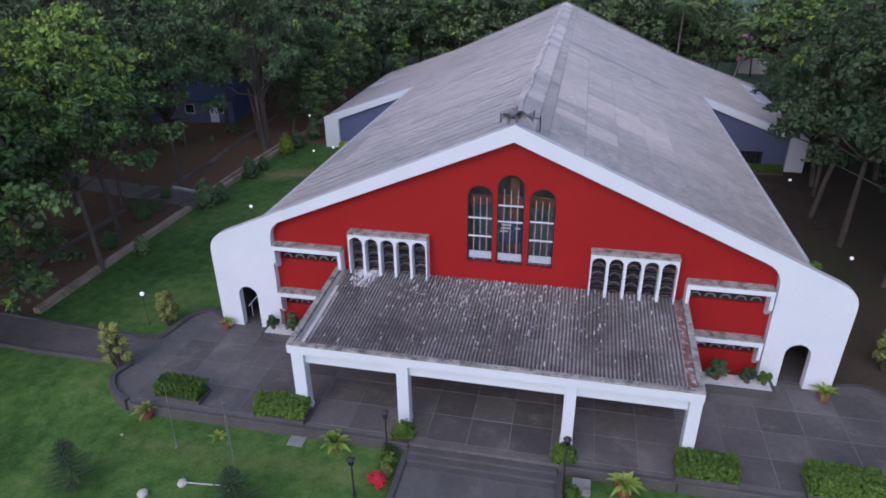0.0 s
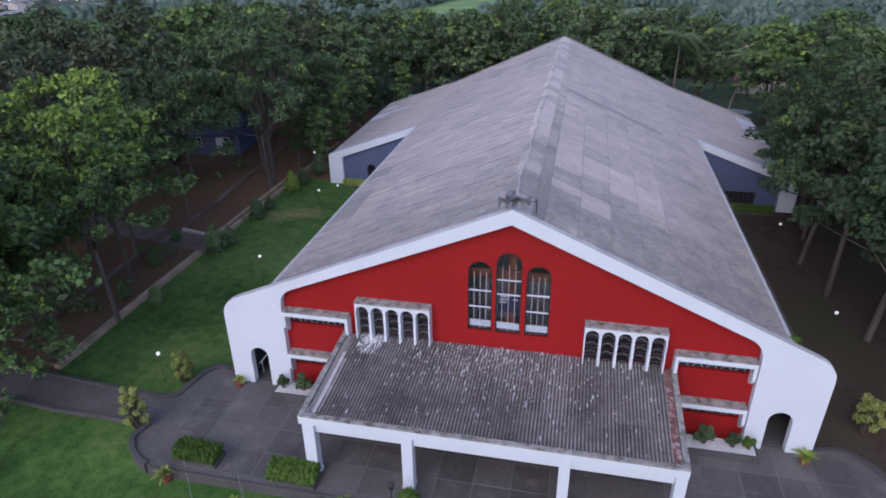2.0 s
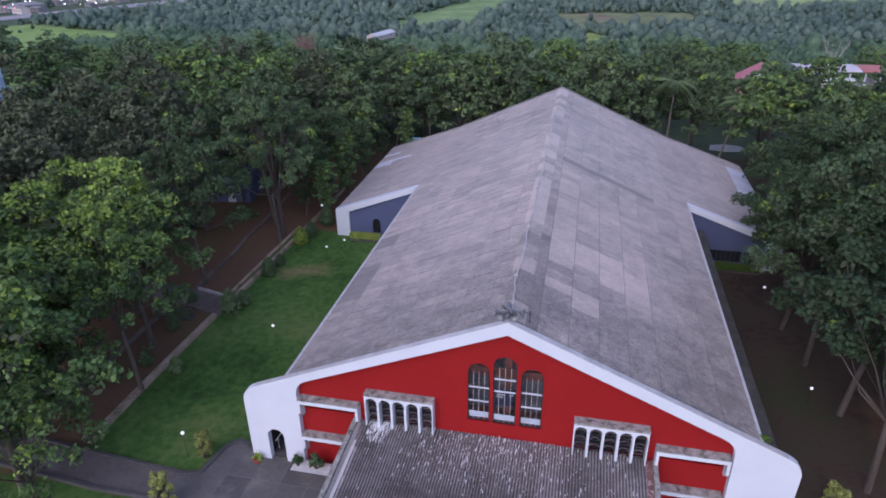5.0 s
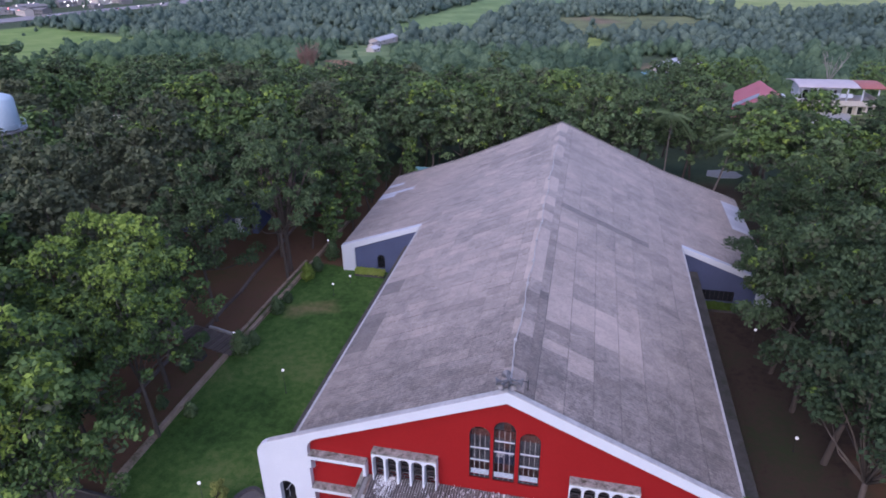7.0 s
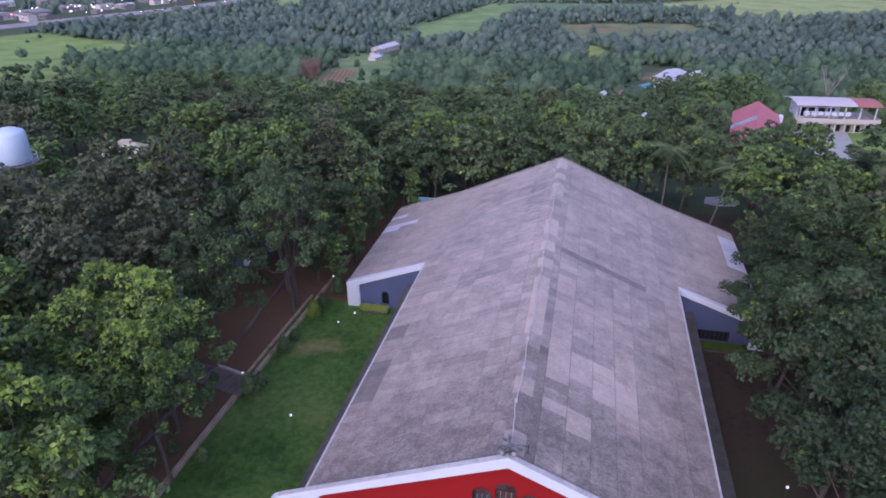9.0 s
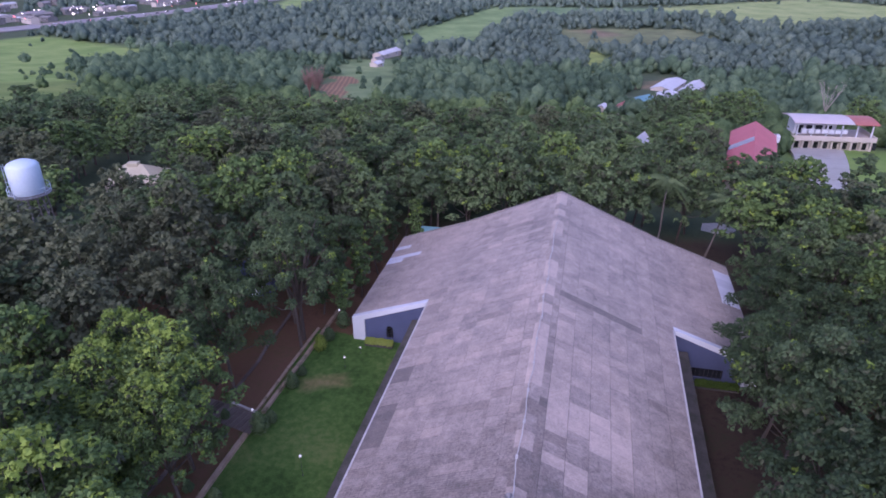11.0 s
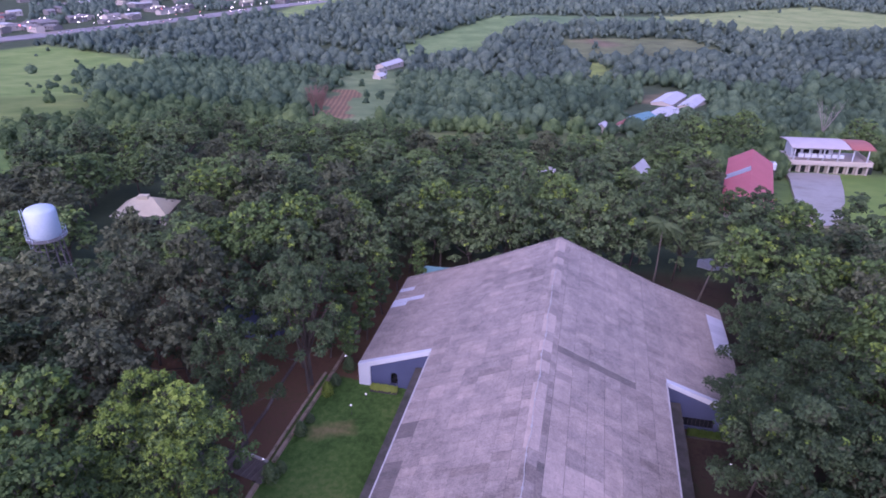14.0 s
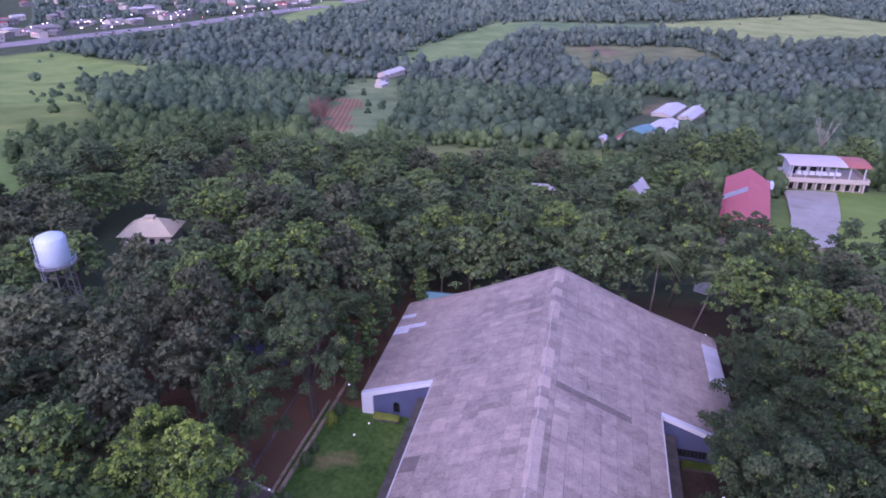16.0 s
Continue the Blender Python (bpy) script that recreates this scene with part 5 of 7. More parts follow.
for x, y, h, r, k in NEAR:
    src, label, (nh, nw) = *HI[k], NATURAL[k]
    if x < -35 or y > 44:
        src, label, nh, nw = *REAR[(2, 4, 2, 0, 3, 4, 2)[k]], 14, 4.7
    ob = copy_thing(src, pose(x, y, terrain(x, y), 0, 0, tr_r.uniform(0, 360)) @ Matrix.Diagonal((r / nw, r / nw, h / nh, 1)))
    tagged(ob, label + (" beside the lawn" if abs(x) < 31 and y < 35 else " in the grove"), "tree", "trees round the church")
    taken.append((x, y))
# trees further off in the grove and in the row behind the church: x, y, height, which pattern
PLACED = [
    (-44, 9, 16, 2), (-42, 15.5, 16, 3), (-47, 22, 17, 3), (-48, 30, 17, 3), (-48, 40, 16, 2), (-31.5, 52.0, 16, 3), (-38, 54, 16, 2),
    (33.0, 4.0, 17, 4), (33.0, 13.0, 18, 2), (33.0, 21.0, 17, 4), (32.5, 29.0, 17, 2), (30.0, -5.5, 15, 2), (33.5, 36.5, 17, 2), (31.5, 53.0, 14.5, 2), (38.5, 9.0, 17, 4), (38.5, 18.0, 17, 2), (38.5, 27.0, 17, 0), (36.5, -3.5, 16, 4), (38.5, 44.0, 16, 2), (36.5, 51.7, 14.5, 2), (34.0, 43.5, 16, 3),
    (-24.0, 62.0, 15.0, 0), (-18.5, 60.2, 14.5, 1), (-13.5, 61.0, 14.6, 0), (-8.0, 62.0, 16.0, 0), (-2.6, 61.0, 16.0, 1), (3.2, 61.7, 16.6, 0), (8.6, 63.5, 15.2, 0), (-15.0, 67.0, 15.5, 2), (-8.0, 68.0, 17.0, 0), (-1.2, 69.5, 17.6, 2), (5.4, 69.0, 17.0, 0), (10.8, 70.0, 16.0, 1), (13.0, 76.5, 15.5, 0), (17.0, 90.0, 16.0, 0), (22.5, 92.0, 15.0, 0), (33.0, 88.0, 12.5, 0), (19.6, 74.6, 14.0, 1), (30.6, 76.0, 13.5, 0), (17.8, 69.8, 15.0, 0), (27.6, 68.5, 15.0, 1), (25.8, 59.5, 14.2, 2), (31.0, 62.5, 15.0, 4), (33.0, 69.0, 16.0, 2), (-21.5, 68.0, 15.5, 2),
]
for x, y, h, k in PLACED:
    src, label = REAR[k]
    g = tr_r.uniform(0.95, 1.15)
    ob = copy_thing(src, pose(x, y, terrain(x, y), 0, 0, tr_r.uniform(0, 360)) @ Matrix.Diagonal((g, g, h / 14, 1)))
    tagged(ob, label + (" behind the church" if y > 58 else " in the grove"), "tree", "trees of the outer grove")
    taken.append((x, y))


# circles without trees: round buildings, and gaps placed to fit the camera's view
TREE_GAPS = ((-41, 41, 5.5), (-71, 41.0, 6.5), (-65, 35.5, 6), (-60, 30.5, 3.5), (-84, 74, 10), (-75, 67, 11), (-69, 59, 9), (51, 101, 9), (48, 94, 5), (40, 124, 11), (44, 145, 13), (38, 111, 8), (35, 103, 5), (74, 178, 17), (66, 160, 12), (15.5, 130, 8), (14.5, 121, 6), (-10, 135, 7), (-9, 126, 6), (34, 276, 17), (47, 350, 17), (58, 340, 15), (40, 302, 14), (29, 268, 12), (-150, 455, 17), (-143, 410, 12), (22, 256, 9), (-108, 224, 6), (-104, 214, 6), (-117, 236, 5))


for x, y, h, k in ((-24.4, 35.5, 6.5, 0), (-25.6, 38.5, 8, 1), (-24.1, 41.0, 7.5, 0), (-25.2, 44.0, 8.5, 0), (-24.0, 47.5, 8, 1), (-24.9, 51.0, 9, 0), (-23.9, 54.5, 8.5, 1), (-20.8, 56.6, 7.5, 0), (-27.4, 36.2, 7, 1), (-28.0, 42.0, 8.5, 0)):
    src, label = SLIM[k]
    ob = copy_thing(src, pose(x, y, terrain(x, y), 0, 0, tr_r.uniform(0, 360)) @ Matrix.Diagonal((1, 1, h / (8, 9)[k], 1)))
    tagged(ob, label, "tree", "slim trees beside the transept")
    taken.append((x, y))


def keep_clear(x, y):
    """Ground that has no trees: the church, lawns, paths, yards, houses and gaps cut to fit the camera's view."""
    if -26 < x < 28 and y < 57.5:
        return True
    if -33 < x <= -24 and 12 < y < 40:
        return True
    if y < -1 and x > -60:
        return True
    if 11 < x < 23 and 56 < y < 68 or 13 < x < 36 and 66 < y < 87:
        return True
    for hx, hy, hr in TREE_GAPS:
        if math.hypot(x - hx, y - hy) < hr:
            return True
    return in_field(x, y)


n_mid = 0
for _ in range(9000):
    x, y = tr_r.uniform(-125, 95), tr_r.uniform(-12, 150)
    if x > 38 + 0.64 * (y + 27) or -x > 42 + 0.92 * (y + 27) or keep_clear(x, y):
        continue
    near = 6.4 if y < 80 else 8.4
    if any((x - a) ** 2 + (y - b) ** 2 < near * near for a, b in taken):
        continue
    taken.append((x, y))
    k = tr_r.choice((0, 0, 1, 1, 1, 2, 3, 4))
    if x < -30 and y < 70 and tr_r.random() < 0.35:
        k = 3
    src, label = MID[k]
    if -60 < x < 45 and y < 72:
        src, label = REAR[tr_r.choice((3, 3, 4, 1) if x < -36 and y < 45 else (0, 1, 2, 3, 3, 4))]
    g = tr_r.uniform(0.85, 1.2) * (1.12 if y > 85 else 1.15)
    ob = copy_thing(src, pose(x, y, terrain(x, y), 0, 0, tr_r.uniform(0, 360)) @ Matrix.Diagonal((g * tr_r.uniform(0.95, 1.2), g * tr_r.uniform(0.95, 1.2), g * tr_r.uniform(0.8, 1.0) * (0.88 if y > 85 else 1.0), 1)))
    tagged(ob, label + " in the surrounding grove", "tree", "trees of the grove")
    n_mid += 1
for x, y, g in ((32, 166, 1.55), (25, 152, 1.35), (43, 182, 1.5), (54, 205, 1.5), (88, 200, 1.5), (24, 176, 1.3), (34, 190, 1.4), (96, 182, 1.4), (98, 160, 1.4)):
    src, label = MID[1 if g > 1.45 else 0]
    ob = copy_thing(src, pose(x, y, terrain(x, y), 0, 0, tr_r.uniform(0, 360)) @ Matrix.Diagonal((g, g, g * 0.85, 1)))
    tagged(ob, "large spreading " + label + " beside the pavilion", "tree", "large trees round the pavilion")
    taken.append((x, y))
for src, _ in HI + MID + SLIM + REAR:
    away(src)

# far woods, as one canopy of many crowns
fv, ff, fm, fn = [], [], [], 0
cell = {}


def free_at(x, y, d):
    i, j = int(x // 16), int(y // 16)
    for a in (-1, 0, 1):
        for b in (-1, 0, 1):
            for px, py in cell.get((i + a, j + b), ()):
                if (px - x) ** 2 + (py - y) ** 2 < d * d:
                    return False
    cell.setdefault((i, j), []).append((x, y))
    return True


ROAD_LINE = [(-800, 330), (-600, 430), (-560, 575), (-530, 660), (-478, 785), (-440, 920), (-410, 1010), (-370, 1400)]


def near_road(x, y):
    """A strip along the road, wider on the side towards the church, and half-empty town land beyond it."""
    if y < 330:
        return False
    c = float(np.interp(y, [q[1] for q in ROAD_LINE], [q[0] for q in ROAD_LINE]))
    return c - 40 < x < c + 62 or c - 230 < x <= c - 40 and noise.noise((x * 0.02, y * 0.02, 9.0)) < 0.15


for _ in range(60000):
    y = 100 + 1100 * tr_r.random() ** 1.35
    x = tr_r.uniform(-0.92 * (y + 60), 0.74 * (y + 60))
    if y < 150 and -min(125, 42 + 0.92 * (y + 27)) < x < min(95, 38 + 0.64 * (y + 27)):
        continue
    small = 1.0
    if abs(field_local(FIELDS[7], x, y)[1]) < 11 and abs(field_local(FIELDS[7], x, y)[0]) < 74:
        continue
    if in_field(x, y, 1.0):
        # bushes thin out from the edge of each field
        if in_field(x, y, -1.0 if y < 300 else -4.0):
            rough = -340 < x < -190 and y < 300 or 150 < y < 260 and abs(x) < 70
            if tr_r.random() > ((0.30 if noise.noise((x * 0.025, y * 0.025, 6.0)) > 0.0 else 0.02) if rough else 0.03 if -180 < x < -70 and y < 450 else 0.003):
                continue
            small = tr_r.uniform(0.25, 0.6)
        elif tr_r.random() > 0.35:
            continue
        else:
            small = tr_r.uniform(0.35, 0.7)
    if near_road(x, y):
        continue
    if any(math.hypot(x - hx, y - hy) < hr for hx, hy, hr in TREE_GAPS):
        continue
    gap = noise.noise((x * 0.012, y * 0.012, 4.0))
    if y > 170 and gap > 0.42:
        continue
    d = (5.8 if y < 220 else 8.0 if y < 420 else 9.6) * (1.06 + 0.45 * noise.noise((x * 0.03, y * 0.03, 2.0))) * tr_r.choice((0.75, 0.85, 0.95, 1.05, 1.2))
    if not free_at(x, y, d):
        continue
    r = small * d * tr_r.uniform(0.56, 0.84)
    h = r * tr_r.uniform(0.95, 1.45)
    z0 = terrain(x, y) + 0.35 * h + 0.4
    # one domed head with smaller heads round it, dark gaps between neighbours
    heads = 5 if y < 460 else 4
    turn = tr_r.uniform(0, 6.28)
    lob = [(x, y, z0 + 0.28 * h)] + [(x + 0.55 * r * math.cos(q), y + 0.55 * r * math.sin(q), z0 + tr_r.uniform(-0.3, 0.12) * h) for q in [turn + 6.28 * j / (heads - 1) + tr_r.uniform(-0.4, 0.4) for j in range(heads - 1)]]
    rad = [r * tr_r.uniform(0.5, 0.66)] + [r * tr_r.uniform(0.34, 0.52) for _ in lob[1:]]
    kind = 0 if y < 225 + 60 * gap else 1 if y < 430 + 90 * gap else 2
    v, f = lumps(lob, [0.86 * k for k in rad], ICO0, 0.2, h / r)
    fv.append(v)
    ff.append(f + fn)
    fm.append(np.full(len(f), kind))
    fn += len(v)
    if y < 800:
        m = 100 if y < 260 else 76 if y < 460 else 26
        lv, lf, _ = leaf_cloud(lob, [1.1 * k for k in rad], m, 0.7 if y < 260 else 1.0 if y < 460 else 1.6, flat=h / r, low=-0.1, spread=0.35, slim=0.85)
        fv.append(lv)
        ff.append(lf + fn)
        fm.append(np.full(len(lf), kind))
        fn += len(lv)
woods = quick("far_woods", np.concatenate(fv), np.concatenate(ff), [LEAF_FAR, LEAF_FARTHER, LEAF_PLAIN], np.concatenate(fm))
woods.data.polygons.foreach_set("use_smooth", [True] * len(woods.data.polygons))
tagged(woods, "dense dark green woods over the plain", "woods", kind="stuff")

# undergrowth under the grove
uc, ur = [], []
for _ in range(900):
    x, y = tr_r.uniform(-75, 60), tr_r.uniform(0, 95)
    if keep_clear(x, y) or (-27.5 < x < 21):
        continue
    uc.append((x, y, terrain(x, y) + 0.2))
    ur.append(tr_r.uniform(0.3, 0.9))
v, f, _ = leaf_cloud(uc, ur, 9000, 0.45, up=0.8, low=0.0)
tagged(quick("undergrowth", v, f, [LEAF_DARK]), "low green undergrowth on the soil", "undergrowth", kind="stuff")
# grass tufts on the lawns
gv, gf = [], []
n = 26000
gxs = np.concatenate([nr.uniform(-26.2, -15.2, n // 2), nr.uniform(-34, 22, n // 2)])
gys = np.concatenate([nr.uniform(-1.6, 31.6, n // 2), nr.uniform(-15.5, -7.3, n // 2)])
ok = ~((gxs > -3.6) & (gxs < 3.4) & (gys < -6)) & ~((gxs > -19) & (gys > -2.5) & (gys < 1.3)) & ~((gxs < -24) & (gys < -3))
gxs, gys = gxs[ok], gys[ok]
n = len(gxs)
gz = np.array([terrain(a, b) for a, b in zip(gxs, gys)])
ang, hh = nr.uniform(0, 6.28, n), nr.uniform(0.025, 0.06, n)
p = np.stack([gxs, gys, gz - 0.01], 1)
t = np.stack([np.cos(ang), np.sin(ang), 0 * ang], 1) * 0.022
lean = np.stack([nr.normal(0, 0.05, n), nr.normal(0, 0.05, n), hh], 1)
v = np.stack([p - t, p + t, p + lean], 1).reshape(-1, 3)
f = np.arange(3 * n).reshape(-1, 3)
tagged(quick("grass_tufts", v, f, [LEAF_HEDGE]), "short green grass tufts", "grass", kind="stuff")


def palm(x, y, h, lean, label, fronds=22, length=3.4, seed=1):
    q = random.Random(seed)
    e = thing("palm_tree", label, "palm", "palms behind the church", at=(x, y, terrain(x, y)))
    bm = bmesh.new()
    top = Vector((lean[0], lean[1], h))
    tube(bm, [(0, 0, -0.3), top * 0.33 + Vector((0.1, 0, 0)), top * 0.66, top], [0.20, 0.13, 0.11, 0.10], 9)
    part("trunk", bm, PALM_BARK, e, smooth=True)
    for k in range(fronds):
        a, el = k * 2.4, q.uniform(-0.55, 0.85)
        d = Vector((math.cos(a), math.sin(a), 0))
        pts = [top + d * (length * s * math.cos(el * (1 - s * 0.6))) + Vector((0, 0, length * (math.sin(el) * s - 0.75 * s * s))) for s in [j / 7 for j in range(8)]]
        bm = bmesh.new()
        tube(bm, pts, [0.035 - 0.004 * j for j in range(8)], 4)
        side = Vector((-d.y, d.x, 0))
        for j in range(1, 22):
            s = j / 22
            i = min(int(s * 7), 6)
            p0 = pts[i].lerp(pts[i + 1], s * 7 - i)
            ll = 0.95 * math.sin(math.pi * (0.12 + 0.83 * s))
            for g in (-1, 1):
                tip = p0 + side * g * ll + d * 0.25 + Vector((0, 0, -0.32 * ll))
                bm.faces.new([bm.verts.new(c) for c in (p0 - d * 0.06, p0.lerp(tip, 0.5) - d * 0.05, tip, p0.lerp(tip, 0.5) + d * 0.13)])
        part("frond", bm, LEAF_PALM, e)
    return e


palm(14.2, 64.5, 11.6, (0.3, 0.2, 0), "tall coconut palm with drooping fronds behind the roof", 26, 3.5, 1)
palm(20.5, 62.0, 9.2, (2.6, 2.0, 0), "leaning coconut palm with sparse fronds", 20, 3.2, 2)
palm(13.0, 104.0, 9.0, (0.3, 0.2, 0), "far coconut palm above the grove", 18, 3.2, 3)
palm(-12.0, 128.0, 8.0, (0.4, 0.2, 0), "far coconut palm above the grove", 18, 3.0, 4)
palm(-97, 77, 6.0, (0.4, 0.2, 0), "low palm beside the beige house", 18, 3.0, 5)


def shrub(name, label, cat, x, y, lobes, leaf, n, size, group="", stem=0.0, z=None, flat=1.0, mats=None):
    """A bush of leaf sprays over a few stems."""
    e = thing(name, label, cat, group, at=(x, y, terrain(x, y) if z is None else z))
    bm = bmesh.new()
    for l in lobes:
        tube(bm, [(l[0] * 0.15, l[1] * 0.15, -0.1), (l[0] * 0.6, l[1] * 0.6, l[2] * 0.55), l[:3]], [0.045, 0.035, 0.015], 5)
    part("stem", bm, BARK, e)
    c, r = np.array([l[:3] for l in lobes]), np.array([l[3] for l in lobes])
    v, f, _ = leaf_cloud(c, r, n, size, up=0.3, low=-0.9, flat=flat)
    lv, lf = lumps(c, r * 0.62, ICO1, 0.3, flat)
    quick("foliage", np.concatenate([v, lv]), np.concatenate([f, lf + len(v)]), [leaf], None, e)
    return e


def golden(x, y, h, r, n, seed, label):
    q = random.Random(seed)
    lob = []
    for k in range(n):
        a, z = k * 2.4, h * (0.28 + 0.72 * k / n)
        rr = r * (1.0 - 0.55 * k / n) * q.uniform(0.35, 0.9)
        lob.append((rr * math.cos(a), rr * math.sin(a), z, r * q.uniform(0.22, 0.34)))
    return shrub("golden_shrub", label, "shrub", x, y, lob, LEAF_GOLD, 1500, 0.17, "golden shrubs")


golden(-18.5, -0.6, 2.1, 0.75, 14, 1, "golden-leaved shrub at the lawn's edge")
golden(-18.75, -4.55, 2.5, 0.75, 18, 2, "tall golden-leaved shrub beside the side path")
golden(18.0, 2.3, 2.2, 0.85, 16, 3, "golden-leaved shrub beside the forecourt")
golden(-24.2, -9.4, 1.6, 0.8, 12, 4, "golden-green shrub on the front lawn")


def hedge(x, y, w, d, h, z, label, leaf=None, n=6000):
    """A clipped hedge over a low dark planter wall."""
    e = thing("clipped_hedge", label, "hedge", "clipped hedges", at=(x, y, z))
    bm = bmesh.new()
    box(bm, -w / 2 - 0.05, w / 2 + 0.05, -d / 2 - 0.05, d / 2 + 0.05, -0.3, 0.2, 0.02)
    part("planter", bm, KERB, e)
    q = random.Random(int(w * 100 + x * 7))
    nx, ny, nz = int(w / 0.17), int(d / 0.17), 4
    c = [(-w / 2 + w * (i + 0.5) / nx + q.uniform(-0.08, 0.08), -d / 2 + d * (j + 0.5) / ny + q.uniform(-0.08, 0.08), 0.25 + (h - 0.35) * k / nz + q.uniform(-0.05, 0.05), 0.13) for i in range(nx) for j in range(ny) for k in range(nz + 1) if k == nz or i in (0, nx - 1) or j in (0, ny - 1)]
    v, f, _ = leaf_cloud([k[:3] for k in c], [k[3] for k in c], int(n * 1.4), 0.085, up=0.4, spread=0.8)
    lv, lf = lumps([k[:3] for k in c], [0.10 for k in c], ICO0, 0.3)
    quick("foliage", np.concatenate([v, lv]), np.concatenate([f, lf + len(v)]), [leaf or LEAF_HEDGE], None, e)
    return e


hedge(-14.25, -6.05, 2.2, 0.95, 0.86, 0.0, "clipped green hedge at the forecourt's edge")
hedge(-9.15, -6.35, 2.3, 0.95, 0.86, 0.0, "clipped green hedge beside the porch column")
hedge(8.6, -6.4, 2.25, 1.0, 0.88, 0.0, "clipped green hedge beside the porch column")
hedge(13.5, -6.3, 2.6, 1.15, 0.95, 0.0, "large clipped green hedge at the forecourt's edge", n=8000)
hedge(-18.6, TY - 0.7, 3.2, 0.7, 0.75, -0.1, "low yellow-green hedge under the blue wall", LEAF_FERN)
hedge(18.0, TY - 0.7, 4.2, 0.7, 0.75, -0.1, "low green hedge under the blue wall")
hedge(-30.0, 13.8, 3.4, 0.8, 0.7, -0.1, "low olive hedge beside the cross path", LEAF_BROWN)


def fern(x, y, z, r, n, label, pot=0.0, leaf=None, cat="fern", up=1.0):
    """A rosette of long arching leaves, in a pot if one shows."""
    e = thing("potted_fern" if pot else "garden_fern", label, cat, "rosette plants", at=(x, y, z))
    if pot:
        bm = bmesh.new()
        tube(bm, [(0, 0, 0), (0, 0, pot * 0.8), (0, 0, pot * 0.82), (0, 0, pot)], [pot * 0.5, pot * 0.72, pot * 0.82, pot * 0.82], 14)
        part("pot", bm, TERRACOTTA, e)
    q = random.Random(int(abs(x) * 31 + abs(y) * 17))
    for k in range(n):
        a, el, ln = k * 2.4, q.uniform(0.45, 1.4) * up, r * q.uniform(0.8, 1.15)
        d, s = Vector((math.cos(a), math.sin(a), 0)), Vector((-math.sin(a), math.cos(a), 0))
        bm = bmesh.new()
        rows = []
        for j in range(6):
            t = j / 5
            c = d * ln * t * math.cos(el) + Vector((0, 0, pot + ln * (math.sin(el) * t * 1.1 - 0.55 * t * t)))
            w = 0.10 * r * math.sin(math.pi * (0.12 + 0.86 * t)) + 0.006
            rows.append([bm.verts.new(c - s * w), bm.verts.new(c - Vector((0, 0, 0.25 * w))), bm.verts.new(c + s * w)])
        for r0, r1 in zip(rows, rows[1:]):
            bm.faces.new((r0[0], r0[1], r1[1], r1[0]))
            bm.faces.new((r0[1], r0[2], r1[2], r1[1]))
        part("leaf_blade", bm, leaf or LEAF_FERN, e)
    return e


LZ = -0.47
shrub("eave_weed", "small green weed rooted at the end of the eave", "weed", 13.15, 0.75, [(0, 0, 0.22, 0.2), (0.16, 0.1, 0.12, 0.16), (-0.1, 0.15, 0.16, 0.15)], LEAF_HEDGE, 260, 0.11, z=5.78)
fern(-6.37, -7.35, LZ, 1.0, 34, "large yellow-green bird's-nest fern on the lawn", 0.2)
fern(5.52, -7.55, LZ, 0.9, 26, "yellow-green fern in a terracotta pot", 0.45)
fern(-11.54, -7.83, LZ, 0.55, 18, "small yellow-green fern on the lawn", 0.0)
fern(-15.33, -7.28, LZ, 0.85, 26, "olive plant in a terracotta pot", 0.34, LEAF_GOLD, up=1.15)
fern(-15.05, -0.45, 0, 0.6, 14, "slender potted palm beside the arched doorway", 0.35)
fern(14.45, -0.6, 0, 0.75, 18, "yellow-green potted palm beside the arched doorway", 0.35)
fern(-17.48, -13.53, LZ, 0.5, 14, "small fern on the front lawn", 0.0)
for x, lab in ((-3.5, "rounded green shrub beside the steps"), (3.15, "rounded green shrub beside the steps")):
    shrub("round_shrub", lab, "shrub", x, -6.75, [(0, 0, 0.95, 0.42), (0.2, 0.1, 0.75, 0.35), (-0.22, 0, 0.7, 0.35)], LEAF_HEDGE, 900, 0.13, "shrubs at the steps", z=LZ)
shrub("flowering_shrub", "red flowering plant beside the steps", "flower", -3.9, -9.15, [(0, 0, 0.55, 0.3), (0.15, -0.1, 0.45, 0.25), (-0.2, 0.1, 0.4, 0.25)], LEAF_RED, 420, 0.12, z=LZ)
for k, (x, y, s_) in enumerate(((-3.85, -7.9, 0.35), (-3.8, -8.5, 0.3), (3.55, -8.2, 0.35), (3.6, -8.9, 0.3), (-4.0, -7.4, 0.35))):
    shrub("border_plant", "pale variegated border plant beside the steps", "plant", x, y, [(0, 0, s_ * 0.8, s_), (0.15, 0.1, s_ * 0.5, s_ * 0.7)], LEAF_GOLD if k % 2 else LEAF_HEDGE, 260, 0.12, "border plants", z=LZ)

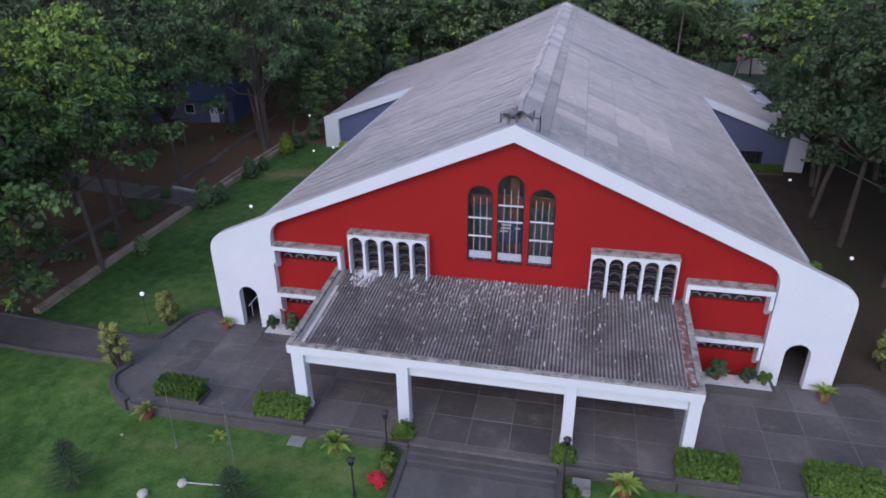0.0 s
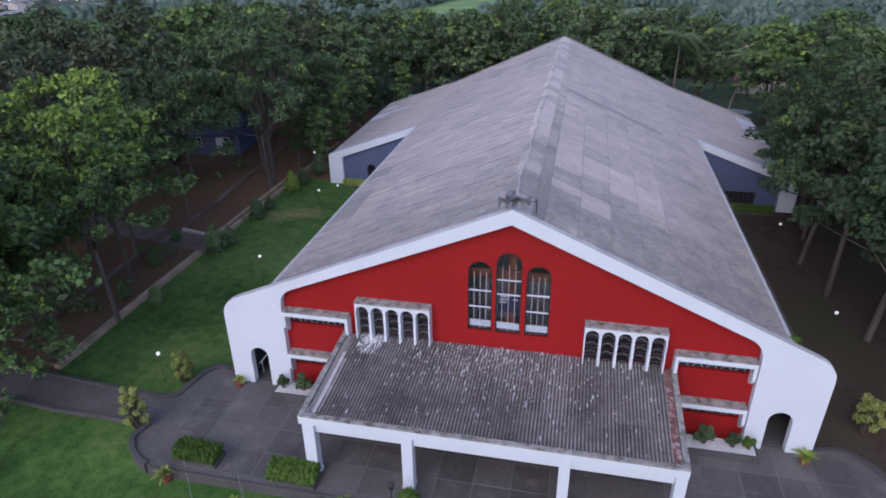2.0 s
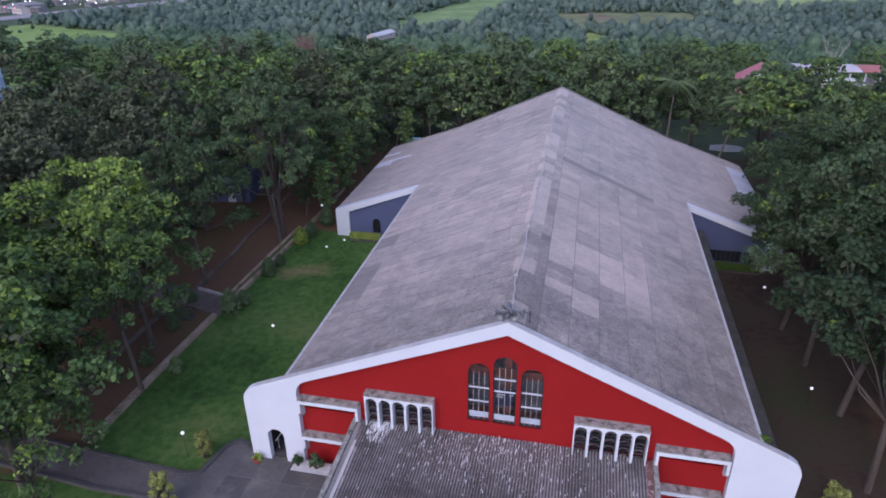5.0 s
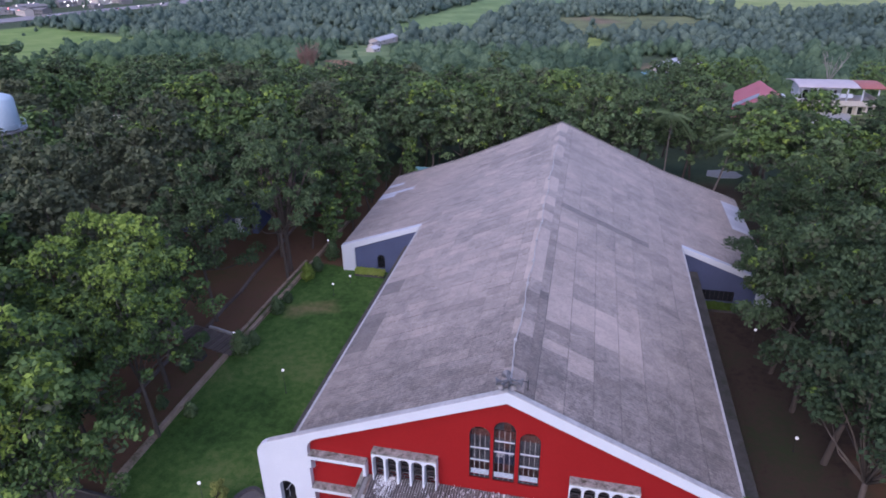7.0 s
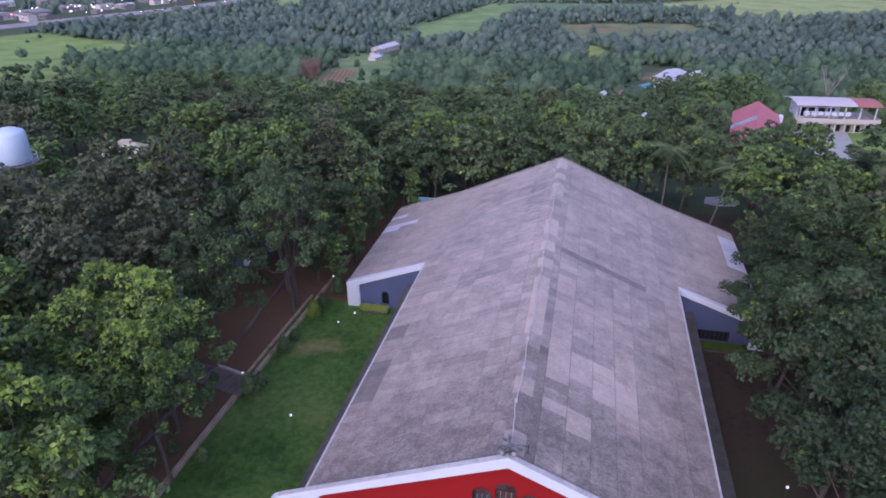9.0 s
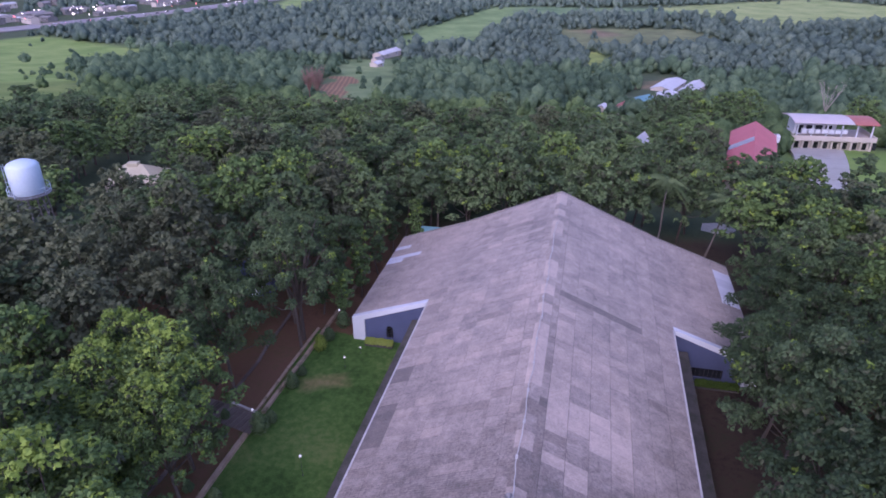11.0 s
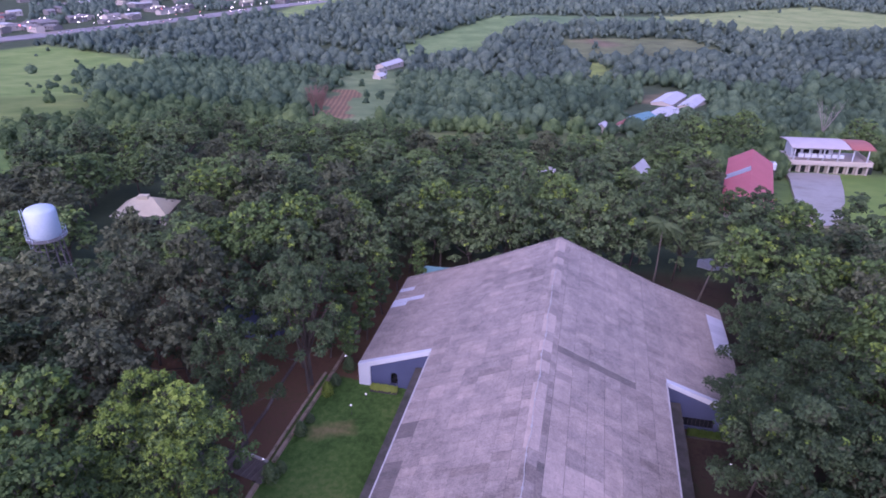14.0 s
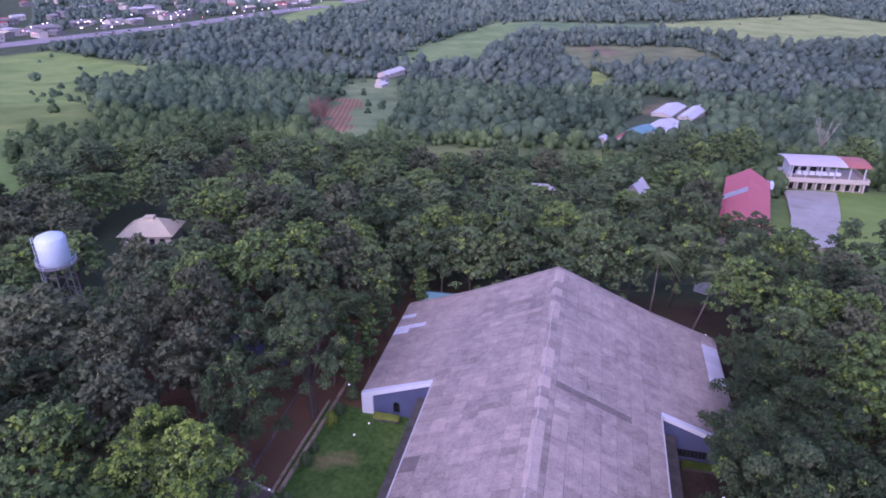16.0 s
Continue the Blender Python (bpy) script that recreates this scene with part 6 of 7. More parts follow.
# planters with pebbles under the strip windows
for x0, x1, nm in ((-12.75, -8.6, 1), (8.2, 12.3, 2)):
    e = thing("pebble_planter", "dark planter with white pebbles under the red wall", "planter", "pebble planters", at=((x0 + x1) / 2, -0.5, 0))
    hw = (x1 - x0) / 2
    bm = bmesh.new()
    for a, b, c, d in ((-hw, hw, -0.62, -0.5), (-hw, -hw + 0.12, -0.5, 0.48), (hw - 0.12, hw, -0.5, 0.48)):
        box(bm, a, b, c, d, 0, 0.40, 0.015)
    part("planter_wall", bm, KERB, e)
    bm = bmesh.new()
    box(bm, -hw + 0.12, hw - 0.12, -0.5, 0.48, 0.02, 0.36)
    part("pebble_bed", bm, PEBBLE, e)
    for k, (dx, r, lf) in enumerate(((-0.78 * hw, 0.34, LEAF_BLUE), (-0.2 * hw, 0.48, LEAF_DARK), (0.45 * hw, 0.36, LEAF_BLUE), (0.8 * hw, 0.3, LEAF_HEDGE))):
        shrub("planter_shrub", "small green shrub in the pebble planter", "shrub", (x0 + x1) / 2 + dx, -0.55, [(0, 0, 0.5 * r / 0.35, r * 0.6), (0.55 * r, 0.1, 0.42, r * 0.5), (-0.6 * r, 0.05, 0.34, r * 0.5), (0.1, -0.15, 0.8 * r / 0.35, r * 0.34), (-0.3 * r, 0.1, 0.66 * r / 0.35, r * 0.38)], lf, 420, 0.17, "planter shrubs", z=0.36)

# shrubs along the west kerb
for k, (x, y, r) in enumerate(((-25.2, 6.8, 0.55), (-25.4, 15.2, 0.95), (-24.9, 16.6, 0.6), (-25.2, 22.1, 0.75), (-25.0, 24.2, 0.5), (-28.0, 7.2, 0.5), (-28.8, 12.0, 0.6), (-24.9, 29.0, 0.8), (-24.6, 31.0, 0.7), (-29.6, 16.2, 0.45), (-24.0, 34.0, 0.9))):
    shrub("kerb_shrub", "dark green conical shrub beside the brown kerb", "shrub", x, y, [(0, 0, r * 0.9, r), (0, 0, r * 1.7, r * 0.7), (0, 0, r * 2.3, r * 0.35)], LEAF_FERN if k in (7,) else LEAF_DARK, 800, 0.2, "shrubs along the kerb")


def conifer(x, y, h, r, seed, label):
    q = random.Random(seed)
    e = thing("young_conifer", label, "conifer", "young conifers", at=(x, y, LZ))
    bm = bmesh.new()
    tube(bm, [(0, 0, -0.1), (0, 0, h)], [0.06, 0.012], 7)
    part("trunk", bm, BARK, e)
    for k in range(11):
        t = k / 11
        z, ln, n = h * (0.08 + 0.9 * t), r * (1 - t) + 0.1, 7
        bm = bmesh.new()
        for j in range(n):
            a = 2 * math.pi * j / n + k * 0.7 + q.uniform(-0.2, 0.2)
            d, s = Vector((math.cos(a), math.sin(a), 0)), Vector((-math.sin(a), math.cos(a), 0))
            p0 = Vector((0, 0, z))
            tip = p0 + d * ln * 1.1 + Vector((0, 0, 0.42 * ln))
            tube(bm, [p0, p0.lerp(tip, 0.5) - Vector((0, 0, 0.03)), tip], [0.014, 0.011, 0.004], 4)
            for i in range(1, 12):
                c = p0.lerp(tip, i / 12)
                w = 0.13 * ln * math.sin(math.pi * (0.15 + 0.8 * i / 12)) + 0.03
                for g in (-1, 1):
                    e1 = c + s * g * w + d * w * 0.9 + Vector((0, 0, 0.04))
                    bm.faces.new([bm.verts.new(v) for v in (c - d * 0.02, e1, c + d * 0.03)])
        part("whorl", bm, LEAF_PINE, e)
    return e


conifer(-15.64, -11.53, 2.6, 1.05, 1, "young dark conifer with tiered branches on the lawn")
conifer(-8.77, -11.33, 2.3, 1.0, 2, "young dark conifer with tiered branches on the lawn")


def globe_lamp(x, y, h, label):
    e = thing("garden_lamp", label, "garden lamp", "garden lamps", at=(x, y, terrain(x, y)))
    bm = bmesh.new()
    tube(bm, [(0, 0, -0.1), (0, 0, 0.12), (0, 0, 0.13), (0, 0, h - 0.15)], [0.05, 0.045, 0.016, 0.014], 8)
    part("pole", bm, BLACK, e)
    bm = bmesh.new()
    bmesh.ops.create_uvsphere(bm, u_segments=14, v_segments=9, radius=0.115, matrix=Matrix.Translation((0, 0, h)))
    part("globe", bm, GLOBE, e, "white globe", True)
    bm = bmesh.new()
    tube(bm, [(0, 0, h - 0.15), (0, 0, h - 0.09)], [0.04, 0.07], 10)
    part("collar", bm, BLACK, e)
    return e


for x, y, h in ((-19.15, 10.9, 2.3), (-19.6, -0.8, 1.95), (-20.2, 29.3, 0.8), (-21.0, 26.5, 1.3), (19.4, 12.2, 1.3), (19.4, 26.3, 1.2), (-24.2, 33.6, 2.6), (-27.3, 17.4, 0.5), (-21.6, 36.5, 2.3), (21.5, 57.5, 1.6)):
    globe_lamp(x, y, h, "black garden lamp with a white globe on the grass")


def post_lamp(x, y, h, label):
    e = thing("post_lamp", label, "post lamp", "lamps at the steps", at=(x, y, LZ))
    bm = bmesh.new()
    tube(bm, [(0, 0, 0), (0, 0, 0.15), (0, 0, 0.17), (0, 0, h)], [0.09, 0.08, 0.04, 0.035], 9)
    part("pole", bm, BLACK, e)
    bm = bmesh.new()
    tube(bm, [(0, 0, h), (0, 0, h + 0.06), (0, 0, h + 0.3)], [0.05, 0.1, 0.14], 6)
    part("lantern", bm, DARKGLASS, e)
    bm = bmesh.new()
    tube(bm, [(0, 0, h + 0.3), (0, 0, h + 0.33), (0, 0, h + 0.42)], [0.17, 0.16, 0.03], 6)
    part("cap", bm, BLACK, e)
    return e


post_lamp(-3.91, -7.73, 2.3, "black lantern post lamp beside the steps")
post_lamp(3.21, -7.83, 2.3, "black lantern post lamp beside the steps")
post_lamp(-4.68, -9.73, 1.6, "grey lantern post lamp on the lawn")

# slim rods and stones on the front lawn
for k, (x, y, h) in enumerate(((-13.0, -8.7, 3.2), (-9.7, -9.7, 3.0), (-10.9, -8.1, 2.2))):
    e = thing("flag_pole", "slim grey metal pole on the front lawn", "pole", "lawn poles", at=(x, y, LZ))
    bm = bmesh.new()
    tube(bm, [(0, 0, -0.1), (-0.02, 0.1, h * 0.5), (-0.05, 0.2, h)], [0.022, 0.018, 0.013], 6)
    part("pole_shaft", bm, GREYMETAL, e)
    bm = bmesh.new()
    tube(bm, [(0, 0, 0), (0, 0, 0.1)], [0.07, 0.05], 8)
    part("pole_foot", bm, GREYMETAL, e)


def stone(x, y, r, seed, label="pale rough stone on the lawn", z=LZ):
    q = random.Random(seed)
    bm = bmesh.new()
    bmesh.ops.create_icosphere(bm, subdivisions=2, radius=r)
    for v in bm.verts:
        v.co *= 1 + 0.25 * noise.noise(v.co * 4 + Vector((seed, 0, 0)))
        v.co.z *= 0.7
    ob = part("stone", bm, STONE)
    ob.matrix_basis = pose(x, y, z + r * 0.4, 0, 0, q.uniform(0, 360))
    return tagged(ob, label, "stone", "lawn stones")


for k, (x, y, r) in enumerate(((-11.6, -10.5, 0.2), (-12.8, -11.3, 0.22), (-9.6, -10.3, 0.2), (-8.3, -11.1, 0.17), (-15.8, -8.5, 0.06))):
    stone(x, y, r, k)
bm = bmesh.new()
tube(bm, [(-11.5, -10.5, LZ + 0.12), (-9.6, -10.35, LZ + 0.14)], [0.03, 0.03], 6)
tagged(part("lawn_rail", bm, STONE), "pale pipe lying between two stones", "pipe")
bm = bmesh.new()
box(bm, -0.35, 0.35, -0.3, 0.3, -0.05, 0.04, 0.01)
hatch = part("drain_cover", bm, CONCRETE)
hatch.matrix_basis = pose(-8.1, -7.35, LZ + 0.01)
tagged(hatch, "square concrete drain cover in the grass", "drain cover")
bm = bmesh.new()
box(bm, -0.35, 0.35, -0.3, 0.3, 0, 0.35, 0.02)
sign = part("stone_marker", bm, CONCRETE)
sign.matrix_basis = pose(3.9, -7.7, LZ)
tagged(sign, "low grey stone block beside the steps", "stone block")

# ---- buildings in the grove and beyond ----


def gable_house(name, label, cat, x, y, z, w, d, h, rise, deg, wall, roof, group="", eave=0.4, bays=3, open_side=False):
    """A house with its walls, gabled sheet roof, windows and door. Local x is along the ridge."""
    e = thing(name, label, cat, group, at=(x, y, z))
    e.matrix_basis = pose(x, y, z, 0, 0, deg)
    bm = bmesh.new()
    box(bm, -w / 2, w / 2, -d / 2, d / 2, -2.5, h)
    for s in (-1, 1):
        v = [bm.verts.new((s * w / 2, yy, zz)) for yy, zz in ((-d / 2, h), (d / 2, h), (0, h + rise))]
        u = [bm.verts.new((s * (w / 2 - 0.2), yy, zz)) for yy, zz in ((-d / 2, h), (d / 2, h), (0, h + rise))]
        bm.faces.new(v)
        bm.faces.new(u[::-1])
        for i in range(3):
            bm.faces.new((v[i], v[(i + 1) % 3], u[(i + 1) % 3], u[i]))
    part("wall", bm, wall, e)
    for s in (-1, 1):
        bm = bmesh.new()
        o = d / 2 + eave
        zl = h + rise - rise * o / (d / 2)
        q = [(-w / 2 - eave, 0, h + rise + 0.12), (w / 2 + eave, 0, h + rise + 0.12), (w / 2 + eave, s * o, zl + 0.1), (-w / 2 - eave, s * o, zl + 0.1)]
        v = [bm.verts.new(p) for p in q]
        u = [bm.verts.new((p[0], p[1], p[2] - 0.1)) for p in q]
        bm.faces.new(v)
        bm.faces.new(u[::-1])
        for i in range(4):
            bm.faces.new((v[i], v[(i + 1) % 4], u[(i + 1) % 4], u[i]))
        part("roof", bm, roof, e)
    for k in range(bays):
        for s in (-1, 1):
            c = -w / 2 + w * (k + 0.5) / bays
            bm = bmesh.new()
            box(bm, c - 0.55, c + 0.55, s * d / 2 - 0.03, s * d / 2 + 0.05, h * 0.38, h * 0.8)
            win = part("window", bm, WHITE, e)
            bm = bmesh.new()
            box(bm, c - 0.47, c + 0.47, s * d / 2 - 0.04, s * d / 2 + 0.065, h * 0.38 + 0.08, h * 0.8 - 0.08)
            part("pane", bm, DARKGLASS, win)
    bm = bmesh.new()
    box(bm, w * 0.5 / bays - 0.5 + 1.1, w * 0.5 / bays + 0.45 + 1.1, -d / 2 - 0.05, -d / 2 + 0.02, 0.0, min(2.05, h * 0.8))
    part("door", bm, WHITE, e)
    return e


BLUEROOF = surface("blue_roof", (0.05, 0.07, 0.13), (0.085, 0.11, 0.19), 0.4, 3, 0.5, 0.1, spread=0.2)
gable_house("blue_cottage", "low blue cottage with a blue roof under trees", "house", -41.0, 41.0, -0.1, 10.0, 6.0, 2.6, 1.5, 8, BLUE, BLUEROOF)
gable_house("teal_shed", "small shed with a faded teal roof behind the church", "shed", -17.5, 57.2, -0.1, 4.5, 3.0, 2.6, 0.7, 0, CREAM, TEALROOF, bays=1)

# water tank on its tower
tank = thing("water_tank", "pale blue water tank on a steel tower", "water tank", at=(-71.3, 41.0, -1.0))
tank.matrix_basis = pose(-71.3, 41.0, -1.0) @ Matrix.Diagonal((0.88, 0.88, 0.95, 1))
bm = bmesh.new()
prof = [(12.3, 2.0), (12.6, 2.28), (16.4, 2.3), (16.75, 2.05), (17.1, 1.2), (17.2, 0.15)]
tube(bm, [(0, 0, z) for z, _ in prof], [r for _, r in prof], 28)
part("tank_shell", bm, TANKBLUE, tank, smooth=True)
for k in range(6):
    a = math.pi * k / 3
    bm = bmesh.new()
    tube(bm, [(2.7 * math.cos(a), 2.7 * math.sin(a), -0.3), (2.1 * math.cos(a), 2.1 * math.sin(a), 12.3)], [0.14, 0.12], 7)
    part("tower_leg", bm, GREYMETAL, tank)
    for z in (3.0, 7.0, 10.5):
        b = a + math.pi / 3
        r0 = 2.7 - 0.6 * z / 12.3
        bm = bmesh.new()
        tube(bm, [(r0 * math.cos(a), r0 * math.sin(a), z), (r0 * math.cos(b), r0 * math.sin(b), z)], [0.06, 0.06], 5)
        tube(bm, [(r0 * math.cos(a), r0 * math.sin(a), z - 2), (r0 * math.cos(b), r0 * math.sin(b), z)], [0.04, 0.04], 5)
        part("brace", bm, GREYMETAL, tank)
bm = bmesh.new()
for k in range(24):
    a, b = 2 * math.pi * k / 24, 2 * math.pi * (k + 1) / 24
    for z in (12.7, 13.3):
        tube(bm, [(2.95 * math.cos(a), 2.95 * math.sin(a), z), (2.95 * math.cos(b), 2.95 * math.sin(b), z)], [0.035, 0.035], 4)
    if k % 3 == 0:
        tube(bm, [(2.95 * math.cos(a), 2.95 * math.sin(a), 12.2), (2.95 * math.cos(a), 2.95 * math.sin(a), 13.3)], [0.035, 0.035], 4)
part("walkway_rail", bm, TANKBLUE, tank)
bm = bmesh.new()
tube(bm, [(0, 0, 12.1), (0, 0, 12.25)], [2.98, 2.98], 24)
part("walkway_deck", bm, GREYMETAL, tank)
bm = bmesh.new()
for s in (-0.22, 0.22):
    tube(bm, [(-2.5, -1.2 + s, 0), (-2.4, -1.2 + s, 16.8)], [0.04, 0.04], 5)
for k in range(28):
    tube(bm, [(-2.45, -1.42, 0.6 * k + 0.3), (-2.45, -0.98, 0.6 * k + 0.3)], [0.025, 0.025], 4)
part("ladder", bm, TANKBLUE, tank)

# beige house with a hipped roof
hx, hy = -81.5, 74.5
hh_ = thing("beige_house", "beige house with a hipped roof in the trees", "house", at=(hx, hy, terrain(hx, hy)))
hh_.matrix_basis = pose(hx, hy, terrain(hx, hy) - 0.6, 0, 0, 14) @ Matrix.Diagonal((1.02, 1.02, 1.1, 1))
bm = bmesh.new()
box(bm, -4.6, 4.6, -3.2, 3.2, -3, 3.0)
part("wall", bm, CREAM, hh_)
bm = bmesh.new()
lo = [bm.verts.new(p) for p in ((-5.4, -4, 2.8), (5.4, -4, 2.8), (5.4, 4, 2.8), (-5.4, 4, 2.8))]
hi = [bm.verts.new(p) for p in ((-1.6, -0.05, 5.0), (1.6, -0.05, 5.0), (1.6, 0.05, 5.0), (-1.6, 0.05, 5.0))]
for i in range(4):
    bm.faces.new((lo[i], lo[(i + 1) % 4], hi[(i + 1) % 4], hi[i]))
bm.faces.new(hi)
bm.faces.new(lo[::-1])
part("roof", bm, BEIGE, hh_)
bm = bmesh.new()
box(bm, -1.0, 1.0, -0.7, 0.7, 4.6, 5.35, 0.03)
part("ridge_vent", bm, BEIGE, hh_)
for x in (-3, -1, 1, 3):
    bm = bmesh.new()
    box(bm, x - 0.5, x + 0.5, -3.25, -3.1, 0.9, 2.1)
    part("window", bm, DARKGLASS, hh_)

# hall with a pink roof
px_, py_ = 39.2, 123.0
hall = gable_house("pink_roofed_hall", "long hall with a pink metal roof", "hall", px_, py_, terrain(px_, py_) + 0.8, 38.0, 9.2, 3.6, 2.7, 78.5, CREAM, PINK, bays=9, eave=0.6)
bm = bmesh.new()
v = [bm.verts.new(p) for p in ((2.0, 0.12, 6.44), (5.5, 0.12, 6.44), (5.5, 5.1, 3.52), (2.0, 5.1, 3.52))]
bm.faces.new(v)
bmesh.ops.solidify(bm, geom=bm.faces[:], thickness=0.05)
part("roof_light", bm, WHITE, hall)

# two-storey pavilion with a curved white roof
vx, vy = 71.5, 177.0
pav = thing("pavilion", "two-storey cream pavilion with curved pale roof", "pavilion", at=(vx, vy, terrain(vx, vy)))
pav.matrix_basis = pose(vx, vy, terrain(vx, vy) + 0.4, 0, 0, 4)
bm = bmesh.new()
box(bm, -11, 10, -4.5, 6, -2, 3.0)
part("ground_floor", bm, CREAM, pav)
bm = bmesh.new()
box(bm, -12, 11, -6, 6.5, 3.0, 3.3, 0.03)
part("balcony_slab", bm, CREAM, pav)
for y0, y1, x0, x1 in ((-6, -5.8, -12, 11), (-5.8, 6.5, -12, -11.8), (-5.8, 6.5, 10.8, 11)):
    bm = bmesh.new()
    box(bm, x0, x1, y0, y1, 3.3, 4.4)
    part("parapet", bm, CREAM, pav)
for k in range(9):
    x = -10.8 + 2.6 * k
    bm = bmesh.new()
    box(bm, x - 0.25, x + 0.25, -5.6, -5.1, -2, 3.0)
    part("column", bm, CREAM, pav)
    bm = bmesh.new()
    box(bm, x + 0.5, x + 1.9, -4.56, -4.4, 0.4, 2.4)
    part("dark_bay", bm, DARKGLASS, pav)
for k in range(6):
    x = -10 + 4.0 * k
    bm = bmesh.new()
    box(bm, x - 0.16, x + 0.16, -4.3, -4.0, 3.3, 7.2)
    part("upper_post", bm, WHITE, pav)
bm = bmesh.new()
box(bm, -9.5, 2, 0.0, 5.5, 3.3, 6.8)
part("upper_room", bm, WHITE, pav)
for k in range(4):
    bm = bmesh.new()
    box(bm, -8.8 + 2.6 * k, -7.0 + 2.6 * k, -0.06, 0.06, 3.6, 6.0)
    part("upper_window", bm, DARKGLASS, pav)
for x0, x1, mt, z0 in ((-11.5, 4.6, PINKPALE, 7.3), (4.9, 11.2, REDROOF, 7.2)):
    bm = bmesh.new()
    n = 14
    top, bot = [], []
    for k in range(n + 1):
        t = k / n
        z = z0 + 1.3 * math.sin(math.pi * (0.15 + 0.75 * t))
        y = -5.2 + 11.6 * t
        top.append([bm.verts.new((x, y, z)) for x in (x0, x1)])
        bot.append([bm.verts.new((x, y, z - 0.18)) for x in (x0, x1)])
    for k in range(n):
        bm.faces.new((top[k][0], top[k][1], top[k + 1][1], top[k + 1][0]))
        bm.faces.new((bot[k][1], bot[k][0], bot[k + 1][0], bot[k + 1][1]))
        for i in (0, 1):
            bm.faces.new((top[k][i], bot[k][i], bot[k + 1][i], top[k + 1][i]))
    for k in (0, n):
        bm.faces.new((top[k][0], top[k][1], bot[k][1], bot[k][0]))
    part("roof_vault", bm, mt, pav, smooth=False)
for k in range(7):
    bm = bmesh.new()
    box(bm, -9 + 1.8 * k, -7.6 + 1.8 * k, -5.0, -4.2, 5.0, 6.0)
    part("hung_sheet", bm, WHITE, pav)

def laid(name, loop, lift, m, label, cat):
    """A paved area that follows the falling ground."""
    bm = bmesh.new()
    v = [bm.verts.new((x, y, terrain(x, y) + lift)) for x, y in loop]
    u = [bm.verts.new((x, y, terrain(x, y) + lift - 1.0)) for x, y in loop]
    bm.faces.new(v)
    for i in range(len(loop)):
        j = (i + 1) % len(loop)
        bm.faces.new((v[i], v[j], u[j], u[i]))
    return tagged(part(name, bm, m), label, cat, kind="structure")


yard = laid("yard", [(46.5, 111), (48, 107.5), (51, 106), (54.5, 107), (57, 114), (58.5, 121), (61, 126), (64.5, 137), (67.5, 147), (72.5, 165), (66, 165.5), (58, 163), (56, 151), (53.5, 140), (51.5, 130), (49, 121)], 0.9, WETYARD, "wet pale concrete yard before the pavilion", "yard")

lane = laid("lane", [(22.6, 77.6), (24.4, 76.4), (27.2, 77.0), (28.4, 79.0), (27.8, 81.6), (25.6, 82.4), (23.4, 81.4)], 0.06, STONE, "pale concrete lane under the trees", "lane")

# white water box on a frame beside the pink-roofed hall
box_at = thing("water_box", "square white water box on a metal stand", "water tank", at=(48.2, 142.0, terrain(48.2, 142.0)))
for dx, dy in ((-0.8, -0.8), (0.8, -0.8), (0.8, 0.8), (-0.8, 0.8)):
    bm = bmesh.new()
    tube(bm, [(dx, dy, -0.4), (dx, dy, 5.2)], [0.09, 0.09], 6)
    part("stand_leg", bm, GREYMETAL, box_at)
bm = bmesh.new()
box(bm, -1.0, 1.0, -1.0, 1.0, 5.2, 6.9, 0.12)
part("tank_body", bm, WHITE, box_at)
bm = bmesh.new()
tube(bm, [(0, 0, 6.9), (0, 0, 7.02)], [0.35, 0.3], 12)
part("tank_lid", bm, GREYMETAL, box_at)

# scattered roofs
SCATTER = [
    (36, 290, 26, 12, 1.8, 1.5, 66, PALEROOF), (45, 352, 28, 11, 1.8, 1.4, 68, PALEROOF), (57, 345, 30, 8, 1.8, 1.2, 68, PALEROOF), (24, 266, 14, 8, 3, 1.5, 55, TEALROOF),
    (16, 240, 7, 5, 2.5, 1.5, 75, REDROOF), (8, 236, 5, 3.5, 2.3, 1.1, 75, PALEROOF), (15.5, 134, 6.5, 4, 3.5, 2.2, 70, PALEROOF), (-10, 139, 9, 4, 1.3, 0.7, 5, PALEROOF),
    (-150, 455, 26, 9, 3, 1.7, 75, PALEROOF), (-141, 402, 8, 6, 2.5, 1.4, 75, PALEROOF), (-146, 420, 8, 6, 2.5, 1.4, 75, CONCRETE),
]
for x, y, w, d, h, rise, deg, mt in SCATTER:
    gable_house("farm_shed", "pale-roofed shed among the trees", "shed", x, y, terrain(x, y) + 0.5, w, d, h, rise, deg, CREAM, mt, "sheds on the plain", bays=2)

# bare trees
def bare_tree(x, y, h, seed, mt=PALE_BARK, limbs=16, twigs=3):
    q = random.Random(seed)
    e = thing("bare_tree", "leafless pale tree in the woods", "tree", "bare trees", at=(x, y, terrain(x, y)))
    bm = bmesh.new()
    tube(bm, [(0, 0, -0.5), (0, 0, h * 0.4)], [0.3, 0.2], 7)
    part("trunk", bm, mt, e)
    bm = bmesh.new()
    for k in range(limbs):
        a = k * 2.4
        p0 = Vector((0, 0, h * q.uniform(0.25, 0.4)))
        p1 = Vector((math.cos(a), math.sin(a), 0)) * h * q.uniform(0.1, 0.3) + Vector((0, 0, h * q.uniform(0.7, 1.0)))
        tube(bm, [p0, p0.lerp(p1, 0.5), p1], [0.13, 0.08, 0.03], 5)
        for j in range(twigs):
            s = p0.lerp(p1, q.uniform(0.4, 0.9))
            tube(bm, [s, s + Vector((q.uniform(-1.5, 1.5), q.uniform(-1.5, 1.5), q.uniform(0.6, 2.0)))], [0.05, 0.02], 4)
    part("branch_crown", bm, mt, e)


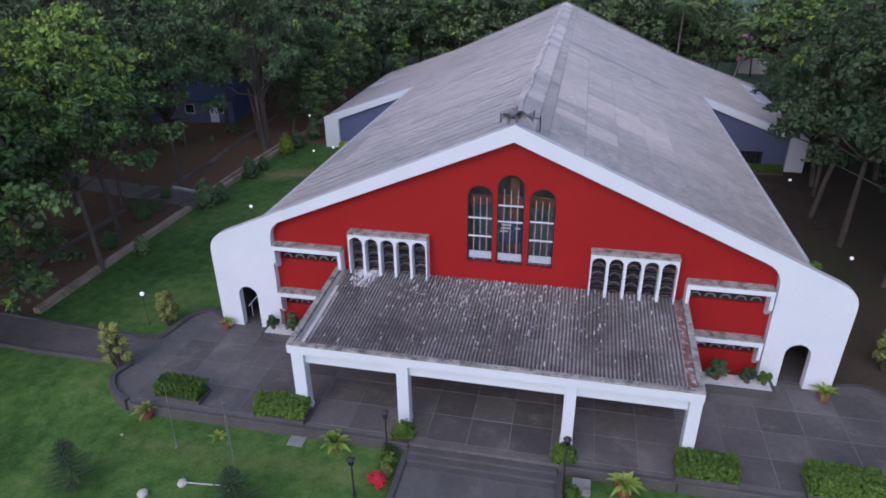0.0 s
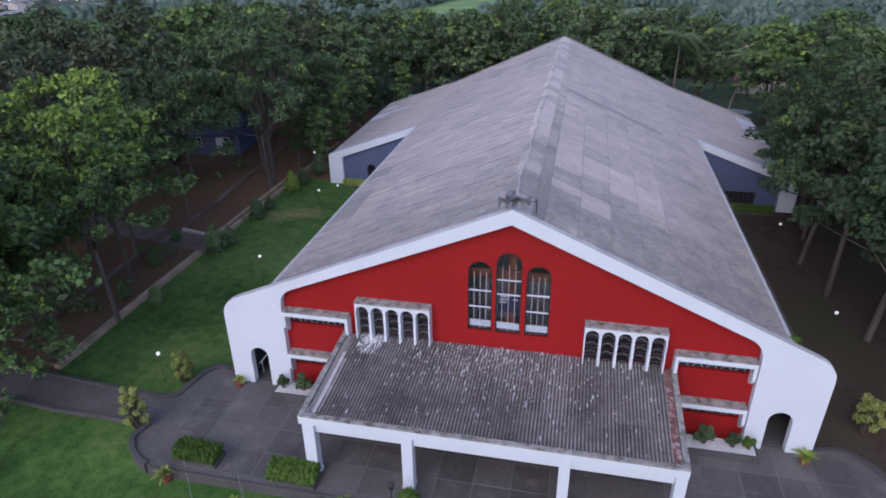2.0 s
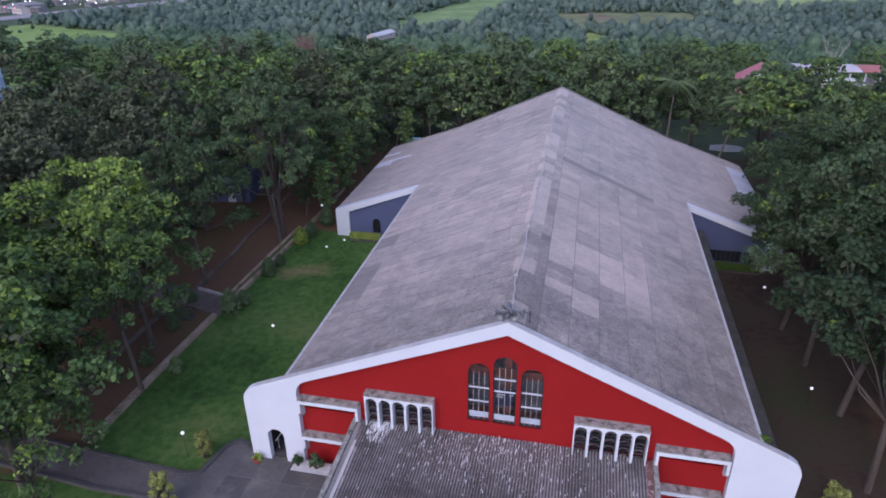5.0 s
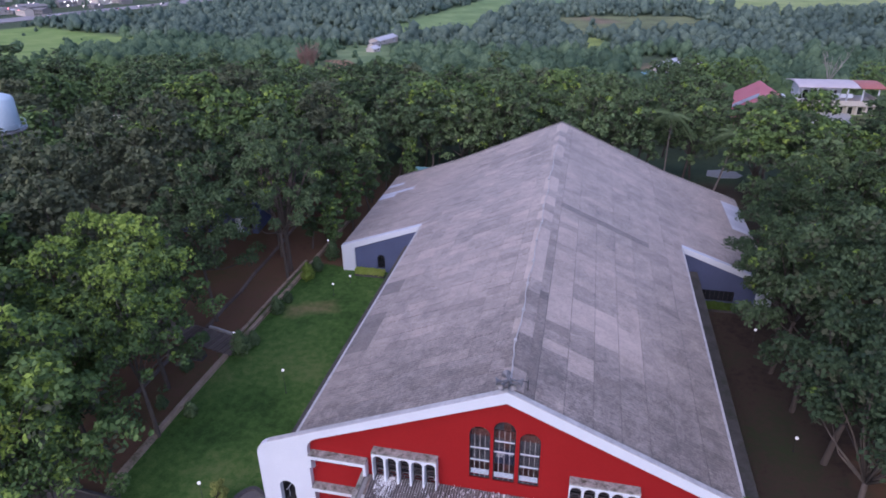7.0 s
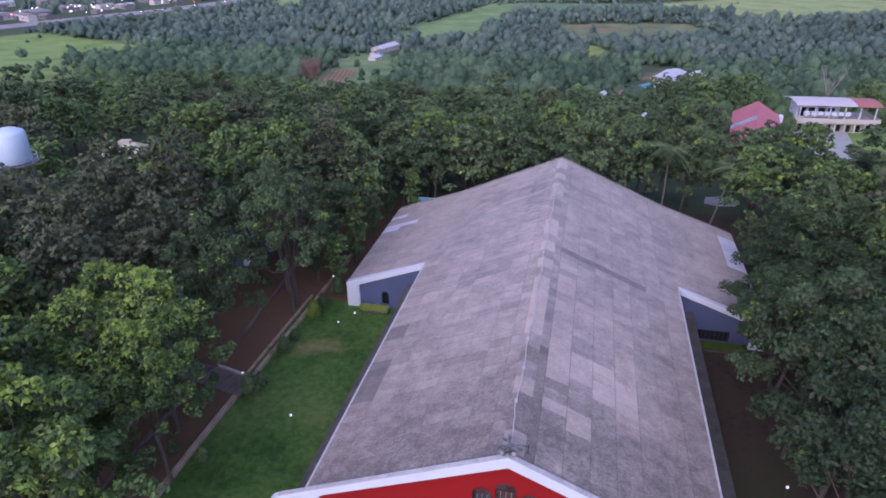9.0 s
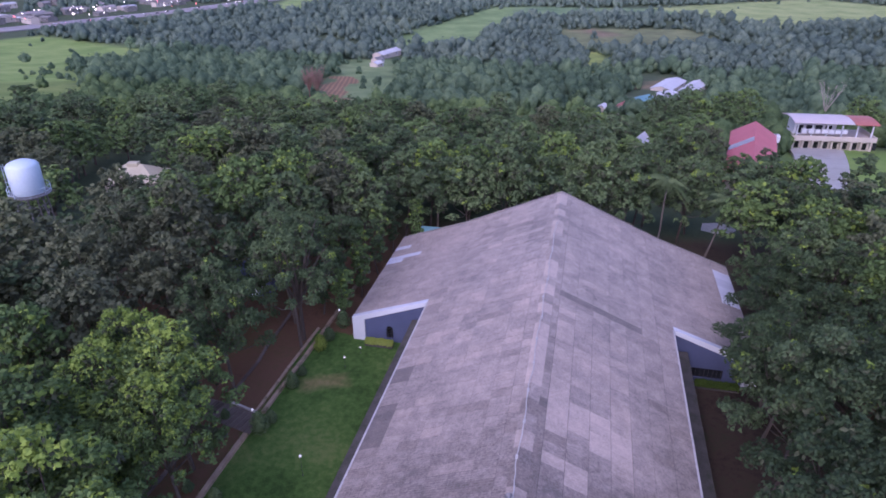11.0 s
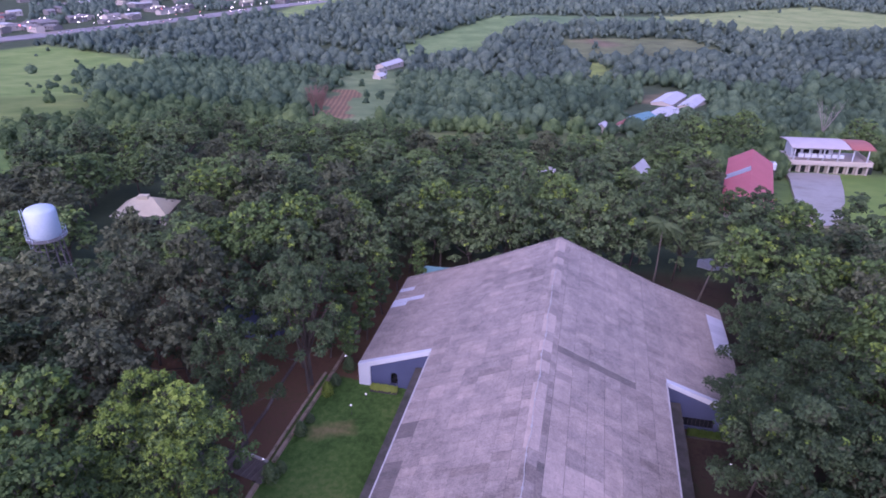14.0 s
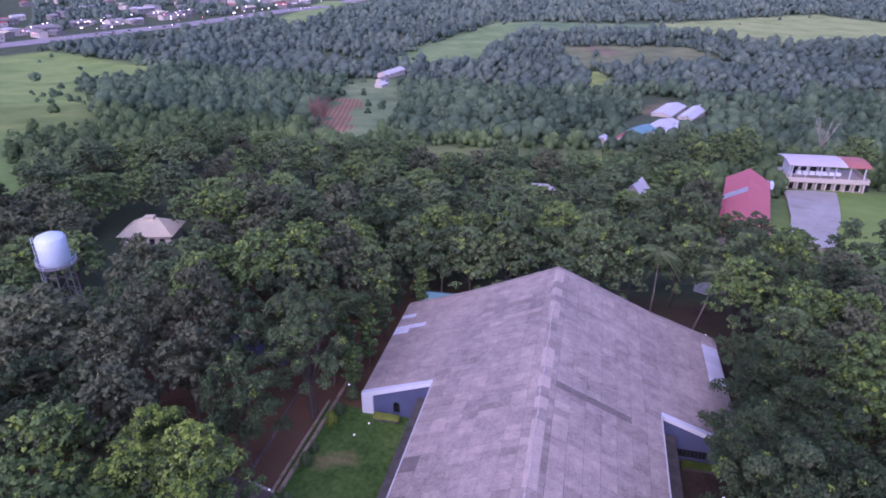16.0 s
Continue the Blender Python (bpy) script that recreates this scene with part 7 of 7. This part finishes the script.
bare_tree(86, 228, 20, 1, PALE_BARK, 9, 6)
bare_tree(-27.6, 30.5, 15, 7, BARK)
RUSSET = surface("russet_twigs", (0.17, 0.105, 0.085), (0.29, 0.185, 0.15), 1, 6, 0.9, 0.2)
bare_tree(-108, 224, 16, 2, RUSSET, 34, 9)
bare_tree(-117, 236, 14, 3, RUSSET, 30, 8)

# road and town on the plain
road_pts = ROAD_LINE
dense = []
for a, b in zip(road_pts, road_pts[1:]):
    dense += [(a[0] + (b[0] - a[0]) * k / 14, a[1] + (b[1] - a[1]) * k / 14) for k in range(14)]
bm = bmesh.new()
prev = None
for k, (x, y) in enumerate(dense):
    a, b = dense[max(k - 1, 0)], dense[min(k + 1, len(dense) - 1)]
    d = Vector((b[0] - a[0], b[1] - a[1], 0)).normalized()
    nrm = Vector((-d.y, d.x, 0)) * 17
    cur = []
    for p in (Vector((x, y, 0)) + nrm, Vector((x, y, 0)) - nrm):
        cur.append(bm.verts.new((p.x, p.y, terrain(x, y) + 0.7)))
    cur += [bm.verts.new(c.co - Vector((0, 0, 2))) for c in cur]
    if prev:
        for i, j in ((0, 1), (1, 3), (3, 2), (2, 0)):
            bm.faces.new((prev[i], prev[j], cur[j], cur[i]))
    prev = cur
highway = part("road", bm, ROAD)
tagged(highway, "grey asphalt road past the town", "road", kind="structure")
to = random.Random(9)
pts_road = [Vector((*p, 0)) for p in road_pts]


def along(t):
    k = min(int(t), len(pts_road) - 2)
    return pts_road[k].lerp(pts_road[k + 1], t - k), (pts_road[k + 1] - pts_road[k]).normalized()


for k in range(170):
    p, d = along(to.uniform(0.3, 6.9))
    off = 34 + 420 * to.random() ** 1.4
    x, y = p.x - d.y * off, p.y + d.x * off
    w, dd = to.uniform(9, 26), to.uniform(8, 15)
    gable_house("town_house", "low town building with a metal roof", "house", x, y, terrain(x, y) + 0.4, w, dd, to.uniform(3, 6.5), to.uniform(0.8, 2.2), math.degrees(math.atan2(d.y, d.x)) + to.choice((0, 90)) + to.uniform(-8, 8), to.choice((CREAM, CONCRETE, CONCRETE)), to.choice((PALEROOF, CONCRETE, REDROOF, BEIGE, CONCRETE, ROAD, CONCRETE)), "town buildings", bays=3)
for k in range(70):
    p, d = along(to.uniform(0.5, 6.8))
    off = to.choice((-10.5, 10.5, 14, 40, 70, 95)) + to.uniform(-1, 1)
    x, y = p.x - d.y * off, p.y + d.x * off
    e = thing("street_lamp", "lit street lamp beside the road", "street lamp", "street lamps", at=(x, y, terrain(x, y)))
    bm = bmesh.new()
    tube(bm, [(0, 0, 0), (0, 0, 7.5), (1.0, 0, 8.0)], [0.14, 0.1, 0.07], 5)
    part("pole", bm, GREYMETAL, e)
    bm = bmesh.new()
    bmesh.ops.create_icosphere(bm, subdivisions=1, radius=to.uniform(0.35, 0.8), matrix=Matrix.Translation((1.0, 0, 7.9)))
    part("lamp_head", bm, TOWNLAMP if k % 7 else REDLAMP, e)


def car(x, y, deg, mt, lamp):
    e = thing("car", "small parked car on the road", "car", "cars on the road", at=(x, y, 0))
    e.matrix_basis = pose(x, y, terrain(x, y) + 0.75, 0, 0, deg)
    bm = bmesh.new()
    box(bm, -2.1, 2.1, -0.85, 0.85, 0.35, 0.95, 0.12)
    part("body", bm, mt, e)
    bm = bmesh.new()
    box(bm, -1.2, 0.9, -0.75, 0.75, 0.95, 1.5, 0.2)
    part("cabin", bm, DARKGLASS, e)
    for sx in (-1.35, 1.35):
        for sy in (-0.8, 0.8):
            bm = bmesh.new()
            tube(bm, [(sx, sy - 0.1, 0.33), (sx, sy + 0.1, 0.33)], [0.33, 0.33], 10)
            part("wheel", bm, BLACK, e)
    for sy in (-0.6, 0.6):
        bm = bmesh.new()
        bmesh.ops.create_icosphere(bm, subdivisions=1, radius=0.28, matrix=Matrix.Translation((2.05, sy, 0.7)))
        part("headlight" if lamp is TOWNLAMP else "tail_light", bm, lamp, e)


for k in range(26):
    p, d = along(to.uniform(0.8, 5.5))
    s = to.choice((-3.5, 3.5))
    x, y = p.x - d.y * s, p.y + d.x * s
    car(x, y, math.degrees(math.atan2(d.y, d.x)) + (180 if s > 0 else 0), to.choice((WHITE, GREYMETAL, REDROOF, BLACK)), TOWNLAMP if s > 0 else REDLAMP)
